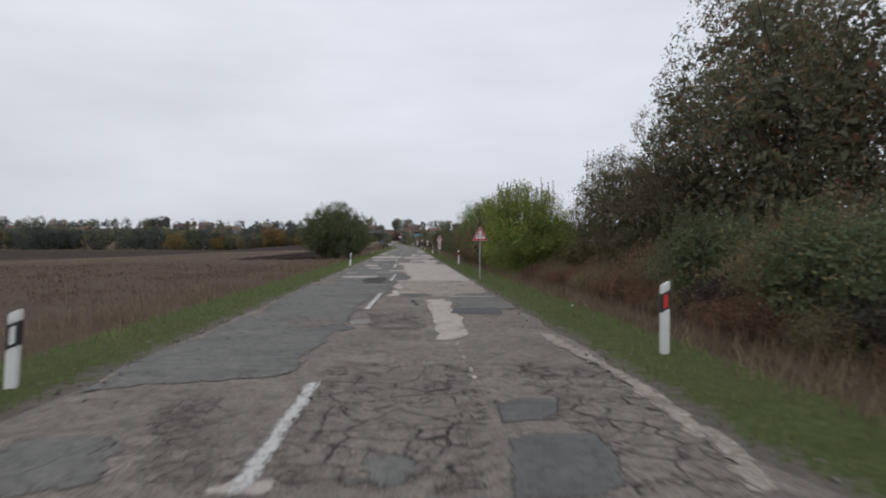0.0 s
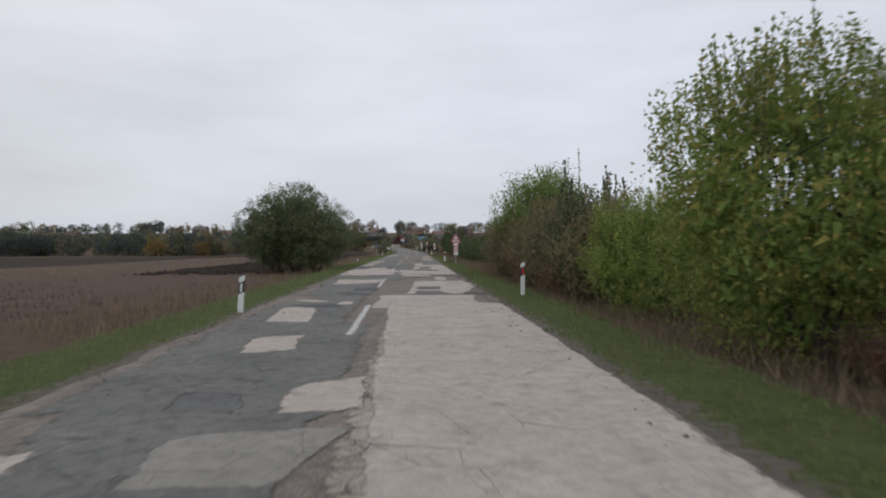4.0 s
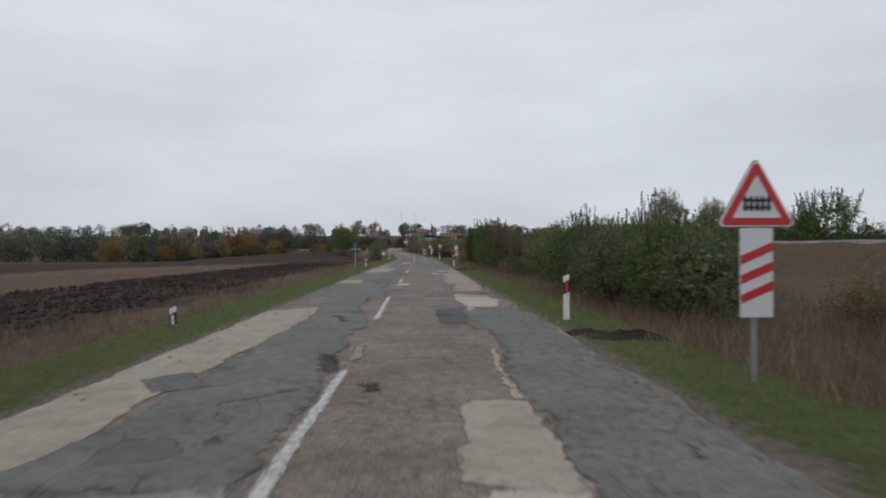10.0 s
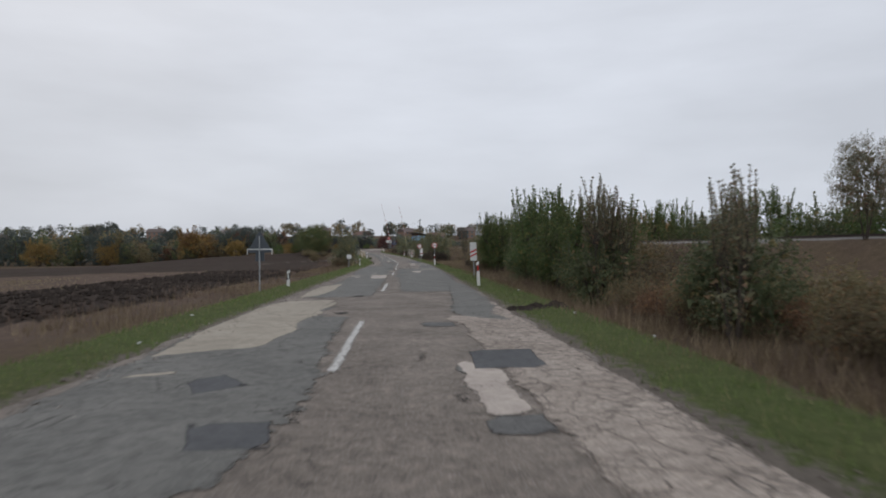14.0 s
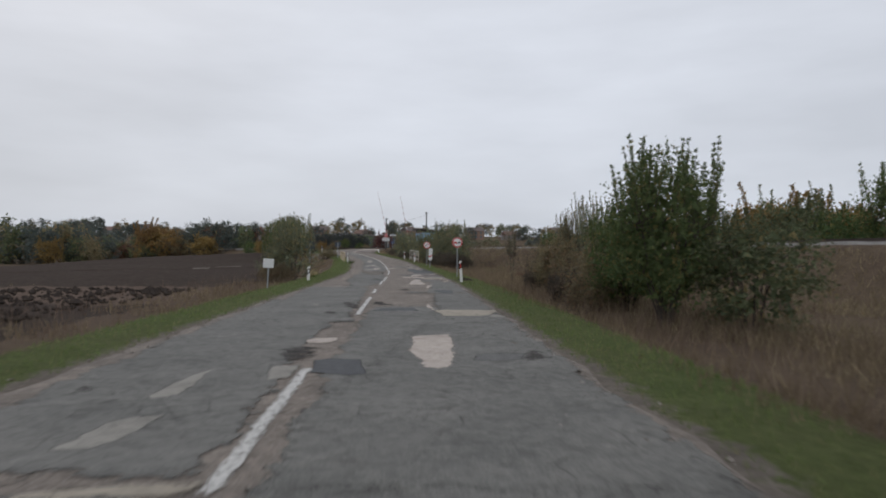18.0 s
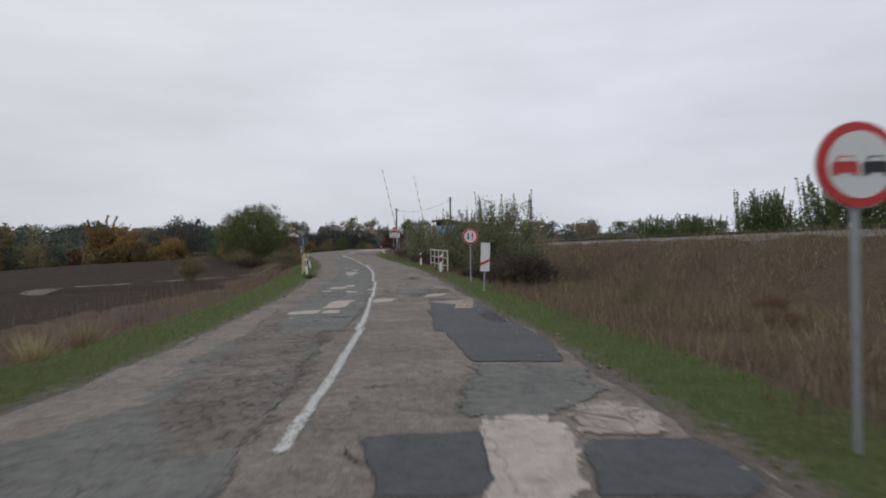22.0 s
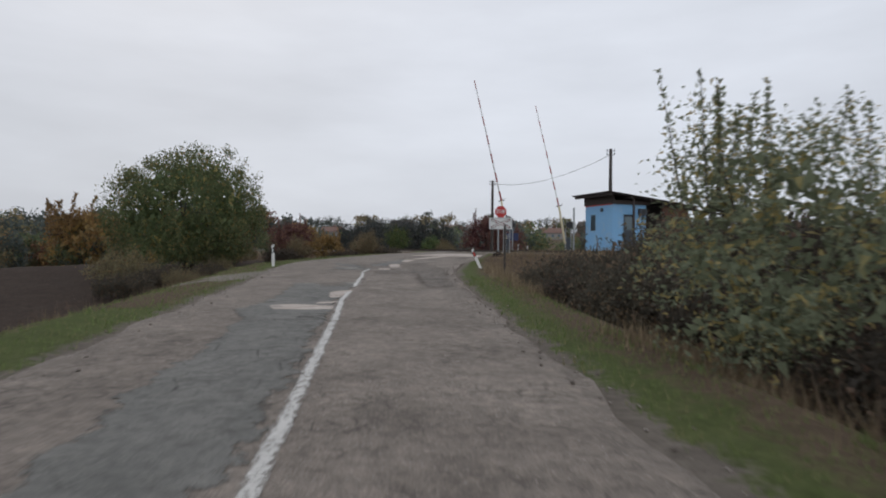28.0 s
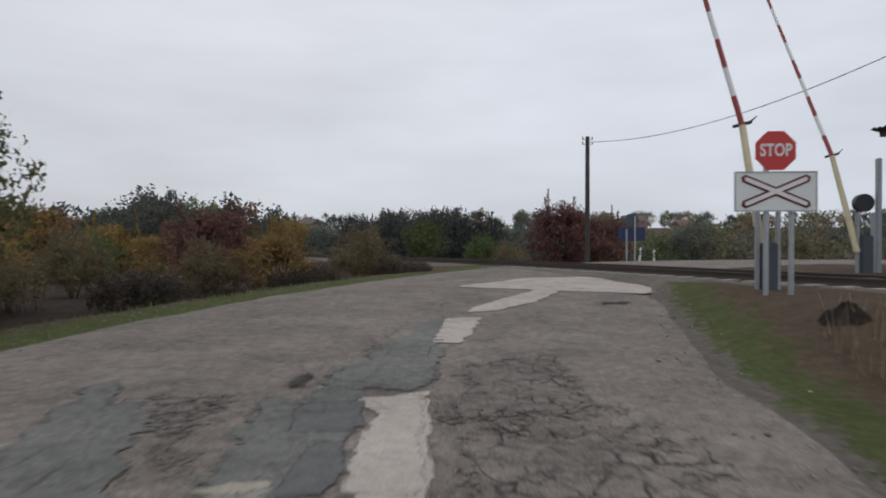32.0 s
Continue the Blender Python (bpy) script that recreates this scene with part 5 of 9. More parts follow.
lay("line", (-1.84, 155.00, -1.72, 155.03), (-1.88, 155.16, -1.75, 155.19))
lay("line", (-0.64, 150.72, -0.49, 150.72), (-0.65, 152.95, -0.50, 152.95))
lay("line", (-0.64, 155.84, -0.49, 155.84), (-0.69, 158.75, -0.54, 158.75))

lay("greyl", (0.99, 158.44, 2.06, 158.40), (1.18, 159.82, 2.28, 159.78), (0.80, 161.02, 1.81, 160.64), (0.79, 162.19, 1.31, 162.17))
lay("greyl", (-2.36, 158.60, -0.59, 158.50), (-2.20, 159.70, -0.54, 159.74), (-2.12, 161.46, -0.55, 161.34), (-2.70, 165.40, -0.66, 164.55), (-3.33, 172.49, -1.13, 172.16))
lay("alig", (-1.87, 160.72, -1.44, 160.80), (-2.51, 162.59, -2.02, 162.74))
lay("cream", (0.68, 158.45, 1.01, 158.44), (0.79, 158.88, 1.16, 158.86), (0.74, 159.69, 1.16, 159.67))
lay("cream", (1.09, 159.75, 1.13, 159.75), (1.07, 160.20, 1.16, 160.26))
lay("cream", (0.28, 162.50, 1.43, 162.61), (0.22, 163.83, 1.38, 163.48))
lay("cream", (0.62, 164.37, 1.04, 164.35), (0.69, 165.85, 1.23, 165.83), (0.72, 167.69, 1.49, 168.10))
lay("crack", (1.15, 160.73, 2.41, 160.96), (1.15, 161.85, 2.48, 161.49), (1.55, 162.53, 2.47, 162.41))
lay("ash", (1.49, 162.53, 2.47, 162.56), (1.55, 164.33, 2.44, 163.94))
lay("crack", (1.91, 158.40, 2.35, 158.39), (2.15, 159.79, 2.53, 159.77), (2.38, 160.96, 2.51, 161.20))
lay("torn", (-0.94, 160.00, -0.63, 160.15), (-1.25, 161.01, -1.10, 162.30))
lay("dark", (-1.01, 159.06, -0.71, 159.16), (-1.26, 159.57, -0.63, 159.75), (-1.17, 159.86, -0.69, 159.98))
lay("dust", (-2.39, 159.09, -2.12, 159.30), (-2.77, 160.39, -2.24, 160.35), (-2.94, 162.11, -2.17, 161.74), (-3.17, 165.45, -2.32, 164.71), (-3.28, 170.76, -2.61, 169.18))
lay("torn", (0.63, 160.79, 0.95, 160.85), (0.66, 160.98, 0.91, 161.02))
lay("torn", (-0.40, 163.01, 0.24, 163.25), (-0.39, 163.55, 0.23, 163.63))
lay("line", (-0.58, 158.50, -0.43, 158.50), (-0.63, 159.47, -0.48, 159.47), (-0.65, 163.93, -0.50, 163.93))

lay("greyl", (0.53, 167.15, 1.51, 167.18), (0.62, 168.26, 2.17, 168.16), (0.89, 169.81, 2.28, 169.31))
lay("greyl", (-1.97, 165.75, -1.00, 165.87), (-2.53, 166.60, -1.95, 167.43))
lay("greyl", (-1.12, 166.49, -0.67, 166.48), (-1.19, 166.82, -0.75, 166.93))
lay("alig", (-1.54, 166.00, -0.66, 166.46), (-2.04, 167.44, -0.77, 167.69), (-2.54, 170.16, -0.97, 170.86), (-2.91, 175.75, -1.20, 175.44))
lay("dark", (0.08, 165.62, 0.79, 165.59), (0.01, 166.09, 0.77, 166.04), (-0.11, 166.74, 0.75, 166.87))
lay("dark", (1.29, 165.56, 2.27, 165.51), (1.39, 166.34, 2.34, 166.28), (1.50, 166.61, 2.25, 166.60))
lay("cream", (0.81, 165.59, 1.29, 165.56), (0.80, 166.37, 1.39, 166.34), (0.75, 167.14, 1.45, 167.10))
lay("crack", (1.35, 166.66, 2.14, 166.61), (1.50, 167.35, 2.34, 167.30), (1.71, 167.84, 2.11, 167.81))
lay("ash", (2.37, 165.52, 2.39, 165.75), (2.37, 166.28, 2.37, 166.14))
lay("dark", (0.95, 169.80, 2.03, 169.72), (0.70, 172.49, 2.20, 171.08), (0.46, 177.88, 1.90, 175.58), (0.47, 179.98, 1.67, 179.39))
lay("dust", (-2.93, 166.64, -2.45, 166.60), (-3.00, 167.91, -2.08, 167.62), (-3.15, 169.85, -2.32, 169.40), (-3.39, 173.07, -2.50, 172.22), (-3.73, 178.68, -2.95, 176.99))
lay("torn", (-0.38, 167.72, 0.50, 167.77), (-0.36, 167.91, 0.50, 167.94))
lay("torn", (-0.25, 168.32, 0.02, 168.35), (-0.24, 168.53, 0.01, 168.59))
lay("torn", (-0.21, 166.42, 0.02, 165.99), (-0.20, 166.68, -0.10, 166.42))
lay("line", (-0.68, 166.39, -0.53, 166.39), (-0.69, 168.35, -0.55, 168.35), (-0.83, 173.42, -0.68, 173.42))

lay("greyl", (-2.23, 173.03, -0.91, 172.93), (-2.48, 174.13, -0.98, 174.28), (-2.74, 175.86, -0.92, 175.66), (-3.09, 179.58, -1.10, 178.68), (-3.60, 186.99, -1.70, 186.61))
lay("dark", (0.51, 172.85, 2.09, 172.77), (0.49, 174.19, 1.98, 174.41), (0.44, 175.56, 1.50, 175.24), (0.38, 176.76, 1.58, 176.59))
lay("torn", (1.54, 173.59, 2.05, 173.55), (1.46, 175.48, 1.97, 174.58), (1.62, 176.49, 1.85, 176.43))
lay("crack", (1.03, 176.78, 1.51, 176.74), (0.95, 177.97, 1.67, 178.15), (0.29, 178.83, 1.65, 179.65))
lay("cream", (-1.05, 178.57, -0.55, 178.91), (-1.11, 179.79, -0.40, 180.07))
lay("ash", (-0.47, 177.72, -0.21, 177.79), (-0.48, 178.10, -0.23, 178.17))
lay("cream", (-2.59, 175.97, -1.96, 176.04), (-2.75, 176.58, -2.00, 177.01))
lay("cream", (-1.93, 176.04, -1.41, 176.03), (-1.99, 176.82, -1.60, 176.88))
lay("cream", (-2.10, 177.21, -1.52, 177.53), (-2.14, 178.31, -1.60, 178.76), (-2.20, 179.57, -1.46, 179.65))
lay("dust", (-2.70, 173.25, -2.21, 173.31), (-3.44, 174.85, -2.76, 174.78), (-3.33, 175.92, -2.79, 175.86), (-3.59, 177.60, -3.14, 177.54))
lay("ash", (-2.42, 174.93, -2.26, 175.02), (-2.58, 175.41, -2.43, 175.46))
lay("torn", (-1.84, 174.33, -1.66, 174.68), (-1.90, 174.70, -1.73, 174.87))
lay("torn", (-1.86, 174.13, -1.72, 174.14), (-1.91, 174.29, -1.80, 174.30))
lay("torn", (-1.53, 175.00, -1.08, 175.16), (-1.54, 175.37, -1.10, 175.48))
lay("line", (-0.87, 172.93, -0.72, 172.93), (-0.89, 174.12, -0.74, 174.12), (-1.06, 177.25, -0.92, 177.25), (-1.28, 180.54, -1.14, 180.54))

lay("greyl", (-0.58, 181.47, 0.60, 181.51), (-0.70, 182.42, 0.55, 182.40), (-0.77, 183.88, 0.58, 183.84))
lay("greyl", (-0.23, 180.53, 0.37, 180.52), (-0.24, 180.97, 0.31, 180.98))
lay("greyl", (-1.00, 180.45, -0.41, 180.44), (-1.10, 181.48, -0.46, 181.47))
lay("greyl", (-2.96, 180.52, -1.23, 180.45), (-3.11, 182.17, -1.35, 182.08), (-3.14, 184.33, -1.43, 184.21), (-3.61, 189.35, -1.94, 189.19), (-4.36, 196.54, -2.59, 196.32))
lay("alig", (-0.94, 181.48, -0.58, 181.47), (-1.24, 184.21, -0.73, 184.19))
lay("alig", (0.49, 181.72, 1.18, 181.78), (0.72, 183.55, 1.34, 183.26))
lay("cream", (0.28, 180.42, 0.71, 180.42), (0.37, 181.20, 1.01, 181.19), (0.65, 181.80, 1.10, 181.79))
lay("ash", (0.73, 180.41, 1.24, 180.41), (0.83, 180.73, 1.23, 180.72))
lay("cream", (-0.42, 180.91, -0.24, 180.94), (-0.43, 181.31, -0.24, 181.33))
lay("ash", (-0.42, 180.62, -0.26, 180.63), (-0.41, 180.87, -0.26, 180.89))
lay("ash", (-0.61, 180.44, -0.29, 180.43), (-0.61, 180.60, -0.30, 180.61))
lay("torn", (-0.22, 180.93, 0.35, 180.94), (-0.22, 181.37, 0.42, 181.38))
lay("grey", (-2.64, 180.51, -2.07, 180.48), (-2.87, 182.16, -2.10, 182.29), (-2.80, 182.94, -2.40, 183.14))
lay("cream", (-2.98, 182.77, -2.53, 182.92), (-3.11, 183.38, -2.75, 183.41))
lay("cream", (-2.16, 182.33, -1.66, 182.31), (-2.21, 182.90, -1.86, 182.95), (-2.36, 183.19, -2.24, 183.33))
lay("cream", (-2.94, 184.05, -2.31, 184.27), (-3.11, 184.86, -2.49, 185.01))
lay("cream", (-2.60, 184.90, -2.18, 185.20), (-2.64, 185.81, -2.25, 185.98))
lay("cream", (-1.67, 183.30, -1.20, 183.13), (-1.60, 183.91, -1.28, 184.14))
# dark edge strip: shadow of the dropped road edge, laid as torn asphalt
lay("torn", (1.44, 180.40, 1.61, 180.40), (1.51, 181.85, 1.52, 181.70), (1.37, 183.82, 1.43, 183.01), (1.17, 186.27, 1.25, 185.28))
lay("ash", (1.56, 181.18, 1.56, 181.17), (1.49, 182.10, 1.49, 182.10), (1.22, 185.75, 1.21, 185.84))
lay("ash", (0.63, 183.78, 1.12, 183.68), (0.61, 184.69, 1.19, 184.49), (0.68, 185.67, 0.79, 185.67))
lay("torn", (-1.60, 181.93, -1.37, 181.97), (-1.63, 182.13, -1.43, 182.15))
lay("torn", (-2.45, 183.81, -2.19, 183.85), (-2.53, 184.09, -2.28, 184.14))
lay("line", (-1.24, 180.45, -1.09, 180.45), (-1.31, 181.62, -1.16, 181.62), (-1.51, 184.56, -1.36, 184.56), (-1.71, 187.58, -1.56, 187.58))

lay("greyl", (-3.34, 187.71, -1.82, 187.69), (-3.66, 188.95, -1.91, 188.91), (-3.63, 190.16, -2.00, 190.34), (-3.90, 193.13, -2.31, 193.06), (-4.88, 200.35, -3.14, 200.22))
lay("alig", (-0.42, 188.22, 0.13, 188.22), (-0.53, 190.86, 0.28, 190.86))
lay("ash", (-2.92, 189.52, -2.76, 189.64), (-3.02, 189.94, -2.83, 190.03), (-3.11, 190.38, -2.97, 190.67))
lay("cream", (-3.25, 191.84, -2.93, 191.94), (-3.50, 192.88, -3.12, 193.00), (-3.58, 193.37, -2.85, 193.71), (-3.75, 194.36, -3.35, 194.73))
lay("torn", (-3.05, 191.27, -2.79, 191.32), (-3.09, 191.69, -2.87, 191.83))
lay("torn", (-3.58, 190.77, -3.40, 190.90), (-3.58, 191.35, -3.45, 191.50))
lay("ash", (0.36, 187.70, 0.54, 187.70), (0.38, 188.66, 0.50, 188.66), (0.48, 189.72, 0.60, 189.72), (0.50, 192.19, 0.60, 192.19))
lay("line", (-1.81, 187.69, -1.66, 187.69), (-1.97, 189.53, -1.82, 189.53), (-2.25, 193.06, -2.10, 193.06), (-2.49, 195.19, -2.33, 195.19))

# wider dark band for the shadow at the right edge's drop, no breakage
lay("torn", (1.52, 180.56, 1.77, 180.56), (1.54, 181.56, 1.79, 181.55), (1.53, 182.78, 1.76, 182.78), (1.32, 184.49, 1.52, 184.48))
lay("greyl", (-3.73, 194.72, -2.45, 194.76), (-3.89, 195.88, -2.60, 196.19), (-4.38, 197.69, -2.92, 198.28), (-5.11, 201.35, -3.42, 201.39), (-6.36, 207.77, -4.60, 207.82))
lay("cream", (-3.60, 195.82, -3.18, 195.81), (-3.71, 196.67, -3.17, 196.69))
lay("torn", (-3.18, 195.80, -2.98, 195.90), (-3.27, 196.68, -3.14, 196.72))
lay("grey", (-2.90, 195.91, -2.56, 195.98), (-3.05, 196.57, -2.67, 196.75))
lay("torn", (-3.14, 196.57, -2.83, 196.62), (-3.42, 197.71, -3.12, 197.85))
lay("cream", (-4.26, 197.74, -3.88, 197.97), (-4.33, 198.19, -4.05, 198.35))
lay("cream", (-4.04, 199.84, -3.68, 199.89), (-4.01, 200.13, -3.75, 200.23))
lay("grey", (-3.64, 199.58, -3.13, 199.77), (-3.75, 200.34, -3.26, 200.51))
lay("cream", (-3.30, 200.51, -2.90, 200.81), (-3.33, 201.88, -2.92, 201.99))
lay("ash", (-3.52, 204.84, -3.05, 205.01), (-3.57, 205.47, -3.11, 205.65))
lay("ash", (-3.90, 206.57, -3.45, 206.78), (-3.94, 207.37, -3.52, 207.60))
lay("torn", (-3.38, 194.94, -3.08, 195.00), (-3.44, 195.14, -3.13, 195.20))
lay("torn", (-2.46, 195.92, -2.37, 196.06), (-2.55, 196.85, -2.46, 197.06))
lay("line", (-2.49, 194.76, -2.34, 194.76), (-2.58, 195.92, -2.42, 195.92), (-2.93, 198.28, -2.77, 198.28), (-3.43, 201.39, -3.28, 201.39), (-4.22, 205.54, -4.07, 205.54))

lay("greyl", (-7.14, 214.34, -5.93, 214.53), (-8.00, 215.65, -6.15, 215.95), (-7.84, 216.54, -6.39, 217.01), (-8.07, 217.77, -6.55, 218.05), (-8.30, 219.03, -6.70, 219.58), (-8.79, 221.61, -7.13, 221.98))
lay("cream", (-6.76, 215.85, -6.21, 215.94), (-7.31, 215.83, -6.28, 216.25), (-7.57, 216.30, -6.30, 216.51), (-7.49, 216.48, -7.18, 216.66))
lay("cream", (-6.80, 216.72, -6.36, 216.80), (-6.92, 217.15, -6.47, 217.28))
lay("cream", (-6.90, 217.83, -6.52, 218.06), (-7.26, 219.23, -6.77, 219.81))
lay("torn", (-6.49, 215.13, -6.15, 215.25), (-6.56, 215.30, -6.23, 215.41))
lay("torn", (-6.50, 214.68, -6.10, 214.83), (-6.62, 214.98, -6.27, 215.13))
lay("torn", (-7.86, 216.50, -7.50, 216.93), (-7.88, 216.75, -7.65, 217.27))
lay("torn", (-7.63, 217.55, -6.70, 217.78), (-7.77, 217.92, -6.78, 218.01))
lay("crack", (-3.28, 214.99, -3.20, 215.07), (-3.32, 215.74, -3.33, 215.81), (-3.49, 216.83, -3.50, 216.86), (-3.83, 219.02, -3.74, 218.43), (-4.83, 226.02, -4.67, 224.85))
lay("line", (-5.91, 214.55, -5.75, 214.55), (-6.15, 215.69, -6.00, 215.69), (-6.54, 217.49, -6.39, 217.49), (-6.84, 219.40, -6.69, 219.40))

lay("alig", (-5.36, 220.79, -4.34, 220.96), (-5.77, 222.88, -4.58, 223.09), (-6.74, 228.34, -4.99, 227.93))
lay("alig", (-8.02, 220.37, -6.93, 220.53), (-8.39, 221.77, -7.24, 221.94))
lay("ash", (-7.34, 221.42, -6.91, 221.49), (-7.56, 222.04, -7.15, 222.22))
lay("torn", (-7.28, 222.81, -7.18, 223.05), (-7.40, 223.13, -7.27, 223.32))
lay("crack", (-4.31, 220.97, -4.14, 221.03), (-4.42, 222.01, -4.31, 222.20), (-4.62, 224.01, -4.52, 223.81), (-5.02, 227.91, -4.93, 227.32))
lay("line", (-7.04, 220.52, -6.89, 220.52), (-7.08, 221.03, -6.93, 221.03), (-7.17, 221.41, -7.02, 221.41), (-7.42, 222.80, -7.27, 222.80), (-7.65, 224.22, -7.50, 224.22), (-8.06, 226.30, -7.92, 226.30))

lay("craze", (-7.84, 226.28, -4.91, 226.77), (-7.92, 227.69, -5.17, 228.16), (-7.77, 230.18, -5.62, 230.57), (-7.69, 233.31, -6.06, 233.62))
lay("greyl", (-9.10, 228.37, -8.36, 228.59), (-9.94, 229.22, -8.47, 229.72), (-10.08, 230.17, -9.02, 230.71))
lay("greyl", (-9.67, 230.83, -8.75, 230.75), (-10.91, 233.17, -10.10, 233.64))
lay("greyl", (-8.51, 228.85, -8.07, 229.03), (-8.87, 229.92, -8.39, 230.06))
lay("greyl", (-9.58, 227.43, -9.27, 227.87), (-9.86, 228.06, -9.56, 228.41))
lay("greyl", (-8.85, 231.54, -8.11, 231.78), (-9.13, 235.03, -8.55, 235.14))
lay("alig", (-7.65, 226.28, -4.98, 226.73), (-7.97, 227.83, -5.25, 228.15), (-7.42, 231.43, -5.19, 231.01))
lay("ash", (-9.30, 229.25, -8.83, 229.21), (-9.57, 229.72, -8.80, 229.67), (-9.62, 230.23, -9.12, 230.38))
lay("cream", (-7.91, 228.69, -7.47, 228.77), (-8.23, 229.93, -7.75, 230.05))
lay("cream", (-7.90, 230.82, -7.45, 230.83), (-8.38, 233.90, -7.95, 234.14))
lay("ash", (-8.79, 231.41, -8.37, 231.53), (-8.87, 231.74, -8.45, 231.92))
lay("torn", (-7.76, 227.71, -7.47, 227.79), (-7.80, 227.99, -7.54, 228.06))
lay("torn", (-9.14, 229.95, -8.54, 230.11), (-9.34, 230.58, -8.72, 230.67))
lay("torn", (-8.89, 228.16, -8.43, 228.27), (-8.98, 228.35, -8.46, 228.46))
lay("torn", (-10.40, 228.88, -10.03, 229.82), (-10.55, 229.27, -10.14, 230.09))
lay("line", (-8.05, 226.23, -7.91, 226.23), (-8.24, 227.12, -8.10, 227.12), (-8.35, 228.50, -8.20, 228.50), (-8.47, 229.07, -8.32, 229.07))

lay("greyl", (-8.90, 233.84, -7.92, 234.15), (-9.04, 234.91, -7.95, 235.08), (-8.81, 236.64, -8.08, 236.96), (-8.66, 238.44, -8.34, 238.80))
lay("greyl", (-8.95, 231.70, -8.43, 231.77), (-9.21, 232.83, -8.54, 232.80), (-9.46, 233.73, -8.96, 233.70))
lay("greyl", (-10.13, 231.55, -9.25, 231.66), (-10.60, 232.41, -10.18, 232.84), (-11.14, 233.93, -10.76, 234.20))
lay("alig", (-9.38, 231.80, -8.95, 231.86), (-10.42, 233.61, -9.55, 233.91))
lay("alig", (-7.80, 233.04, -6.23, 233.40), (-7.98, 235.35, -6.69, 236.19))
lay("cream", (-8.07, 231.83, -7.63, 231.89), (-8.25, 232.61, -7.76, 232.68), (-8.26, 233.31, -7.86, 233.30), (-8.68, 233.75, -7.96, 233.95))
lay("grey", (-8.76, 232.83, -8.24, 232.84), (-8.98, 233.52, -8.42, 233.69))
lay("cream", (-8.34, 236.42, -7.87, 236.38), (-8.42, 238.66, -7.81, 238.75))
lay("ash", (-8.94, 233.84, -8.88, 233.84), (-9.04, 235.57, -8.98, 235.58), (-8.95, 238.10, -8.87, 238.12))
lay("tan", (-8.95, 231.70, -8.46, 231.77), (-8.86, 231.87, -8.56, 232.00))
lay("grey", (-8.43, 231.77, -8.08, 231.82), (-8.52, 232.68, -8.30, 232.78))
lay("torn", (-9.25, 233.95, -8.97, 234.03), (-9.41, 234.48, -9.18, 234.63))
lay("cream", (-8.21, 239.29, -7.74, 239.35), (-7.73, 241.19, -6.96, 240.84), (-6.81, 243.35, -6.15, 243.64))
lay("cream", (-8.92, 243.51, -4.53, 242.24), (-7.78, 245.08, -4.16, 244.18), (-7.21, 245.88, -5.39, 246.16))
lay("torn", (-6.05, 240.43, -5.11, 240.67), (-5.94, 241.10, -5.05, 241.33))


# ---------------------------------------------------------------- railway
def build_railway():
    v, f = [], []
    rs = np.random.RandomState(9)
    prof = ((-2.3, 0.0), (-1.75, 0.30), (-1.5, 0.36), (0, 0.35), (1.5, 0.36), (1.75, 0.30), (2.3, 0.0))
    tn = np.stack([np.gradient(RX), np.gradient(RY)], 1)
    tn /= np.linalg.norm(tn, axis=1)[:, None]
    for i in range(len(RX)):
        for o, h in prof:
            j = 0.10 * (rs.rand(3) - 0.5)
            v.append((RX[i] + tn[i, 1] * o + j[0], RY[i] - tn[i, 0] * o + j[1], RZ[i] - 0.45 + h + j[2] * 0.7))
    m = len(prof)
    for i in range(len(RX) - 1):
        for k in range(m - 1):
            a = i * m + k
            f.append((a, a + m, a + m + 1, a + 1))
    bed = raw("railway_track", v, f, [M_BALLAST, M_GRAVEL])
    mid_y = np.array([np.mean([v[q][1] for q in face]) for face in f])
    bed.data.polygons.foreach_set("material_index", ((mid_y > 232) & (mid_y < 266)).astype(np.int32))
    tagged(bed, "single railway track on pale stone ballast along an embankment", "railway", kind="structure")
    # rails
    sec = ((-0.065, 0.0), (-0.065, 0.02), (-0.01, 0.035), (-0.01, 0.11), (-0.035, 0.12), (-0.035, 0.15), (0.035, 0.15), (0.035, 0.12), (0.01, 0.11), (0.01, 0.035), (0.065, 0.02), (0.065, 0.0))
    for side in (-0.752, 0.752):
        v, f = [], []
        for i in range(len(RX)):
            for o, h in sec:
                w = side + o
                v.append((RX[i] + tn[i, 1] * w, RY[i] - tn[i, 0] * w, RZ[i] - 0.07 + h))
        m = len(sec)
        for i in range(len(RX) - 1):
            for k in range(m):
                a, b = i * m + k, i * m + (k + 1) % m
                f.append((a, b, b + m, a + m))
        raw("rail", v, f, M_RAIL, bed)
    # sleepers near the crossing and along the visible bank
    bm = bmesh.new()
    box(bm, -1.25, 1.25, -0.12, 0.12, -0.1, 0.06, 0.015)
    first = part("sleeper", bm, M_SLEEP, bed)
    ln = np.concatenate([[0], np.cumsum(np.hypot(np.diff(RX), np.diff(RY)))])
    made = False
    for d in np.arange(150, ln[-1] - 60, 0.65):
        x, y, z = (float(np.interp(d, ln, a)) for a in (RX, RY, RZ))
        i = int(np.argmin(np.abs(ln - d)))
        if not 185 < y < 252:
            continue
        mm = pose(x, y, z - 0.12, 0, 0, math.degrees(math.atan2(-tn[i, 0], tn[i, 1])))
        if not made:
            first.matrix_world = mm
            made = True
        else:
            ob = new("sleeper", first.data)
            ob.parent = bed
            ob.matrix_world = mm
    return bed


build_railway()


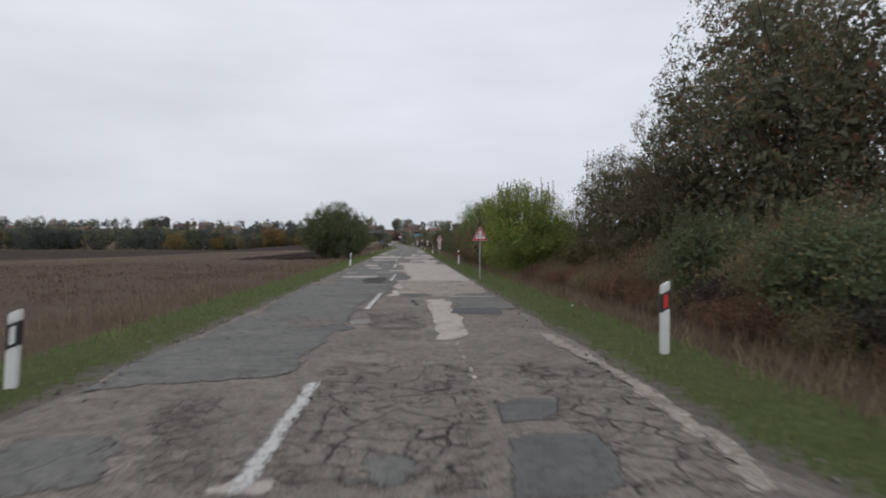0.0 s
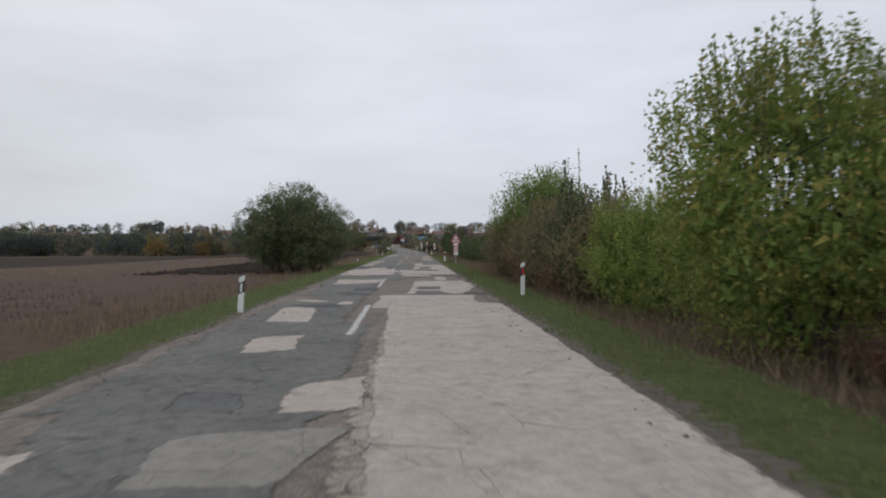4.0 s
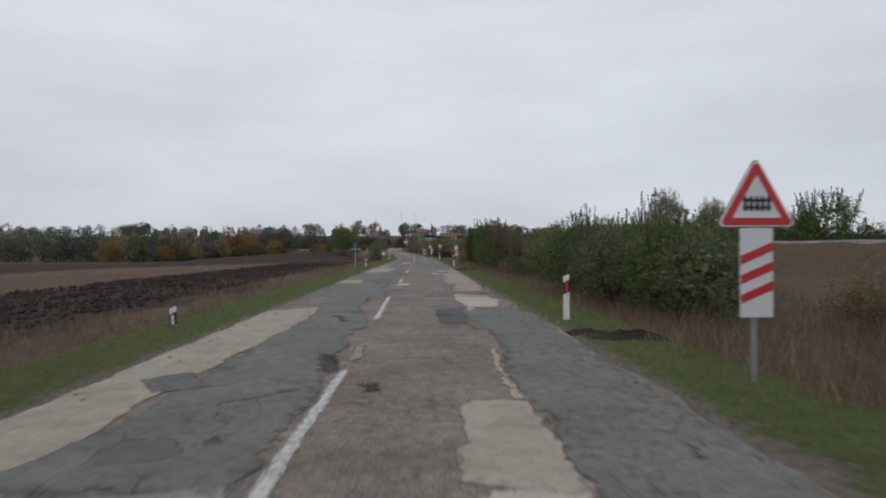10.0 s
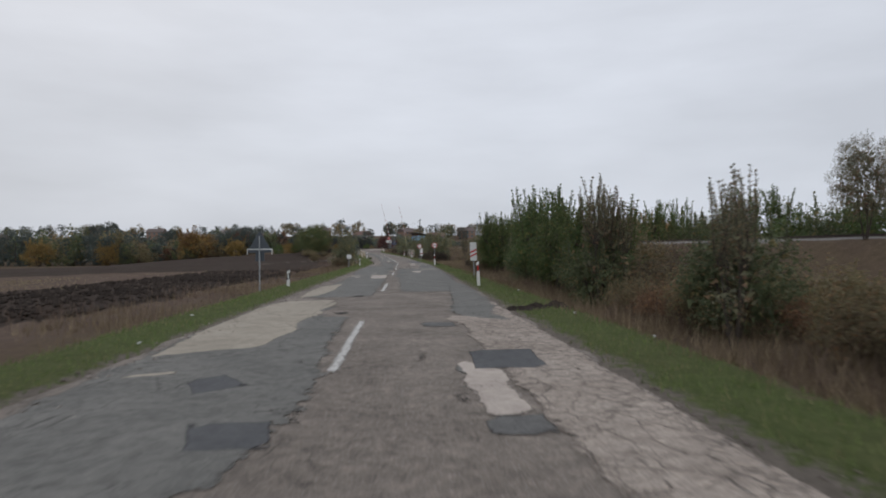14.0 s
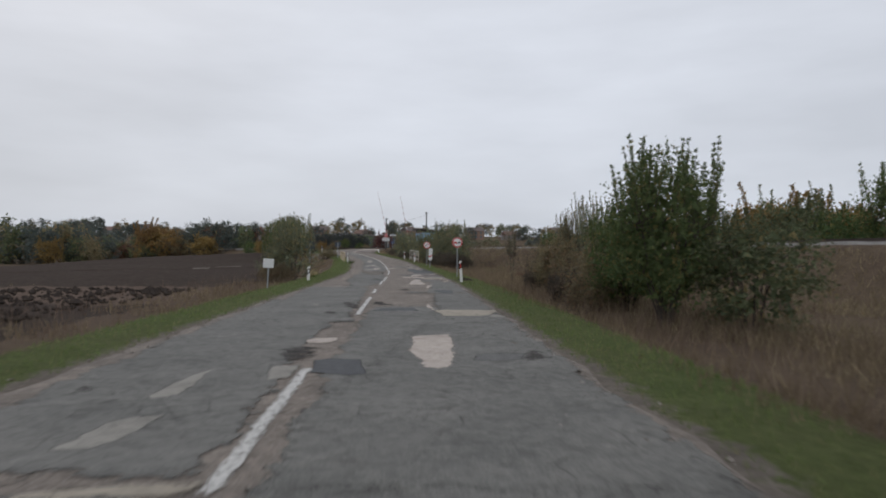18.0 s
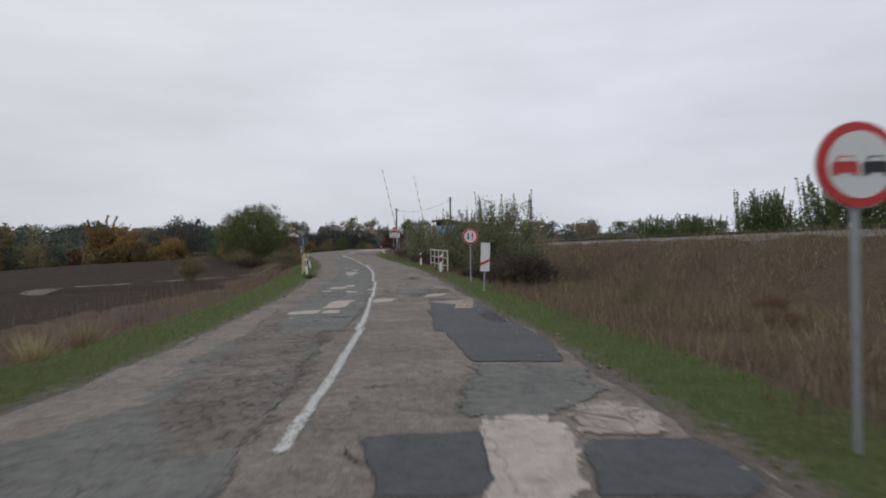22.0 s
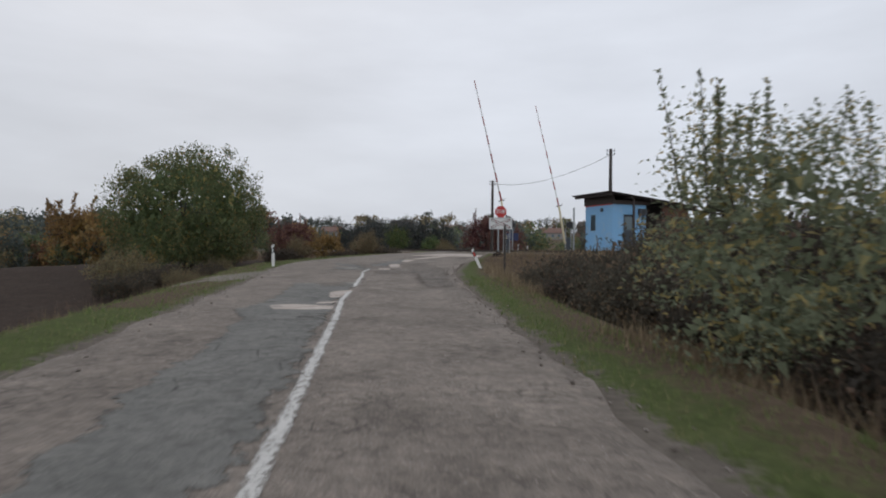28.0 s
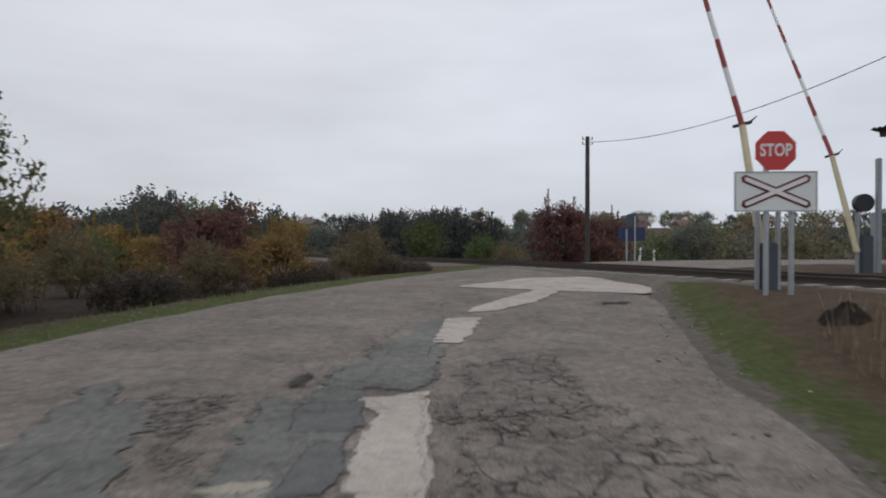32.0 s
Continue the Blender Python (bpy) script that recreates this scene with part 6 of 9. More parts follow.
# ---------------------------------------------------------------- plants
def leaf_cloud(rs, centres, radii, per, size, droop=0.0, flat=1.0, tri=True):
    """Leaf quads scattered in clumps round centres."""
    n = len(centres)
    k = np.repeat(np.arange(n), per)
    d = rs.normal(size=(len(k), 3))
    d /= np.linalg.norm(d, axis=1)[:, None]
    r = rs.rand(len(k)) ** 0.45
    p = centres[k] + d * (r * radii[k])[:, None] * np.array([1, 1, flat])
    a = rs.normal(size=(len(k), 3))
    a[:, 2] -= droop
    a /= np.linalg.norm(a, axis=1)[:, None]
    b = np.cross(a, rs.normal(size=(len(k), 3)))
    b /= np.linalg.norm(b, axis=1)[:, None] + 1e-9
    s = size * (0.6 + 0.8 * rs.rand(len(k)))[:, None]
    tip = p + a * s
    w = b * s * 0.32
    midp = p + a * s * 0.45
    if tri:
        return np.stack([p + w, tip, p - w], 1)
    return np.stack([p, midp + w, tip, midp - w], 1)


def crown_points(rs, w, h, z0, n, lean=0.0, top=1.0, lobes=7):
    """Clump centres: an uneven dome with bulges and hollows."""
    d = rs.normal(size=(n, 3))
    d /= np.linalg.norm(d, axis=1)[:, None]
    bulge = rs.normal(size=(lobes, 3))
    bulge /= np.linalg.norm(bulge, axis=1)[:, None]
    amp = 0.10 + 0.16 * rs.rand(lobes)
    f = 0.78 + (np.clip(d @ bulge.T - 0.45, 0, None) * amp * 2.2).sum(1) - (np.clip(d @ -bulge.T - 0.75, 0, None) * amp * 2.0).sum(1)
    f = np.clip(f, 0.5, 1.12) * (0.45 + 0.55 * rs.rand(n) ** 0.4)
    hz = (h - z0) * 0.5
    p = d * f[:, None] * np.array([w * 0.5, w * 0.5, hz * 1.05])
    # fuller towards the ground
    p[:, :2] *= np.where(p[:, 2] < 0, 1.08, 1.0)[:, None]
    p[:, 2] += z0 + hz
    p[:, 2] = np.clip(p[:, 2], z0, h * 1.04)
    return p


def branch_mesh(rs, stems, targets, base_r):
    """Trunk and limbs: stems that fork towards some of the clumps."""
    bm = bmesh.new()
    for (x, y, z0, tx, ty, tz, r) in stems:
        pts = [Vector((x, y, z0))]
        for k in range(1, 5):
            t = k / 4
            pts.append(Vector((x + (tx - x) * t + 0.06 * rs.normal() * tz * 0.2, y + (ty - y) * t + 0.06 * rs.normal() * tz * 0.2, z0 + (tz - z0) * t)))
        for k in range(4):
            tube(bm, pts[k], pts[k + 1], r * (1 - 0.22 * k), r * (1 - 0.22 * (k + 1)), 5)
    for t in targets:
        best = min(stems, key=lambda s: (s[3] - t[0]) ** 2 + (s[4] - t[1]) ** 2)
        u = 0.25 + 0.6 * rs.rand()
        a = Vector((best[0] + (best[3] - best[0]) * u, best[1] + (best[4] - best[1]) * u, best[2] + (best[5] - best[2]) * u))
        b = Vector(t)
        if b.z < a.z:
            a.z = max(0.1, b.z - 0.3)
        midp = (a + b) / 2 + Vector((0, 0, 0.08 * (b - a).length))
        tube(bm, a, midp, base_r * 0.35, base_r * 0.22, 4)
        tube(bm, midp, b, base_r * 0.22, base_r * 0.08, 4)
    return bm


def make_tree(seed, w, h, z0, clumps, per, leaf, mat, trunks=1, trunk_r=0.09, clump_r=0.35, spikes=0, name="tree", label="", droop=0.2, group=""):
    """Trunk, limbs and a crown of separate leaves; spikes are upright shoots on top."""
    rs = np.random.RandomState(seed)
    pts = crown_points(rs, w, h, z0, clumps, lobes=6 + int(w))
    rad = clump_r * (0.6 + 0.8 * rs.rand(len(pts)))
    leaves = [leaf_cloud(rs, pts, rad, per, leaf, droop)]
    cz = z0 + (h - z0) * 0.45
    core = pts * np.array([0.72, 0.72, 0.72]) + np.array([0, 0, 0.26 * cz])
    core_leaves = leaf_cloud(rs, core, rad * 1.1, max(4, per // 6), min(0.34, leaf * 2.6), droop, 1.0, True)
    shoots = []
    for _ in range(spikes):
        a, r = rs.rand() * 6.28, w * 0.42 * math.sqrt(rs.rand())
        bx, by = r * math.cos(a), r * math.sin(a)
        bz = h * (0.50 + 0.25 * rs.rand())
        top = h * (0.93 + 0.20 * rs.rand())
        lean = 0.25 * rs.normal(size=2)
        n = 16
        tt = np.linspace(0, 1, n)
        sp = np.stack([bx + lean[0] * tt, by + lean[1] * tt, bz + (top - bz) * tt], 1)
        shoots.append((bx, by, bz, bx + lean[0], by + lean[1], top))
        leaves.append(leaf_cloud(rs, sp, 0.13 * (1.25 - tt), 9, leaf * 0.9, -0.8))
    root = empty(name, Matrix(), label, "tree" if h > 3.4 else "bush", group)
    stems = []
    for k in range(trunks):
        a = 6.28 * k / trunks + rs.rand()
        r = 0.10 * w * (trunks > 1)
        stems.append((0.6 * trunk_r * math.cos(a) * (trunks > 1), 0.6 * trunk_r * math.sin(a) * (trunks > 1), -0.35, 2.6 * r * math.cos(a) + 0.05 * w * rs.normal(), 2.6 * r * math.sin(a) + 0.05 * w * rs.normal(), h * (0.62 + 0.16 * rs.rand()), trunk_r * (0.75 + 0.4 * rs.rand())))
    bm = branch_mesh(rs, stems, [tuple(p) for p in pts[rs.choice(len(pts), min(len(pts), 16), False)]], trunk_r)
    for (a, b, c, d, e, g) in shoots:
        near_stem = min(stems, key=lambda q: (q[3] - a) ** 2 + (q[4] - b) ** 2)
        tube(bm, (near_stem[3], near_stem[4], near_stem[5] * 0.8), (a, b, c), 0.014, 0.012, 4)
        tube(bm, (a, b, c), (d, e, g), 0.012, 0.004, 4)
    part("trunk", bm, M_BARK, root)
    quads("crown", np.concatenate(leaves), mat, root)
    quads("inner_crown", core_leaves, mat, root)
    return root


def make_scrub(seed, w, h, stems, mat_twig, mat_leaf, per, leaf, label, name="bush", group=""):
    """A thicket of thin rising stems with few leaves."""
    rs = np.random.RandomState(seed)
    root = empty(name, Matrix(), label, "bush", group)
    bl, lv = [], []
    for _ in range(stems):
        a, r = rs.rand() * 6.28, w * 0.5 * math.sqrt(rs.rand())
        x, y = r * math.cos(a), r * math.sin(a)
        hh = h * (0.55 + 0.5 * rs.rand()) * (1 - 0.45 * (r / (w * 0.5)) ** 2)
        ln = rs.normal(size=2) * 0.22 * hh
        tw = 0.007 + 0.006 * rs.rand()
        for ang in (0, 1.57):
            dx, dy = tw * math.cos(a + ang), tw * math.sin(a + ang)
            bl.append([(x - dx, y - dy, -0.25), (x + dx, y + dy, -0.25), (x + ln[0] + dx * 0.3, y + ln[1] + dy * 0.3, hh), (x + ln[0] - dx * 0.3, y + ln[1] - dy * 0.3, hh)])
        for _k in range(4):
            u = 0.25 + 0.6 * rs.rand()
            sx, sy, sz = x + ln[0] * u, y + ln[1] * u, hh * u
            ex, ey, ez = sx + rs.normal() * 0.22 * h * 0.5, sy + rs.normal() * 0.22 * h * 0.5, sz + (0.12 + 0.2 * rs.rand()) * h
            bl.append([(sx - 0.004, sy, sz), (sx + 0.004, sy, sz), (ex + 0.002, ey, ez), (ex - 0.002, ey, ez)])
            bl.append([(sx, sy - 0.004, sz), (sx, sy + 0.004, sz), (ex, ey + 0.002, ez), (ex, ey - 0.002, ez)])
            cen = np.array([[sx, sy, sz], [(sx + ex) / 2, (sy + ey) / 2, (sz + ez) / 2], [ex, ey, ez]])
            lv.append(leaf_cloud(rs, cen, np.full(3, 0.14), per, leaf, 0.3))
    quads("stem_thicket", np.array(bl), mat_twig, root)
    if per:
        quads("foliage", np.concatenate(lv), mat_leaf, root)
    return root


STOCK = {}
put_count = [0]


def planted(kind, x, y, scale=1.0, turn=None, tall=1.0, z=None):
    """Sets a plant of a stock kind on the ground; the first use moves the stock plant itself."""
    put_count[0] += 1
    turn = (put_count[0] * 137.5) % 360 if turn is None else turn
    src, used = STOCK[kind]
    zz = gz(x, y) if z is None else z
    m = pose(x, y, zz, 0, 0, turn) @ Matrix.Diagonal((scale, scale, scale * tall, 1))
    if not used:
        src.matrix_world = m
        STOCK[kind][1] = True
        return src
    made = copy_thing(src, pose(x, y, zz, 0, 0, turn))
    made.matrix_world = m
    return made


def stock(key, root):
    STOCK[key] = [root, False]


stock("hedge_a", make_tree(21, 3.0, 2.8, 0.1, 135, 34, 0.086, M_LGREEN, 5, 0.04, 0.34, 6, "bush", "dense green hedge bush turning brown at the roadside", group="roadside hedge"))
stock("hedge_b", make_tree(22, 3.0, 2.7, 0.1, 150, 46, 0.070, M_LBROWN, 5, 0.04, 0.33, 5, "bush", "brownish autumn hedge bush at the roadside", group="roadside hedge"))
stock("hedge_c", make_tree(23, 3.0, 3.0, 0.1, 135, 34, 0.086, M_LDARK, 5, 0.045, 0.35, 10, "bush", "dark green roadside bush with upright shoots", group="roadside hedge"))
stock("spiky", make_tree(24, 3.2, 3.8, 0.2, 125, 39, 0.082, M_LGREEN, 7, 0.045, 0.34, 34, "bush", "green bush with many tall upright shoots", group="roadside hedge"))
stock("silver", make_tree(25, 3.4, 4.0, 0.1, 170, 44, 0.072, M_LSILVER, 7, 0.022, 0.34, 14, "tree", "silvery green willow shrub with loose leaves", group="willow shrubs"))
stock("bright", make_tree(26, 5.0, 4.6, 0.1, 360, 84, 0.072, M_LBRIGHT, 6, 0.07, 0.40, 40, "tree", "yellow-green roadside tree with upright shoots"))
stock("leafy", make_tree(39, 5.0, 4.6, 0.1, 300, 70, 0.075, M_LLEAFY, 6, 0.07, 0.46, 3, "tree", "leafy yellow-green tree rising out of the roadside hedge"))
stock("round", make_tree(27, 5.6, 5.4, 0.1, 440, 60, 0.09, M_LDARK, 4, 0.10, 0.36, 0, "tree", "dense round dark green tree at the field's edge", group="round trees"))
stock("tall", make_tree(28, 6.0, 12.0, 0.8, 300, 36, 0.125, M_LTALL, 1, 0.20, 0.50, 0, "tree", "tall dark poplar tree in a roadside stand", group="tall trees"))
stock("feather", make_tree(38, 6.4, 6.8, 1.4, 420, 44, 0.085, M_LDUSK, 3, 0.12, 0.40, 6, "tree", "dusky feathery tree with open branches", group="tall trees"))
stock("mixed", make_tree(29, 9.6, 6.6, 0.1, 640, 50, 0.135, M_LMIX, 5, 0.12, 0.52, 0, "tree", "large green tree with yellowing leaves", group="large trees"))
stock("sapling", make_tree(30, 2.6, 2.7, 0.2, 90, 44, 0.055, M_LSILVER, 6, 0.025, 0.30, 38, "bush", "thin young bush with sparse olive leaves", group="saplings"))
stock("rust", make_scrub(31, 3.0, 1.7, 110, M_TWIG, M_LRUST, 3, 0.090, "rust-brown thicket of dry stems and leaves", group="brown thicket"))
stock("bramble", make_scrub(32, 3.2, 1.5, 120, M_BARK, M_LBLACK, 6, 0.088, "dark low bramble thicket beside the road", group="brambles"))
stock("bare", make_scrub(33, 3.4, 4.0, 120, M_TWIG, M_LBROWN, 1, 0.08, "bare grey-brown bush with thin branches", group="bare bushes"))
stock("brown", make_scrub(34, 3.0, 2.1, 110, M_TWIG, M_LBROWN, 4, 0.085, "brown dry roadside thicket", group="brown thicket"))
stock("yellow", make_tree(35, 3.4, 3.2, 0.2, 110, 34, 0.12, M_LYELLOW, 5, 0.05, 0.36, 8, "bush", "leafy yellow autumn bush beyond the road", group="autumn bushes"))
stock("red", make_tree(36, 4.2, 4.2, 0.2, 170, 38, 0.12, M_LRED, 5, 0.06, 0.40, 4, "bush", "dark red autumn bush beyond the road", group="autumn bushes"))
stock("thicket", make_tree(40, 5.6, 4.9, 0.1, 260, 28, 0.145, M_LPINE, 4, 0.10, 0.42, 8, "tree", "blackish dense pine thicket beyond the bend", group="dark pines"))
stock("slim", make_tree(37, 1.2, 4.2, 0.3, 34, 14, 0.062, M_LDUSK, 2, 0.03, 0.28, 18, "tree", "slim young tree with sparse dusky leaves beside the hedge"))

prng = random.Random(77)


def row_of(kinds, y0, y1, step, x0, x1, s0, s1, tall=(0.9, 1.15)):
    """A hedge: plants of the given kinds in turn along the road."""
    y, k = y0, 0
    while y < y1:
        u = (y - y0) / max(y1 - y0, 1e-6)
        planted(kinds[k % len(kinds)], x0 + (x1 - x0) * u + prng.uniform(-0.5, 0.5), y, prng.uniform(s0, s1), None, prng.uniform(*tall))
        y += step * prng.uniform(0.8, 1.2)
        k += 1


# the tall stand and the brown thicket before it
row_of(("tall",), 22, 34.5, 3.0, 17.0, 16.4, 1.08, 1.25)
planted("tall", 19.0, 20.0, 1.1)
planted("tall", 18.5, 30.0, 1.15)
planted("tall", 14.8, 34.2, 0.84, None, 1.0)
planted("feather", 15.6, 37.6, 1.0)
planted("feather", 12.6, 37.0, 1.02)
planted("feather", 12.8, 33.0, 0.85)
planted("bare", 9.8, 41.0, 1.15, None, 1.1)
planted("bare", 9.4, 44.5, 1.1)
row_of(("hedge_c", "hedge_b", "brown"), 13, 22, 2.6, 11.4, 11.0, 0.9, 1.15)
row_of(("rust", "brown"), 22, 28, 2.4, 10.8, 10.6, 0.55, 0.70)
row_of(("brown", "rust", "brown"), 28, 42, 1.9, 11.8, 11.4, 0.95, 1.2)
row_of(("brown", "rust"), 30, 40, 2.2, 14.4, 14.4, 0.95, 1.15)
row_of(("hedge_c", "hedge_b", "bramble"), 6, 19, 1.9, 8.4, 8.2, 0.8, 1.1)
row_of(("rust", "brown", "rust"), 19, 35, 1.8, 8.0, 7.8, 0.50, 0.66)
row_of(("brown", "rust", "rust"), 4, 33, 2.1, 6.6, 6.5, 0.42, 0.62)
planted("bright", 6.4, 34.6, 0.96, None, 1.08)
planted("bright", 6.4, 41.6, 0.66)
# hedge along the first half
row_of(("hedge_b", "hedge_c", "rust", "hedge_b"), 43.5, 55, 1.5, 6.3, 6.2, 0.98, 1.14, (1.08, 1.3))
planted("leafy", 7.2, 57.2, 1.04, None, 1.34)
planted("yellow", 7.0, 56.2, 0.75)
row_of(("hedge_b", "hedge_b", "hedge_b"), 54.0, 59.0, 1.5, 5.8, 5.9, 0.98, 1.1)
row_of(("hedge_b", "hedge_b", "hedge_a"), 58.6, 65.2, 1.6, 6.5, 6.6, 1.12, 1.28, (1.18, 1.34))
row_of(("hedge_b", "hedge_a"), 64.5, 68.5, 1.8, 6.8, 7.0, 0.95, 1.1)
row_of(("hedge_a", "hedge_b"), 47, 66, 2.4, 9.0, 9.2, 0.95, 1.2)
row_of(("rust", "brown", "brown"), 68.5, 76, 2.2, 8.0, 8.4, 0.72, 0.85)
planted("sapling", 8.0, 73.5, 1.0)
row_of(("hedge_c", "hedge_a", "hedge_c"), 84.2, 97.0, 1.8, 6.9, 6.9, 0.84, 0.98)
planted("slim", 6.9, 87.2, 0.78)
planted("slim", 6.4, 93.2, 0.78)
row_of(("brown",), 76, 83, 2.8, 9.4, 9.4, 0.55, 0.75)
planted("hedge_c", 7.3, 105.1, 0.90)
planted("hedge_b", 7.6, 106.2, 0.86)
planted("brown", 7.5, 107.8, 0.66)
planted("hedge_b", 7.9, 109.2, 0.55)
planted("slim", 6.0, 109.8, 0.72)
planted("slim", 6.6, 110.9, 0.66)
planted("hedge_c", 7.1, 111.9, 0.82)
planted("hedge_b", 7.3, 112.8, 0.66)
row_of(("brown", "rust"), 113.8, 117.4, 1.6, 7.3, 7.2, 0.56, 0.66)
planted("slim", 6.4, 119.2, 0.92)
planted("slim", 6.9, 119.8, 0.86)
planted("slim", 7.2, 119.4, 0.80)
row_of(("brown", "bramble", "rust"), 107.0, 117.5, 2.0, 8.9, 8.9, 0.60, 0.72)
row_of(("brown", "bramble", "hedge_b"), 119.6, 129, 2.0, 8.6, 8.6, 0.85, 1.1)
row_of(("brown", "bare"), 119.5, 128, 3.4, 10.4, 10.4, 0.62, 0.85)
row_of(("hedge_c", "spiky"), 119.8, 129, 2.0, 6.9, 6.9, 0.80, 0.95)
row_of(("spiky", "spiky", "hedge_c"), 129.2, 135.4, 2.0, 7.1, 7.1, 0.98, 1.12)
planted("spiky", 6.9, 145.8, 0.95, None, 1.16)
planted("spiky", 7.7, 147.8, 0.95, None, 1.12)
planted("spiky", 7.4, 149.8, 0.90, None, 0.88)
planted("hedge_c", 8.6, 145.0, 0.95)
planted("sapling", 9.2, 158.2, 1.0, None, 1.5)
planted("slim", 8.6, 159.4, 0.95)
planted("slim", 8.9, 163.7, 0.90)
planted("slim", 9.1, 163.9, 0.84)
planted("slim", 6.8, 168.7, 0.74)
planted("bare", 8.2, 164.8, 0.80)
row_of(("brown", "hedge_b", "bramble"), 150.5, 163, 1.9, 7.0, 8.0, 0.75, 0.95)
# dead shrubs on the railway bank
for bx, by, bs in ((8.4, 165.5, 0.6), (10.4, 168.0, 0.7), (9.4, 171.0, 0.55), (12.4, 165.0, 0.7), (11.6, 174.5, 0.6), (8.6, 176.5, 0.5), (10.2, 180.0, 0.6), (7.4, 183.5, 0.55), (8.8, 187.0, 0.6)):
    planted("rust" if by % 2 < 1 else "brown", bx, by, 0.55 * bs)
# shrubs beyond the railway
row_of(("hedge_a", "spiky", "hedge_a", "hedge_c"), 118, 172, 3.6, 36, 26, 1.35, 1.85)
for ax, ay, sc in ((27.0, 175.0, 2.0), (30.5, 172.0, 1.8), (24.0, 181.0, 1.5)):
    planted("yellow", ax, ay, sc)
planted("feather", 25.0, 131.6, 0.52, None, 1.5)
planted("feather", 25.6, 123.4, 0.46, None, 1.35)
row_of(("hedge_c", "spiky", "hedge_a"), 176, 212, 3.8, 27, 21, 1.0, 1.45)
row_of(("hedge_c", "hedge_a"), 60, 118, 5.0, 53, 38, 1.7, 2.3)
for sx, sy, sc in ((24.0, 197.5, 1.45), (26.5, 200.0, 1.5), (27.5, 196.0, 1.5), (22.5, 203.0, 1.35), (20.8, 208.0, 1.0), (19.5, 214.5, 1.1), (21.6, 213.0, 1.1)):
    planted("spiky", sx, sy, sc)
# by the little bridge and the keeper's hut
planted("bramble", 4.2, 195.0, 0.95, None, 1.35)
planted("bramble", 5.4, 193.6, 0.95, None, 1.3)
planted("silver", 4.5, 199.8, 1.0)
planted("silver", 5.4, 200.8, 1.3)
planted("silver", 2.5, 204.4, 0.9, None, 1.12)
planted("silver", 3.7, 203.4, 0.95, None, 1.08)
planted("yellow", 3.4, 200.3, 0.5)
planted("bramble", 3.2, 198.2, 0.8, None, 1.2)
planted("hedge_c", 5.8, 196.5, 0.85)
planted("brown", 2.2, 206.6, 0.5)
planted("bramble", 3.3, 192.4, 0.78, None, 1.1)
planted("silver", 0.1, 213.2, 0.9)
planted("bramble", 0.5, 208.6, 0.8)
planted("rust", 1.6, 209.8, 0.9)
planted("bramble", 1.2, 217.5, 1.2, None, 1.35)
planted("bramble", 0.5, 220.6, 1.15, None, 1.6)
planted("bramble", -1.2, 221.4, 0.7)
planted("bramble", -0.3, 219.0, 0.9, None, 1.2)
planted("bramble", 1.6, 218.6, 0.9, None, 1.2)
planted("bramble", 3.4, 222.8, 1.3, None, 1.25)
planted("bramble", 4.8, 219.5, 1.4, None, 1.2)
planted("bramble", 1.8, 212.3, 1.1)
planted("bramble", 2.7, 219.6, 1.45, None, 1.4)
planted("bramble", -1.4, 225.0, 0.78, None, 1.3)
planted("bramble", -0.4, 225.6, 0.95, None, 1.45)
planted("bramble", -1.2, 223.4, 0.8)
planted("bramble", 0.9, 224.6, 1.05, None, 1.6)
planted("bramble", 2.2, 224.4, 1.15, None, 1.65)
# the field side
planted("round", -7.8, 68.6, 1.06)
planted("round", -6.3, 67.2, 0.86)
planted("round", -9.1, 67.8, 0.92)
planted("sapling", -5.75, 165.8, 1.06, None, 1.15)
planted("sapling", -6.8, 166.6, 0.8)
planted("brown", -6.6, 165.2, 0.6)
planted("mixed", -19.5, 236.6, 0.76, 20, 1.24)
planted("hedge_b", -14.5, 203.0, 0.6)
for wx, wy, ws in ((-16.6, 232.9, 0.5), (-17.2, 235.2, 0.42), (-17.4, 230.6, 0.7), (-17.8, 228.4, 0.7), (-16.2, 229.6, 0.45), (-19.6, 231.0, 0.85)):
    planted("bramble" if wy % 2 < 1 else "brown", wx, wy, ws)
planted("brown", -9.0, 206.5, 0.7)
# outside of the bend
planted("yellow", -15.6, 249.0, 0.72)
planted("red", -18.6, 250.5, 0.78)
planted("hedge_b", -17.2, 247.6, 0.66)
planted("hedge_b", -21.5, 247.0, 0.75)
planted("yellow", -26.5, 249.0, 0.75)
planted("hedge_a", -24.5, 244.0, 0.75)
planted("hedge_b", -13.6, 252.6, 0.85)
planted("brown", -20.0, 242.2, 0.8)
planted("bramble", -16.8, 243.4, 0.75)
planted("bramble", -14.2, 248.4, 0.7)
planted("bramble", -12.0, 252.6, 0.7)
planted("hedge_a", -9.5, 262.0, 0.76)
planted("hedge_a", -12.5, 260.5, 0.76)
planted("red", -4.8, 270.0, 1.16)
planted("red", -2.8, 268.6, 0.9)
planted("hedge_b", -8.0, 258.6, 0.6)
for px, py, ps in ((-21.5, 281.0, 0.92), (-17.8, 279.6, 0.98), (-14.4, 280.6, 1.0), (-11.2, 281.4, 0.94), (-19.6, 284.5, 1.0), (-15.8, 285.0, 1.05)):
    planted("thicket", px, py, ps)
row_of(("hedge_a", "yellow", "hedge_b", "hedge_c"), 262, 300, 3.2, -32, -18, 0.75, 0.98)


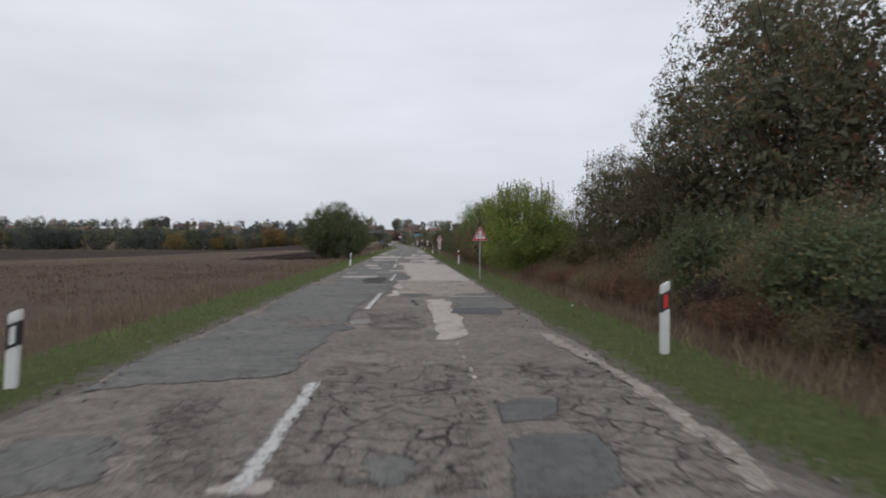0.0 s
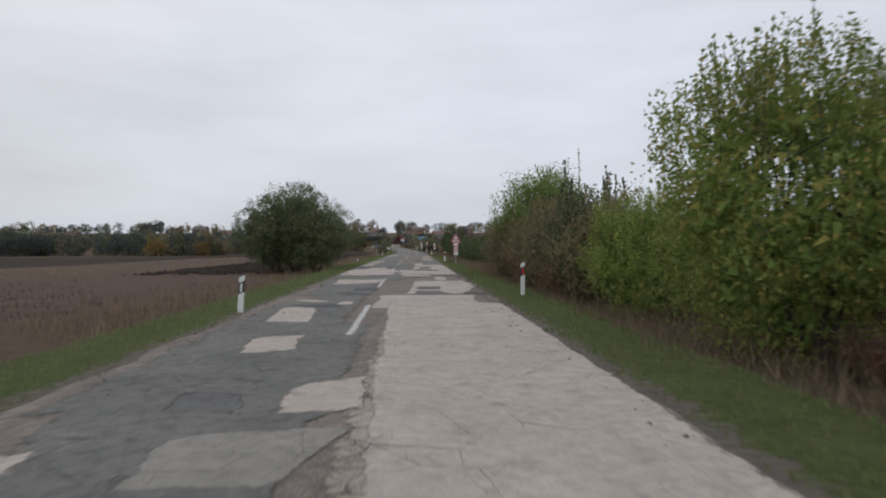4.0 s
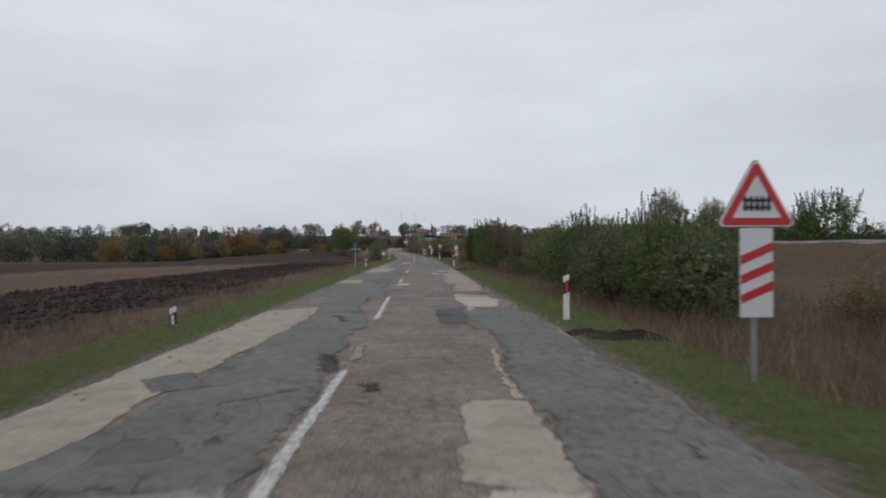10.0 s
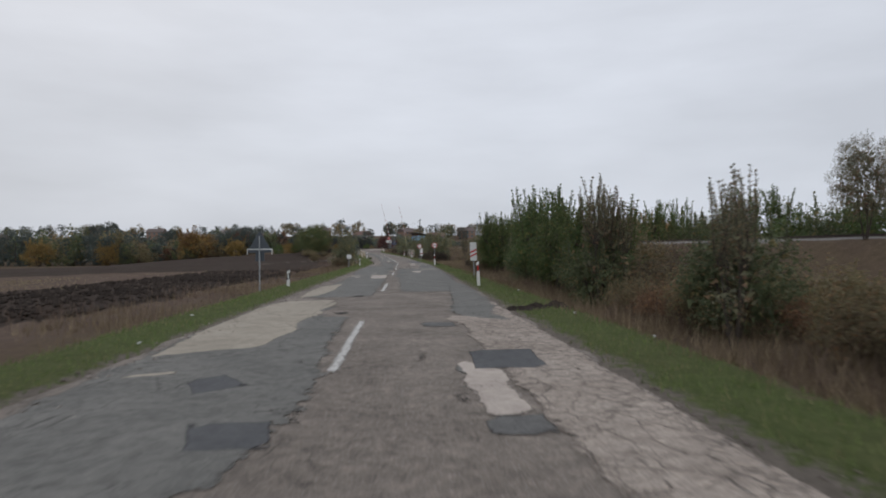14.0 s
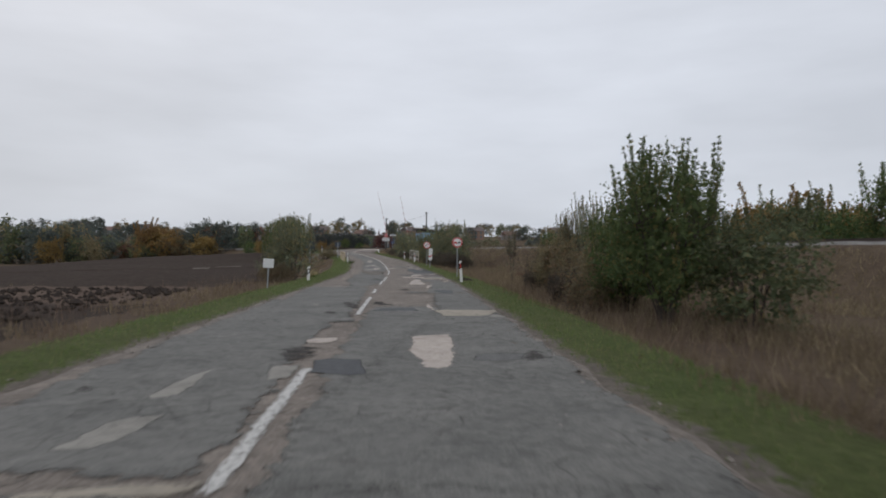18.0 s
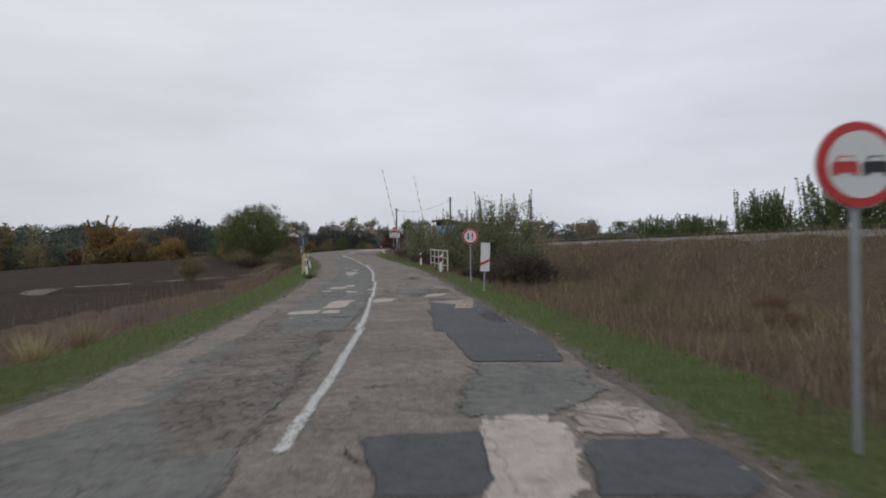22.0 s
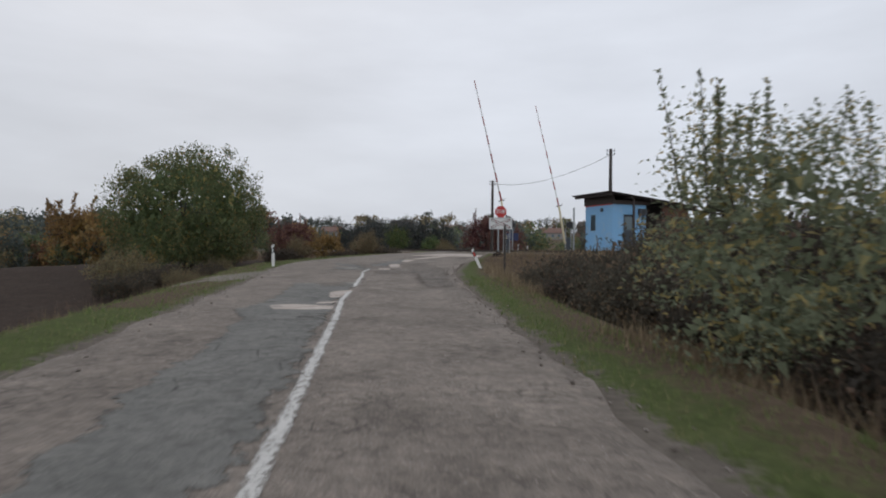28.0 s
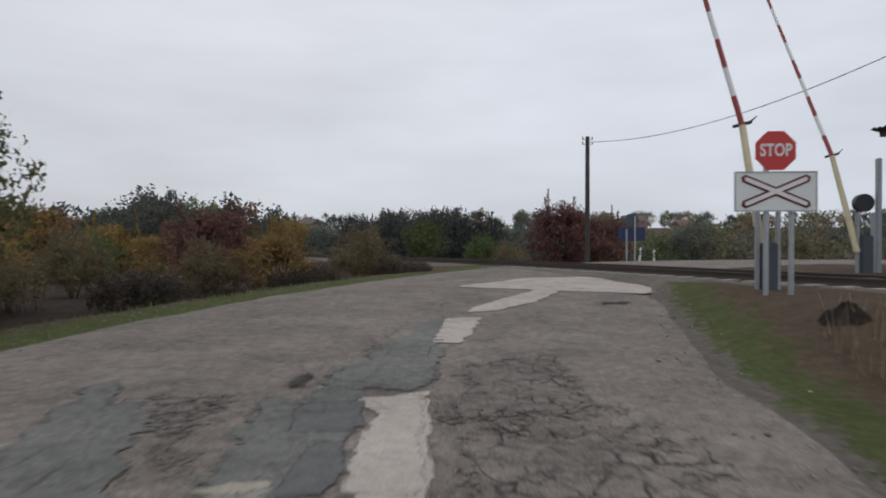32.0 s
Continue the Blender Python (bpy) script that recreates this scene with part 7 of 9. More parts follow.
# ---------------------------------------------------------------- woods and houses in the distance
def far_wood(name, x0, x1, y0, y1, n, h0, h1, mats, label, seed, per=16, leaf=0.059):
    """A belt of trees too far off to count: many crowns of leaf clumps, with trunks."""
    rs = np.random.RandomState(seed)
    groups = [[] for _ in mats]
    bm_pts = []
    for k in range(n):
        u = rs.rand()
        x = x0 + (x1 - x0) * u
        y = y0 + (y1 - y0) * rs.rand()
        h = h0 + (h1 - h0) * rs.rand() * (0.7 + 0.3 * math.sin(u * 23))
        w = h * (0.7 + 0.5 * rs.rand())
        g = land(np.array([x]), np.array([y]))[0] + (19 * (lambda r: r * r * (3 - 2 * r))(min(1, max(0, (y - 350) / 350))))
        pts = crown_points(rs, w, h, 0.0, 38, lobes=5) + np.array([x, y, g])
        q = leaf_cloud(rs, pts, np.full(len(pts), 0.16 * w), per, 1.3 * leaf * h + 0.05, 0.0, 1.0, True)
        groups[int(rs.rand() ** 1.5 * len(mats)) % len(mats)].append(q)
        bm_pts.append((x, y, g, h))
    root = empty(name, Matrix(), label, "trees")
    root["kind"] = "stuff"
    for mat, gr in zip(mats, groups):
        if gr:
            quads("crowns", np.concatenate(gr), mat, root)
    bm = bmesh.new()
    for x, y, g, h in bm_pts[::2]:
        tube(bm, (x, y, g - 0.5), (x, y, g + h * 0.6), 0.02 * h, 0.008 * h, 5)
    part("trunks", bm, M_BARK, root)
    return root


# M_LFAR crowns carry the haze of distance in their leaf colour
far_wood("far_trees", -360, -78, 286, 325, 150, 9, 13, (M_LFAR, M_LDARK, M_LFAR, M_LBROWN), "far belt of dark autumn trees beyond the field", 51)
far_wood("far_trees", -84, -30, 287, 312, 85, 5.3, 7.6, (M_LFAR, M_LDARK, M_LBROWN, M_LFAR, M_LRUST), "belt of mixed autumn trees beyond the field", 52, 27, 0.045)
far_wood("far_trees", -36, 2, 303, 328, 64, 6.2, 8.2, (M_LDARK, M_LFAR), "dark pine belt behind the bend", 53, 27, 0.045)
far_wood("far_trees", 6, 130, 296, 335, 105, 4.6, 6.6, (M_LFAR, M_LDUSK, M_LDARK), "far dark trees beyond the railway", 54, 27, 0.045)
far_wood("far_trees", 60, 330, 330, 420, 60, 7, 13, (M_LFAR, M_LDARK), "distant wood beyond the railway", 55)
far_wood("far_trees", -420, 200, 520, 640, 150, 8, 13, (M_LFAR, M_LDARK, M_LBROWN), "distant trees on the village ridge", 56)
planted("yellow", -61.0, 288.0, 3.2)
planted("yellow", -86.0, 288.0, 2.0)
planted("yellow", -49.0, 287.0, 2.0)
planted("yellow", -104.0, 286.0, 2.4)



# ---------------------------------------------------------------- roadside posts
def make_delineator(label, red):
    """A white guide post with a slanted cap, a dark band and a reflector."""
    root = empty("guide_post", Matrix(), label, "guide post", "guide posts")
    w = 0.06
    bm = bmesh.new()
    slab(bm, [(-w, -0.3), (w, -0.3), (w, 0.56), (-w, 0.50)], -0.035, 0.035)
    bmesh.ops.bevel(bm, geom=bm.edges[:], offset=0.012, segments=2, affect="EDGES")
    part("shaft", bm, M_WHITE, root)
    bm = bmesh.new()
    slab(bm, [(-w, 0.50), (w, 0.56), (w, 0.80), (-w, 0.74)], -0.034, 0.034)
    part("band", bm, M_BLACK, root, "black band")
    bm = bmesh.new()
    slab(bm, [(-w * 0.45, 0.545), (w * 0.45, 0.575), (w * 0.45, 0.755), (-w * 0.45, 0.725)], -0.042, -0.034)
    part("reflector", bm, M_REDG if red else M_SIGNW, root, "red reflector" if red else "white reflector")
    bm = bmesh.new()
    slab(bm, [(-w, 0.74), (w, 0.80), (w, 0.92), (-w, 0.86)], -0.035, 0.035)
    bmesh.ops.bevel(bm, geom=bm.edges[:], offset=0.012, segments=2, affect="EDGES")
    part("cap", bm, M_WHITE, root)
    return root


STOCK["post_red"] = [make_delineator("white plastic guide post with a red reflector on the verge", True), False]
STOCK["post_white"] = [make_delineator("white plastic guide post with a white reflector on the verge", False), False]


def post_at(kind, x, y, top, lean=0.0, turn=0.0):
    """A guide post whose cap ends at the given height."""
    m = pose(x, y, top - 0.91, 0, lean, turn)
    src, used = STOCK[kind]
    if not used:
        src.matrix_world = m
        STOCK[kind][1] = True
        return src
    return copy_thing(src, m)


post_at("post_red", 3.38, 8.2, 0.86)
post_at("post_white", -3.95, 6.48, 0.70, 4)
post_at("post_red", 3.37, 43.17, 0.86)
post_at("post_white", -3.6, 38.8, 0.72, 3)
post_at("post_red", 3.02, 81.8, 0.84)
post_at("post_white", -4.7, 81.2, 0.30, -3)
post_at("post_red", 3.10, 124.25, 0.88, -3)
post_at("post_white", -4.7, 125.3, 0.58, 2)
post_at("post_red", 3.06, 160.4, 0.93, -4)
post_at("post_white", -4.29, 161.4, 0.60, 2)
post_at("post_red", 1.15, 195.3, 1.17, 2)
post_at("post_red", 0.07, 203.3, 1.29)
post_at("post_white", -5.45, 193.4, 1.10, -2)
post_at("post_white", -6.65, 201.0, 1.28, -9)
post_at("post_white", -13.2, 231.9, 2.12, -2)
post_at("post_red", -4.22, 233.1, 2.10, -24)
post_at("post_white", -1.0, 261.1, 2.35)
post_at("post_white", -1.9, 260.0, 2.5, 6)


# ---------------------------------------------------------------- road signs
def sign_post(root, x, z0, z1, y=0.06, r=0.028):
    bm = bmesh.new()
    tube(bm, (x, y, z0), (x, y, z1), r, r, 12)
    part("post", bm, M_STEEL, root, "grey steel post")


def tri_outline(side, grow=0.0, top=0.0, soft=0.06):
    """A triangle with rounded corners, apex at height top."""
    h = side * 0.866
    c = [(0, top), (-side / 2, top - h), (side / 2, top - h)]
    cx, cz = 0, top - 2 * h / 3
    c = [(cx + (x - cx) * (1 + grow), cz + (z - cz) * (1 + grow)) for x, z in c]
    out = []
    for k in range(3):
        a, b, d = c[k - 1], c[k], c[(k + 1) % 3]
        for (p, q), t0 in (((b, a), soft), ((b, d), soft)):
            out.append((p[0] + (q[0] - p[0]) * t0, p[1] + (q[1] - p[1]) * t0))
    return out


def warning_sign(side, apex, base, label, symbol):
    root = empty("warning_sign", Matrix(), label, "road sign")
    bm = bmesh.new()
    slab(bm, tri_outline(side, 0, apex), 0.0, 0.02)
    part("plate", bm, M_SIGNW, root, "white-edged triangle plate")
    bm = bmesh.new()
    slab(bm, tri_outline(side, -0.055, apex), -0.004, -0.0005)
    part("border", bm, M_RED, root, "red border")
    bm = bmesh.new()
    slab(bm, tri_outline(side, -0.38, apex, 0.03), -0.0068, -0.0045)
    part("face", bm, M_SIGNW, root, "white field")
    bm = bmesh.new()
    slab(bm, tri_outline(side, 0.03, apex), 0.021, 0.026)
    part("backing", bm, M_BACK, root)
    c = apex - side * 0.577
    if symbol == "narrow":
        for s in (-1, 1):
            bm = bmesh.new()
            k = side * 0.075
            slab(bm, [(s * 1.9 * k, c - 1.6 * k), (s * 1.25 * k, c - 1.6 * k), (s * 1.25 * k, c - 0.2 * k), (s * 0.5 * k, c + 0.7 * k), (s * 0.5 * k, c + 1.9 * k), (s * 1.1 * k, c + 1.9 * k), (s * 1.1 * k, c + 0.9 * k), (s * 1.9 * k, c - 0.1 * k)], -0.011, -0.007)
            part("road_edge_symbol", bm, M_BLACK, root)
    else:
        k = side * 0.05
        for j in range(5):
            bm = bmesh.new()
            x = (j - 2) * 1.45 * k
            slab(bm, [(x - 0.42 * k, c - 1.9 * k), (x + 0.42 * k, c - 1.9 * k), (x + 0.42 * k, c + 1.5 * k), (x, c + 1.95 * k), (x - 0.42 * k, c + 1.5 * k)], -0.011, -0.007)
            part("picket", bm, M_BLACK, root)
        for dz in (-1.0, 0.8):
            bm = bmesh.new()
            slab(bm, [(-3.6 * k, c + dz * k - 0.28 * k), (3.6 * k, c + dz * k - 0.28 * k), (3.6 * k, c + dz * k + 0.28 * k), (-3.6 * k, c + dz * k + 0.28 * k)], -0.016, -0.012)
            part("crossbar", bm, M_BLACK, root)
    sign_post(root, 0, base, apex - side * 0.25)
    return root


def stripe_board(root, w, z0, z1, stripes, x=0.0, first=0.5):
    """The white countdown board with red slanting bars."""
    bm = bmesh.new()
    slab(bm, [(x - w / 2, z0), (x + w / 2, z0), (x + w / 2, z1), (x - w / 2, z1)], 0.0, 0.018)
    bmesh.ops.bevel(bm, geom=[e for e in bm.edges], offset=0.004, segments=1, affect="EDGES")
    part("board", bm, M_SIGNW, root, "white board")
    for k in range(stripes):
        zc = z0 + (z1 - z0) * first + (k - (stripes - 1) / 2) * 0.21
        t, up = 0.048, 0.075
        bm = bmesh.new()
        slab(bm, [(x - w / 2 + 0.004, zc - up - t), (x + w / 2 - 0.004, zc + up - t), (x + w / 2 - 0.004, zc + up + t), (x - w / 2 + 0.004, zc - up + t)], -0.006, -0.001)
        part("red_bar", bm, M_RED, root, "red slanting bar")


s1 = warning_sign(0.66, 2.02, -0.45, "triangular road-narrows warning sign with red border on a steel post", "narrow")
s1.matrix_world = pose(2.82, 25.1, 0, 0, 0, 0)
s2 = warning_sign(0.86, 2.34, -0.5, "triangular gated level-crossing warning sign above a three-bar board", "gate")
stripe_board(s2, 0.36, 0.62, 1.58, 3, 0.0, 0.5)
s2.matrix_world = pose(3.60, 75.5, 0)

s3 = empty("countdown_board", pose(3.86, 132.7, 0, 0, -2, 0), "white countdown board with two red bars on a post", "road sign", "countdown boards")
stripe_board(s3, 0.35, 0.78, 1.76, 2, 0, 0.42)
sign_post(s3, 0, -0.6, 1.6)
s4 = empty("countdown_board", pose(2.33, 183.4, 0, 0, 2.5, 0), "white countdown board with one red bar on a leaning post", "road sign", "countdown boards")
stripe_board(s4, 0.31, 0.64, 1.60, 1, 0, 0.32)
sign_post(s4, 0, -0.4, 1.5)


def round_sign(r, zc, base, label, name="prohibition_sign"):
    root = empty(name, Matrix(), label, "road sign")
    bm = bmesh.new()
    slab(bm, circle(r, 40, 0, zc), 0.0, 0.02)
    part("plate", bm, M_RED, root, "red ring")
    bm = bmesh.new()
    slab(bm, circle(r * 1.03, 40, 0, zc), 0.021, 0.026)
    part("backing", bm, M_SIGNW, root, "pale rim")
    bm = bmesh.new()
    slab(bm, circle(r * 0.79, 40, 0, zc), -0.006, -0.001)
    part("face", bm, M_SIGNW, root, "white field")
    sign_post(root, 0, base, zc + 0.15)
    return root


def flat_piece(root, name, pts, mat, y=-0.011):
    bm = bmesh.new()
    slab(bm, pts, y, y + 0.004)
    return part(name, bm, mat, root)


s5 = round_sign(0.29, 1.87, -0.5, "round no-overtaking sign with a red and a black car")
for s, mat in ((-1, M_RED), (1, M_BLACK)):
    cx = s * 0.106
    flat_piece(s5, "car_symbol", [(cx - 0.092, 1.815), (cx + 0.092, 1.815), (cx + 0.096, 1.85), (cx + 0.088, 1.882), (cx + 0.068, 1.89), (cx + 0.05, 1.928), (cx - 0.05, 1.928), (cx - 0.068, 1.89), (cx - 0.088, 1.882), (cx - 0.096, 1.85)], mat)
    flat_piece(s5, "window_symbol", [(cx - 0.052, 1.89), (cx + 0.052, 1.89), (cx + 0.041, 1.919), (cx - 0.041, 1.919)], M_SIGNW, -0.016)
    for q in (-0.07, 0.07):
        flat_piece(s5, "wheel_symbol", [(cx + q - 0.018, 1.795), (cx + q + 0.018, 1.795), (cx + q + 0.018, 1.818), (cx + q - 0.018, 1.818)], mat, -0.016)
s5.matrix_world = pose(3.32, 166.4, 0)
s6 = round_sign(0.31, 1.92, -0.3, "round give-way-to-oncoming sign with a black and a red arrow", "priority_sign")
for s, up, mat in ((-1, -1, M_BLACK), (1, 1, M_RED)):
    x = 0.085 * s
    flat_piece(s6, "arrow_symbol", [(x - 0.022, 1.92 - 0.15 * up), (x + 0.022, 1.92 - 0.15 * up), (x + 0.022, 1.92 + 0.03 * up), (x + 0.062, 1.92 + 0.03 * up), (x, 1.92 + 0.16 * up), (x - 0.062, 1.92 + 0.03 * up), (x - 0.022, 1.92 + 0.03 * up)], mat)
s6.matrix_world = pose(2.2, 187.8, 0)

# backs of signs that face the other way
s7 = empty("warning_sign", pose(-5.45, 123.6, 0), "grey back of a triangular sign on a steel post", "road sign")
bm = bmesh.new()
slab(bm, tri_outline(0.98, 0, 2.16), -0.01, 0.01)
part("plate", bm, M_BACK, s7)
bm = bmesh.new()
box(bm, -0.48, 0.48, -0.03, -0.012, 1.42, 1.46)
box(bm, -0.48, -0.455, -0.03, -0.012, 1.24, 1.42)
box(bm, 0.455, 0.48, -0.03, -0.012, 1.24, 1.42)
part("bracket", bm, M_SIGNW, s7, "pale bracket")
bm = bmesh.new()
slab(bm, [(-0.17, 0.98), (0.17, 0.98), (0.17, 1.31), (-0.17, 1.31)], 0.012, 0.026)
part("lower_board", bm, M_BACK, s7)
sign_post(s7, 0, -0.7, 1.95, -0.05)
s8 = empty("sign_board", pose(-4.79, 154.8, 0, 0, 3, 0), "small pale sign board seen from behind", "road sign")
bm = bmesh.new()
slab(bm, [(-0.20, 0.68), (0.20, 0.68), (0.20, 1.03), (-0.20, 1.03)], -0.01, 0.01)
bmesh.ops.bevel(bm, geom=bm.edges[:], offset=0.006, segments=1, affect="EDGES")
part("plate", bm, M_SIGNW, s8)
sign_post(s8, 0.0, -0.6, 0.95, 0.04)
s9 = empty("round_sign", pose(-5.1, 167.2, 0), "grey back of a round sign among twigs", "road sign")
bm = bmesh.new()
slab(bm, circle(0.29, 32, 0, 1.62), -0.01, 0.01)
part("plate", bm, M_BACK, s9)
sign_post(s9, 0, -0.6, 1.85, -0.05)
s10 = empty("sign_board", pose(-7.57, 203.6, 0, 0, 0, 8), "grey back of a square sign by the bridge", "road sign")
bm = bmesh.new()
slab(bm, [(-0.31, 1.83), (0.31, 1.83), (0.31, 2.38), (-0.31, 2.38)], -0.01, 0.012)
bmesh.ops.bevel(bm, geom=bm.edges[:], offset=0.006, segments=1, affect="EDGES")
part("plate", bm, M_BACK, s10)
sign_post(s10, 0.0, 0.0, 2.3, -0.05)


# ---------------------------------------------------------------- bridge railings
def bridge_rail(x0, y0, x1, y1, z0, z1, base0, base1, posts, mat, label):
    """Tubular railing: bent top rail, two lower rails and posts."""
    root = empty("bridge_railing", pose(x0, y0, 0), label, "railing", "bridge railings")

    def spot(u, z):
        return Vector(((x1 - x0) * u, (y1 - y0) * u, z))

    top = lambda u: z0 + (z1 - z0) * u
    foot = lambda u: base0 + (base1 - base0) * u
    r = 0.036
    bm = bmesh.new()
    length = math.hypot(x1 - x0, y1 - y0)
    q = 0.11 / length
    path = [spot(0, top(0) - 0.13), spot(0.3 * q, top(0) - 0.045), spot(q, top(0)), spot(1 - q, top(1)), spot(1 - 0.3 * q, top(1) - 0.045), spot(1, top(1) - 0.13)]
    for a, b in zip(path[:-1], path[1:]):
        tube(bm, a, b, r, r, 10)
    for p in path[1:-1]:
        bmesh.ops.create_icosphere(bm, subdivisions=1, radius=r, matrix=Matrix.Translation(p))
    part("top_rail", bm, mat, root)
    for down in (0.40, 0.80):
        bm = bmesh.new()
        tube(bm, spot(0, top(0) - down), spot(1, top(1) - down), 0.024, 0.024, 8)
        part("lower_rail", bm, mat, root)
    for k in range(posts):
        u = k / (posts - 1)
        bm = bmesh.new()
        tube(bm, spot(u, foot(u) - 0.5), spot(u, top(u) - (0.13 if k in (0, posts - 1) else 0.03)), 0.036, 0.036, 10)
        part("rail_post", bm, mat, root)
    return root


bridge_rail(1.55, 195.9, 0.71, 202.4, 1.35, 1.46, 0.2, 0.38, 5, M_CREAMW, "dirty white tubular steel railing of a small bridge")
bridge_rail(-5.85, 194.4, -7.0, 201.4, 1.20, 1.28, 0.2, 0.42, 5, M_CREAMP, "yellowed rusty tubular railing of a small bridge")


# ---------------------------------------------------------------- level crossing
def octagon(r, zc):
    return circle(r / math.cos(math.pi / 8), 8, 0, zc, math.pi / 8)


def build_cross_sign(m, label, facing):
    root = empty("crossing_sign", m, label, "road sign")
    bm = bmesh.new()
    slab(bm, octagon(0.30, 4.02), 0.0, 0.02)
    part("stop_plate", bm, M_RED if facing else M_BACK, root, "red octagonal plate" if facing else "grey plate back")
    bm = bmesh.new()
    slab(bm, [(-0.62, 3.08), (0.62, 3.08), (0.62, 3.70), (-0.62, 3.70)], 0.0, 0.02)
    part("cross_board", bm, M_SIGNW if facing else M_BLUEF, root)
    if facing:
        fr = bmesh.new()
        for a, b, c, d in ((-0.62, 0.62, 3.08, 3.10), (-0.62, 0.62, 3.68, 3.70), (-0.62, -0.60, 3.10, 3.68), (0.60, 0.62, 3.10, 3.68)):
            box(fr, a, b, -0.008, -0.001, c, d)
        part("board_rim", fr, M_STEEL, root, "dark rim")
        for s in (-1, 1):
            a = math.atan2(0.42, 0.98) * s
            for wide, mat, y, nm in ((0.062, M_BLACK, -0.008, "cross_outline"), (0.045, M_ARM, -0.013, "cross_edge"), (0.030, M_SIGNW, -0.018, "cross_arm")):
                ln = 0.52 - (0.062 - wide)
                pts = [(-ln, -wide), (ln, -wide), (ln + wide * 0.7, 0), (ln, wide), (-ln, wide), (-ln - wide * 0.7, 0)]
                rot = [(x * math.cos(a) - z * math.sin(a), 3.39 + x * math.sin(a) + z * math.cos(a)) for x, z in pts]
                yy = y - 0.002 * (s > 0)
                flat_piece(root, nm, rot, mat, yy)
        cu = bpy.data.curves.new("lettering", "FONT")
        cu.body = "STOP"
        cu.size = 0.23
        cu.align_x, cu.align_y = "CENTER", "CENTER"
        cu.extrude = 0.003
        cu.offset = 0.006
        cu.space_character = 1.05
        cu.materials.append(M_SIGNW)
        tx = new("lettering", cu)
        tx.parent = root
        tx.matrix_local = pose(0, -0.006, 4.02, 90, 0, 0) @ Matrix.Diagonal((0.84, 1.15, 1, 1))
        tagged(tx, "white STOP lettering")
    for x in (-0.12, 0.26):
        bm = bmesh.new()
        tube(bm, (x, 0.06, 1.2), (x, 0.06, 3.62 if x > 0 else 4.2), 0.042, 0.042, 12)
        part("post", bm, M_STEEL, root, "grey steel post")
    return root


build_cross_sign(pose(-3.34, 239.0, 0, 0, 0, 4), "red STOP octagon over a white railway cross board", True)
build_cross_sign(pose(-2.49, 258.35, -0.3, 0, 0, 190), "STOP octagon and cross board seen from behind", False)


def barrier(base, bracket, tip, label, column=True):
    """A raised level-crossing arm on its machine, with counterweight discs."""
    base, bracket, tip = Vector(base), Vector(bracket), Vector(tip)
    root = empty("crossing_barrier", Matrix.Translation(base), label, "barrier", "crossing barriers")
    br, tp = bracket - base, tip - base
    d = (tp - br).normalized()
    hinge = Vector((br.x * 0.55, br.y * 0.55, 1.0))
    bm = bmesh.new()
    tube(bm, hinge - d * 0.7, br, 0.075, 0.058, 12)
    part("arm_root", bm, M_YELLOW, root, "yellow-white arm root")
    n = 13
    for k in range(n):
        a, b = br + (tp - br) * (k / n), br + (tp - br) * ((k + 1) / n)
        bm = bmesh.new()
        r0, r1 = 0.050 * (1 - 0.5 * k / n), 0.050 * (1 - 0.5 * (k + 1) / n)
        tube(bm, a, b, r0, r1, 10)
        part("arm_band", bm, M_SIGNW if k % 2 else M_ARM, root, "white arm band" if k % 2 else "red arm band")
    bm = bmesh.new()
    tube(bm, br + Vector((-0.16, 0, -0.02)), br + Vector((0.16, 0, 0.06)), 0.03, 0.03, 8)
    tube(bm, br + Vector((0.10, 0, 0.02)), br + Vector((0.24, 0, 0.16)), 0.02, 0.012, 6)
    part("clamp", bm, M_BLACK, root, "dark clamp")
    bm = bmesh.new()
    box(bm, -0.12, 0.12, -0.16, 0.16, -0.5, 0.75, 0.02)
    part("machine_housing", bm, M_BACK, root)
    for x in (-0.17, 0.17):
        bm = bmesh.new()
        box(bm, x - 0.03, x + 0.03, -0.05, 0.05, -0.5, 1.3, 0.006)
        part("side_frame", bm, M_STEEL, root)
    bm = bmesh.new()
    c = hinge + Vector((0.42, 0.1, 0.55))
    tube(bm, c + Vector((0, -0.09, 0)), c + Vector((0, 0.09, 0)), 0.22, 0.22, 20)
    part("counterweight", bm, M_BLACK, root, "black round counterweight")
    bm = bmesh.new()
    tube(bm, hinge, c, 0.035, 0.03, 8)
    part("weight_lever", bm, M_BLACK, root)
    if column:
        bm = bmesh.new()
        box(bm, 0.30, 0.40, 0.05, 0.17, -0.5, 2.6, 0.008)
        part("guide_column", bm, M_STEEL, root, "grey steel column")
    return root


barrier((-3.0, 240.3, 1.85), (-3.31, 240.66, 4.72), (-4.94, 241.58, 11.75), "raised red and white railway barrier arm behind the stop sign", False)
barrier((0.85, 245.0, 2.05), (0.29, 245.41, 4.77), (-1.09, 247.99, 11.68), "raised red and white railway barrier arm by the hut")
bp = empty("signal_stake", pose(-3.14, 233.8, 0), "short dark steel stake in the dry grass", "stake")
bm = bmesh.new()
box(bm, -0.045, 0.045, -0.045, 0.045, 0.9, 3.12, 0.008)
part("stake", bm, M_POLE, bp)


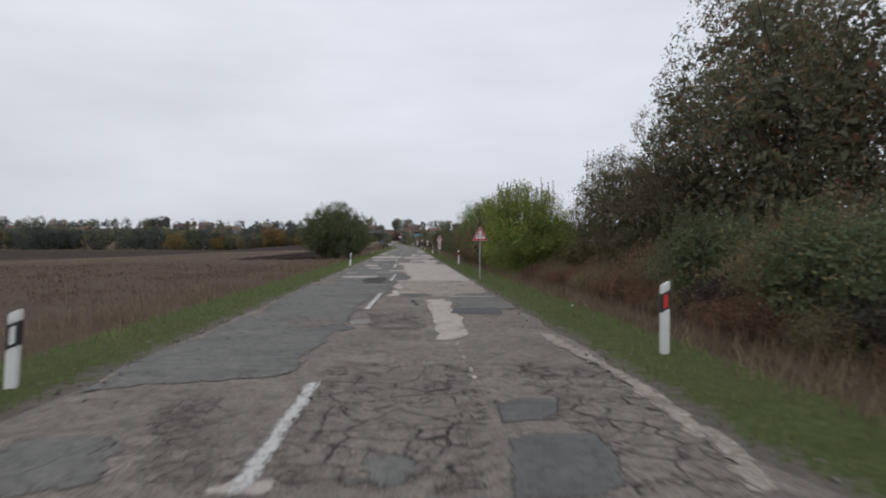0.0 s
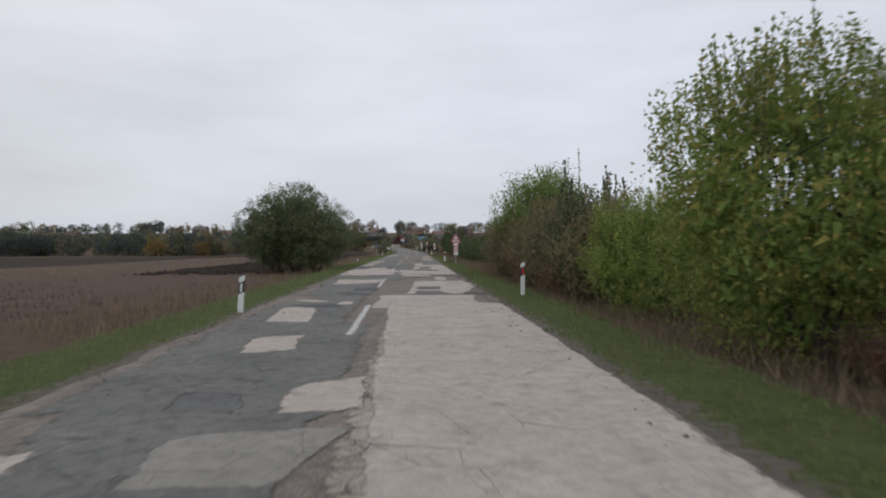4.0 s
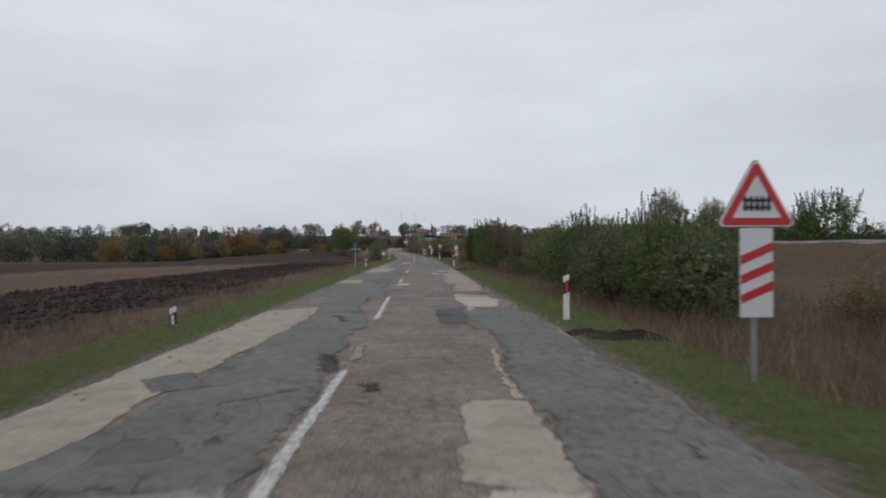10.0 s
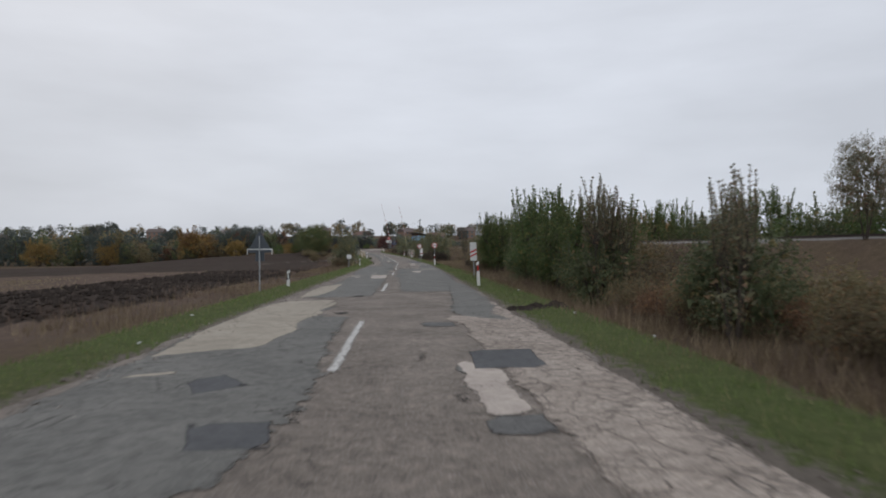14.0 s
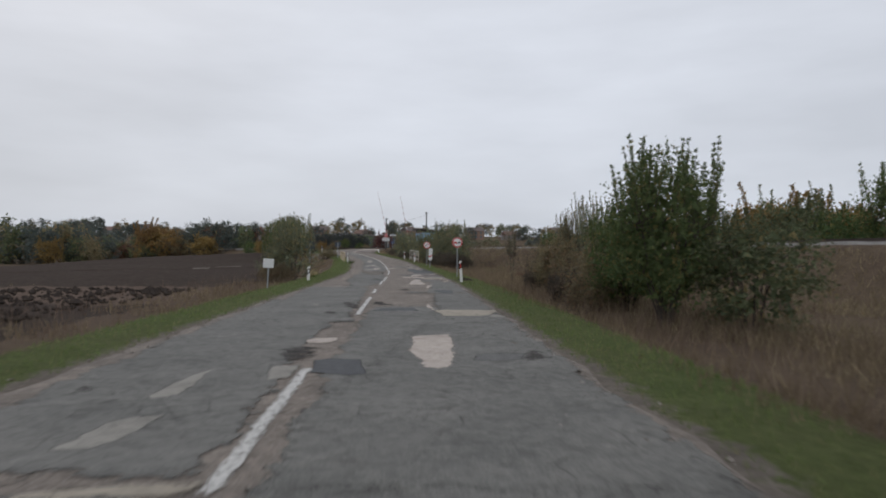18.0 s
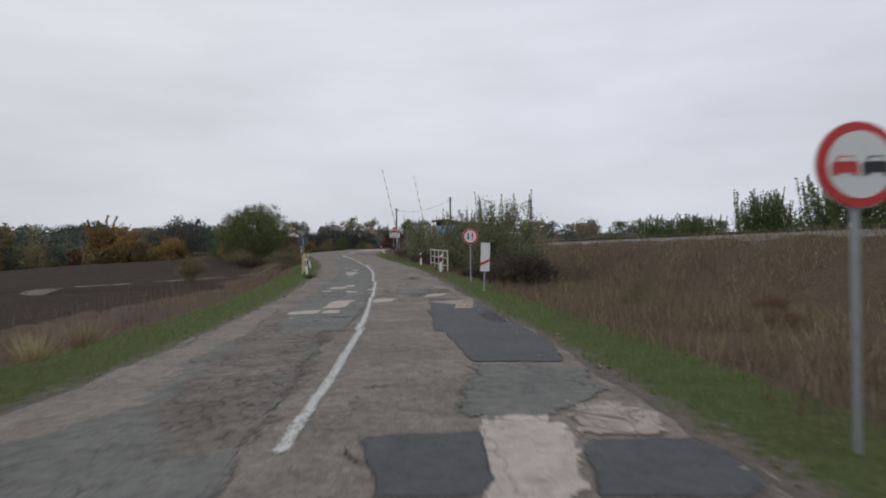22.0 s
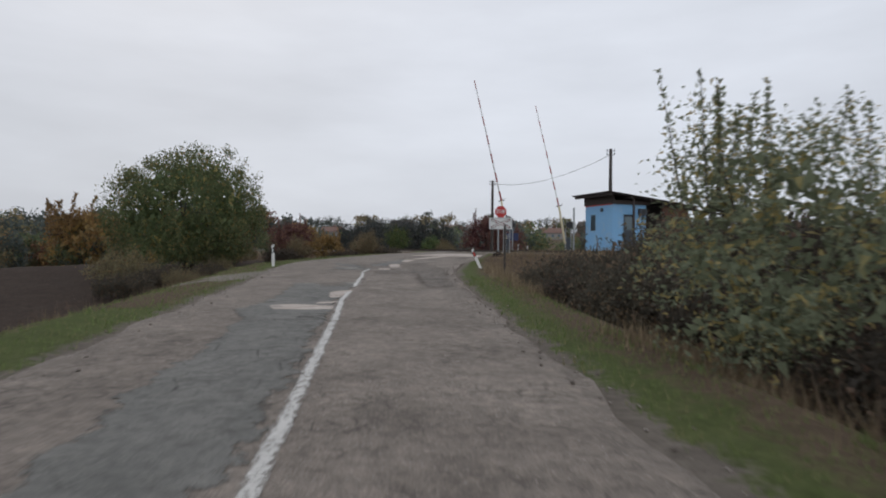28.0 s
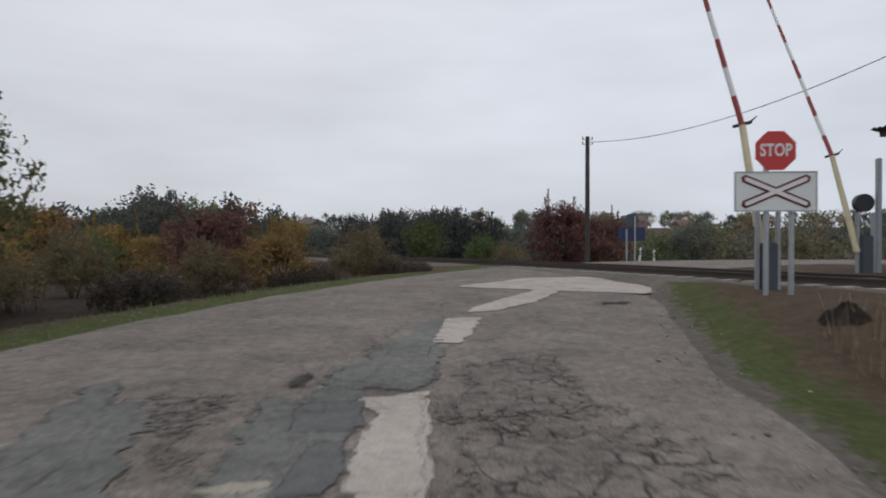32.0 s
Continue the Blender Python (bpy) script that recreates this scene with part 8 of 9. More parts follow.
def build_hut():
    """The crossing keeper's hut: blue rendered cabin, recess coloured dark for its shade and brown shed under one
    sloping roof.
    """
    ang = math.degrees(math.atan2(1.2, 2.6))
    root = empty("keepers_hut", pose(3.1, 242.4, 2.08, 0, 0, ang), "small blue rendered crossing keeper's hut with corrugated roof", "hut")
    # local x runs along the front, local y to the back along the side wall
    d, w = 2.86, 2.3
    t = 0.16

    def roof_z(x):
        return 3.22 - 0.108 * x

    def wall(name, x0, x1, y0, y1, zt0, zt1, mat, label=""):
        bm = bmesh.new()
        vs = box(bm, x0, x1, y0, y1, -0.7, 1.0)
        for v in vs:
            if v.co.z > 0.5:
                v.co.z = zt0 if v.co.x < (x0 + x1) / 2 else zt1
        return part(name, bm, mat, root, label)

    # side wall with its window opening: pieces round the hole
    wy0, wy1, wz0, wz1 = 1.75, 2.25, 1.12, 2.08
    bm = bmesh.new()
    box(bm, 0, t, 0, wy0, -0.7, 2.66)
    box(bm, 0, t, wy1, d, -0.7, 2.66)
    box(bm, 0, t, wy0, wy1, -0.7, wz0)
    box(bm, 0, t, wy0, wy1, wz1, 2.66)
    bmesh.ops.remove_doubles(bm, verts=bm.verts[:], dist=0.0005)
    part("side_wall", bm, M_BLUEW, root, "sky-blue rendered wall")
    # front wall with its door opening
    dx0, dx1, dz1 = 0.75, 1.50, 2.05
    bm = bmesh.new()
    box(bm, t, dx0, 0, t, -0.7, 2.62)
    box(bm, dx1, w, 0, t, -0.7, 2.62)
    box(bm, dx0, dx1, 0, t, dz1, 2.62)
    box(bm, dx0, dx1, 0, t, -0.7, 0.02)
    bmesh.ops.remove_doubles(bm, verts=bm.verts[:], dist=0.0005)
    part("front_wall", bm, M_BLUEW, root, "sky-blue rendered wall")
    wall("back_wall", 0, w, d - t, d - 0.003, 2.66, 2.6, M_BLUEW)
    wall("inner_wall", w - t, w - 0.002, t, d - t, 2.6, 2.6, M_BLUEW)
    bm = bmesh.new()
    box(bm, t, w - t, t, d - t, -0.1, 0.0)
    part("hut_floor", bm, M_SLEEP, root)
    win = part("window", bmesh_box(0.05, 0.08, wy0 + 0.02, wy1 - 0.02, wz0 + 0.02, wz1 - 0.02), M_GLASS, root, "small dark window")
    for a, b, c, e in ((wy0, wy1, wz0, wz0 + 0.05), (wy0, wy1, wz1 - 0.05, wz1), (wy0, wy0 + 0.05, wz0, wz1), (wy1 - 0.05, wy1, wz0, wz1), ((wy0 + wy1) / 2 - 0.02, (wy0 + wy1) / 2 + 0.02, wz0, wz1)):
        part("window_frame", bmesh_box(-0.012, 0.048, a, b, c, e), M_BACK, win)
    door = part("door", bmesh_box(dx0 + 0.03, dx1 - 0.03, 0.05, 0.09, 0.03, dz1 - 0.04), M_BACK, root, "weathered grey door")
    part("door_pane", bmesh_box(dx0 + 0.14, dx1 - 0.14, 0.042, 0.049, 1.15, 1.9), M_GLASS, door)
    part("door_handle", bmesh_box(dx1 - 0.12, dx1 - 0.08, 0.0, 0.048, 0.98, 1.05), M_STEEL, door)
    # painted band under the roof and dark boarding above it
    part("red_band", bmesh_box(-0.012, -0.002, 0.0, d, 2.60, 2.66), M_RED, root, "red painted band")
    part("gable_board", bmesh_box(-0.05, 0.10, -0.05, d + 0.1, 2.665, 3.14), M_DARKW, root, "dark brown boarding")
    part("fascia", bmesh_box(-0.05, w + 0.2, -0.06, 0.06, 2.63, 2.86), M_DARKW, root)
    # recess and shed; recess_wall and shed_side hold the recess shade as dark colour
    wall("recess_wall", w, 3.6, 1.6, 1.72, 2.66, 2.5, M_DARKW, "recess wall coloured dark for its shade")
    wall("shed_wall", 3.72, 5.6, 0.25, 0.38, 2.66, 2.46, M_BROWNW, "brown shed wall")
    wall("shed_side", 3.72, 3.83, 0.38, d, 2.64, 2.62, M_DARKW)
    wall("shed_end", 5.48, 5.6, 0.38, d, 2.47, 2.46, M_BROWNW)
    part("meter_box", bmesh_box(3.40, 3.66, 1.50, 1.597, 0.85, 1.2, 0.01), M_YELLOW, root, "small pale meter box")
    # low lean-to behind the shed
    wall("lean_to_wall", 5.62, 6.7, 1.7, 1.8, 1.75, 1.45, M_BROWNW)
    bm = bmesh.new()
    vs = box(bm, 5.6, 7.1, 0.9, d + 0.3, 1.80, 1.84)
    for v in vs:
        v.co.z -= 0.28 * (v.co.x - 5.6)
    part("lean_to_roof", bm, M_ROOF, root, "small dark lean-to roof")
    part("shed_panel", bmesh_box(3.9, 5.4, 0.21, 0.247, -0.1, 1.15), M_RUST, root, "rusty lower panel")
    for x in (1.12,):
        bm = bmesh.new()
        box(bm, x - 0.05, x + 0.05, -0.50, -0.40, -0.7, roof_z(x) - 0.15, 0.006)
        part("roof_support", bm, M_DARKW, root)
    ac = part("air_conditioner", bmesh_box(1.72, 2.22, -0.24, -0.003, 2.0, 2.4, 0.02), M_BACK, root, "grey air-conditioner box")
    bm = bmesh.new()
    tube(bm, (1.97, -0.25, 2.2), (1.97, -0.241, 2.2), 0.15, 0.15, 20)
    part("fan_grille", bm, M_BLACK, ac)
    bm = bmesh.new()
    tube(bm, (-0.003, 1.02, 2.32), (-0.10, 1.02, 2.34), 0.10, 0.12, 14)
    part("wall_lamp", bm, M_BACK, root, "small round wall lamp")
    # rafters and corrugated sheets, falling along the front
    for x in (-0.45, 0.9, 2.3, 3.65, 5.54):
        bm = bmesh.new()
        box(bm, x - 0.05, x + 0.05, -0.54, d + 0.45, roof_z(x) - 0.17, roof_z(x) - 0.03)
        part("rafter", bm, M_DARKW, root)
    pitch = 0.145
    for k in range(8):
        y0 = -0.62 + k * (d + 1.12) / 8
        y1 = y0 + (d + 1.12) / 8 + 0.02
        v, f = [], []
        n = 12
        for j in range(n + 1):
            y = y0 + (y1 - y0) * j / n
            wv = 0.028 * math.cos(2 * math.pi * (y + 0.62) / pitch)
            for x in (-0.7, 2.5, 5.72):
                v.append((x, y, roof_z(x) + wv + 0.002 * (k % 2)))
        m = len(v)
        v += [(a, b, c - 0.012) for a, b, c in v]
        for j in range(n):
            for i in range(2):
                a = j * 3 + i
                f.append((a, a + 1, a + 4, a + 3))
                f.append((m + a, m + a + 3, m + a + 4, m + a + 1))
            f.append((j * 3, j * 3 + 3, m + j * 3 + 3, m + j * 3))
            f.append((j * 3 + 2, m + j * 3 + 2, m + j * 3 + 5, j * 3 + 5))
        raw("roof_sheet", v, f, M_ROOF, root)
    return root


def bmesh_box(x0, x1, y0, y1, z0, z1, bevel=0.0):
    bm = bmesh.new()
    box(bm, x0, x1, y0, y1, z0, z1, bevel)
    return bm


build_hut()


def build_standpipe():
    """A bent water pipe with a tap beside the hut's wall."""
    m = pose(3.1, 242.4, 2.08, 0, 0, math.degrees(math.atan2(1.2, 2.6))) @ Matrix.Translation((-0.38, 0.95, 0))
    root = empty("standpipe", m, "thin dark blue water standpipe with a bent spout", "water pipe")
    bm = bmesh.new()
    tube(bm, (0, 0, -0.8), (0, 0, 0.52), 0.028, 0.026, 10)
    tube(bm, (0, 0, 0.52), (0, -0.10, 0.60), 0.026, 0.026, 10)
    tube(bm, (0, -0.10, 0.60), (0, -0.40, 0.66), 0.026, 0.024, 10)
    tube(bm, (0, -0.40, 0.66), (0, -0.48, 0.50), 0.024, 0.022, 10)
    part("pipe", bm, M_POLE, root)
    bm = bmesh.new()
    tube(bm, (0, 0.02, 0.30), (0, 0.36, 0.20), 0.016, 0.016, 8)
    tube(bm, (0, 0.36, 0.20), (0, 0.42, -0.10), 0.016, 0.014, 8)
    part("pump_lever", bm, M_POLE, root)
    part("tap", bmesh_box(-0.03, 0.03, -0.06, 0.06, 0.48, 0.56, 0.008), M_STEEL, root, "grey steel tap")


build_standpipe()


def wooden_pole(x, y, z0, top, label):
    root = empty("utility_pole", pose(x, y, 0), label, "utility pole", "utility poles")
    bm = bmesh.new()
    tube(bm, (0, 0, z0 - 0.8), (0, 0, top), 0.14, 0.10, 12)
    part("pole", bm, M_POLE, root)
    for dz in (0.15, 0.4):
        for s in (-1, 1):
            bm = bmesh.new()
            tube(bm, (0.09 * s, 0, top - dz), (0.24 * s, 0, top - dz + 0.02), 0.015, 0.015, 6)
            tube(bm, (0.24 * s, 0, top - dz), (0.24 * s, 0, top - dz + 0.14), 0.035, 0.025, 8)
            part("insulator", bm, M_BACK, root)
    return root


wooden_pole(3.78, 247.3, 1.9, 8.66, "dark wooden utility pole behind the hut")
wooden_pole(-4.13, 262.2, 1.5, 8.22, "dark wooden utility pole beyond the crossing")


def cable(a, b, sag, label):
    root = empty("overhead_cable", Matrix.Translation(a), label, "cable")
    cu = bpy.data.curves.new("wire", "CURVE")
    cu.dimensions = "3D"
    cu.bevel_depth = 0.014
    sp = cu.splines.new("POLY")
    n = 24
    sp.points.add(n)
    for k in range(n + 1):
        u = k / n
        p = (Vector(b) - Vector(a)) * u
        sp.points[k].co = (p.x, p.y, p.z - 4 * sag * u * (1 - u), 1)
    cu.materials.append(M_BLACK)
    ob = new("wire", cu)
    ob.parent = root
    return root


cable((3.78, 247.3, 8.3), (-4.13, 262.2, 7.95), 0.75, "thin black overhead cable between the poles")


# ---------------------------------------------------------------- village on the ridge
def make_house(seed, wall_mat, roof_mat, label):
    rs = random.Random(seed)
    root = empty("house", Matrix(), label, "house", "village houses")
    a, b, h = 5.5, 4.5, rs.choice((3.2, 5.6))
    part("wall", bmesh_box(-a, a, -b, b, -2, h), wall_mat, root)
    bm = bmesh.new()
    vs = [bm.verts.new(p) for p in ((-a - 0.5, -b - 0.6, h - 0.2), (a + 0.5, -b - 0.6, h - 0.2), (a + 0.5, b + 0.6, h - 0.2), (-a - 0.5, b + 0.6, h - 0.2), (-a - 0.5, 0, h + 2.6), (a + 0.5, 0, h + 2.6))]
    for f in ((0, 1, 5, 4), (2, 3, 4, 5), (0, 4, 3), (1, 2, 5), (0, 3, 2, 1)):
        bm.faces.new([vs[k] for k in f])
    roof = part("roof", bm, roof_mat, root)
    part("chimney", bmesh_box(1.2, 1.9, -0.4, 0.3, h + 1.8, h + 3.4), roof_mat, roof)
    for fl in range(int(h // 2.5)):
        for x in (-3.3, 0, 3.3):
            part("window", bmesh_box(x - 0.6, x + 0.6, -b - 0.04, -b - 0.004, 0.9 + 2.7 * fl, 2.2 + 2.7 * fl), M_GLASS, root)
    return root


M_TILE = painted("clay_roof_tiles", (0.16, 0.095, 0.075), (0.10, 0.07, 0.06), 0.4, 0.85, 1.0)
M_TILEG = painted("grey_brown_roof", (0.13, 0.10, 0.09), (0.08, 0.07, 0.06), 0.4, 0.85, 1.0)
M_PLAST = painted("pale_house_render", (0.27, 0.255, 0.24), (0.2, 0.19, 0.18), 0.3, 0.9, 0.6)
M_BRICKW = painted("bare_block_wall", (0.26, 0.17, 0.13), (0.2, 0.14, 0.11), 0.3, 0.9, 0.6)


def ridge_z(x, y):
    r = min(1, max(0, (y - 350) / 350))
    return gz(x, y) + 19 * r * r * (3 - 2 * r)


h_a = make_house(1, M_PLAST, M_TILE, "far pale house with a red tiled roof")
h_b = make_house(5, M_BRICKW, M_TILEG, "far brown house with a grey roof")
hr = random.Random(8)
for k, hx in enumerate((-330, -292, -268, -240, -205, -178, -150, -118, -92, -60, -30, 2, 22, 45, 70, 105)):
    hy = 560 + hr.uniform(-30, 50)
    src = (h_a, h_b)[k % 2]
    mm = pose(hx, hy, ridge_z(hx, hy), 0, 0, hr.uniform(-40, 40))
    if k < 2:
        src.matrix_world = mm
    else:
        copy_thing(src, mm)


# ---------------------------------------------------------------- grass and weeds
def blades(name, seed, n, ys, band, height, width, mat, label, side, lean=0.35, keep=None, clump=1):
    """Loose blades of grass on a strip of ground beside the road; n roots, clump blades at each."""
    rs = np.random.RandomState(seed)
    y = rs.uniform(ys[0], ys[1], n)
    i = np.searchsorted(AY, y).clip(0, len(AX) - 1)
    off = AH[i] - (AL[i] if side < 0 else 0) + band[0] + (band[1] - band[0]) * rs.rand(n) ** 0.9
    x = AX[i] + side * off * ANX[i]
    yy = AY[i] + side * off * ANY[i] + rs.uniform(-0.3, 0.3, n)
    if keep is not None:
        k = keep(x, yy, rs)
        x, yy = x[k], yy[k]
    z = land(x, yy)
    x, yy, z = (np.repeat(a, clump) for a in (x, yy, z))
    n = len(x)
    x = x + rs.normal(size=n) * 0.05 * (clump > 1)
    yy = yy + rs.normal(size=n) * 0.05 * (clump > 1)
    h = height[0] + (height[1] - height[0]) * rs.rand(n) ** 1.6
    a = rs.rand(n) * 6.28
    dx, dy = np.cos(a) * width, np.sin(a) * width
    b = rs.rand(n) * 6.28
    ln = lean * h * rs.rand(n)
    tx, ty = np.cos(b) * ln, np.sin(b) * ln
    low = z - 0.05
    c = np.stack([np.stack([x - dx, yy - dy, low], 1), np.stack([x + dx, yy + dy, low], 1), np.stack([x + tx, yy + ty, z + h], 1)], 1)
    ob = quads(name, c, mat)
    return tagged(ob, label, "grass", kind="stuff")


def patchy(scale, cut, z=0.0):
    def keep(x, y, rs):
        v = np.array([noise.noise((a * scale, b * scale, z)) for a, b in zip(x, y)])
        return v > cut + 0.25 * rs.normal(size=len(x)) * 0.5
    return keep


blades("verge_grass", 61, 45000, (-4, 226), (0.15, 1.8), (0.03, 0.10), 0.014, M_BLADE, "short green grass on the verge", 1, 0.8)
blades("verge_grass", 62, 46000, (-4, 246), (0.15, 1.9), (0.03, 0.10), 0.014, M_BLADE, "short green grass on the verge", -1, 0.8)
blades("verge_weeds", 63, 9000, (-4, 214), (1.1, 3.0), (0.08, 0.30), 0.008, M_STRAW, "dry grass stalks at the verge's edge", 1, 0.5, patchy(0.4, 0.0), 3)
blades("dry_grass", 64, 26000, (-4, 212), (2.2, 7.5), (0.15, 0.62), 0.011, M_STRAW, "tall dead grass below the railway bank", 1, 0.9, patchy(0.25, -0.25), 3)
blades("dead_weeds", 65, 20000, (-4, 214), (2.6, 12.0), (0.25, 0.85), 0.012, M_WEED, "dark dead weeds below the railway bank", 1, 0.8, patchy(0.22, 0.0, 3.0), 3)
blades("bank_grass", 66, 26000, (120, 214), (4.0, 17.0), (0.12, 0.50), 0.014, M_STRAW, "brown dry grass on the railway bank", 1, 1.0, patchy(0.35, -0.15, 5.0), 3)
blades("dry_grass", 72, 9000, (212, 236), (1.2, 8.0), (0.10, 0.42), 0.009, M_STRAW, "brown dry grass beside the crossing", 1, 0.5, patchy(0.3, -0.2, 6.0), 3)
blades("field_edge_weeds", 67, 16000, (-4, 232), (2.4, 5.2), (0.10, 0.38), 0.009, M_STRAW, "dry weeds along the field's edge", -1, 0.45, patchy(0.22, -0.02, 8.0), 3)
blades("field_edge_weeds", 68, 7000, (-4, 240), (2.8, 7.5), (0.12, 0.5), 0.010, M_WEED, "dark dead weeds along the field's edge", -1, 0.4, patchy(0.2, 0.05, 12.0), 3)
blades("field_stubble", 69, 24000, (-4, 60), (5.5, 45.0), (0.05, 0.22), 0.02, M_WEED, "brown dead crop stubble in the field", -1, 0.5, patchy(0.06, -0.25, 15.0), 2)
blades("field_stubble", 70, 20000, (60, 170), (14.5, 46.0), (0.05, 0.18), 0.02, M_STRAW, "pale stubble beyond the ploughed strip", -1, 0.5, patchy(0.05, 0.05, 18.0), 2)


# clods of turned earth along the ploughed strip
def clods(seed, n):
    rs = np.random.RandomState(seed)
    y = rs.uniform(66, 160, n)
    i = np.searchsorted(AY, y).clip(0, len(AX) - 1)
    x = AX[i] - AH[i] - rs.uniform(5.5, 15, n)
    z = land(x, y)
    ico = np.array([(1, 0, 0), (-1, 0, 0), (0, 1, 0), (0, -1, 0), (0, 0, 1), (0, 0, -1)], float)
    tri = np.array([(0, 2, 4), (2, 1, 4), (1, 3, 4), (3, 0, 4), (2, 0, 5), (1, 2, 5), (3, 1, 5), (0, 3, 5)])
    r = 0.05 + 0.14 * rs.rand(n) ** 2
    v = ico[None] * (r[:, None, None] * (0.6 + 0.7 * rs.rand(n, 6, 1))) * np.array([1, 1, 0.7]) + np.stack([x, y, z + 0.05], 1)[:, None]
    c = v[:, tri].reshape(-1, 3, 3)
    ob = quads("earth_clods", c, M_FIELD)
    return tagged(ob, "dark clods of ploughed earth", "soil", kind="stuff")


clods(71, 6000)


# the dirt track that leaves the road on the field side
def build_track():
    v, f = [], []
    pts = glide((196, 206, 214, 219, 224, 228), ((-23, -17.2, -14.0, -12.6, -11.9, -11.6), (0, 0, 0, 0, 0, 0)), 0.6)
    for k, p in enumerate(pts):
        w = 0.75 + 0.12 * noise.noise((p[2] * 0.8, 1, 2))
        for c in (-1, -0.4, 0.3, 1):
            x = p[0] + c * w
            v.append((x, p[2], float(land(x, p[2])[0]) + 0.035 - 0.03 * (abs(c) == 1)))
    for k in range(len(pts) - 1):
        for c in range(3):
            a = k * 4 + c
            f.append((a, a + 1, a + 5, a + 4))
    ob = raw("dirt_track", v, f, M_DUST)
    return tagged(ob, "pale dirt track leaving the road towards the field", "track", kind="structure")


M_DUST = earth("pale_track_dust", (0.16, 0.14, 0.12), (0.25, 0.225, 0.195), 6.0, 0.6, 0.03)
build_track()


# ---------------------------------------------------------------- heaps and litter on the verges
def earth_heap(x, y, w, d, h, seed):
    """A heap of dark turned-out earth and turf."""
    rs = random.Random(seed)
    v, f = [], []
    n, k = 22, 6
    for i in range(k + 1):
        r = 1 - i / k
        for j in range(n):
            t = 6.2832 * j / n
            px = x + w * r * math.cos(t) * (1 + 0.35 * noise.noise((2 * math.cos(t), 2 * math.sin(t), seed)))
            py = y + d * r * math.sin(t) * (1 + 0.35 * noise.noise((2 * math.sin(t), 2 * math.cos(t), seed + 5)))
            lump = 0.5 + 0.9 * abs(noise.noise((px * 5, py * 5, seed * 1.3))) + 0.3 * rs.random()
            v.append((px, py, gz(px, py) - 0.03 + h * (1 - r ** 1.7) * lump + (0.02 * rs.random() if i else 0)))
    for i in range(k):
        for j in range(n):
            q, t = i * n + j, i * n + (j + 1) % n
            f.append((q, t, t + n, q + n))
    ob = raw("dirt_mound", v, f, M_FIELD)
    return tagged(ob, "low mound of dark dug-out earth on the verge", "mound", "dirt on the verge")


earth_heap(2.90, 113.94, 0.50, 0.32, 0.12, 3)
earth_heap(3.93, 114.54, 0.45, 0.30, 0.14, 4)
earth_heap(3.34, 114.28, 0.36, 0.30, 0.14, 5)
earth_heap(4.04, 114.61, 0.30, 0.26, 0.12, 6)
earth_heap(3.36, 161.87, 0.50, 0.30, 0.14, 7)
earth_heap(3.42, 79.18, 0.80, 0.40, 0.13, 8)
earth_heap(2.90, 79.66, 0.50, 0.30, 0.10, 9)


earth_heap(-3.5, 236.5, 0.26, 0.22, 0.17, 21)


def litter_bit(x, y, w, mat, label, seed, name="litter"):
    """A small crumpled scrap."""
    rs = random.Random(seed)
    bm = bmesh.new()
    bmesh.ops.create_icosphere(bm, subdivisions=2, radius=1.0)
    for q in bm.verts:
        g = 0.7 + 0.6 * noise.noise(q.co * 2.0 + Vector((seed, 0, 0)))
        q.co = Vector((q.co.x * w * g, q.co.y * w * 0.7 * g, (q.co.z * 0.45 + 0.35) * w * g))
    ob = part(name, bm, mat)
    ob.matrix_world = pose(x, y, gz(x, y) + 0.03, 0, 0, rs.uniform(0, 360))
    return tagged(ob, label, name, name + " on the verge")


litter_bit(4.05, 120.59, 0.050, M_LITTER, "small scrap of white plastic litter in the grass", 1)
litter_bit(3.85, 112.53, 0.050, M_LITTER, "small scrap of white plastic litter in the grass", 2)
litter_bit(4.37, 109.42, 0.050, M_LITTER, "small scrap of white plastic litter in the grass", 3)
litter_bit(4.53, 100.41, 0.050, M_LITTER, "small scrap of white plastic litter in the grass", 4)
litter_bit(3.68, 14.12, 0.050, M_LITTER, "small scrap of white plastic litter in the grass", 5)
litter_bit(-5.99, 58.29, 0.050, M_LITTER, "small scrap of white plastic litter in the grass", 6)
litter_bit(-3.99, 108.88, 0.050, M_LITTER, "small scrap of white plastic litter in the grass", 7)
litter_bit(-4.60, 113.19, 0.050, M_LITTER, "small scrap of white plastic litter in the grass", 9)
M_STONE = painted("pale_rubble", (0.34, 0.32, 0.31), (0.2, 0.18, 0.17), 0.5, 0.9, 6.0)
rr = random.Random(41)
for k in range(26):
    litter_bit(8.2 + rr.uniform(-1.3, 1.6), 30.4 + rr.uniform(-1.6, 2.0), rr.uniform(0.06, 0.19), M_STONE, "pale lump of dumped rubble among dry weeds", 100 + k, "rubble")


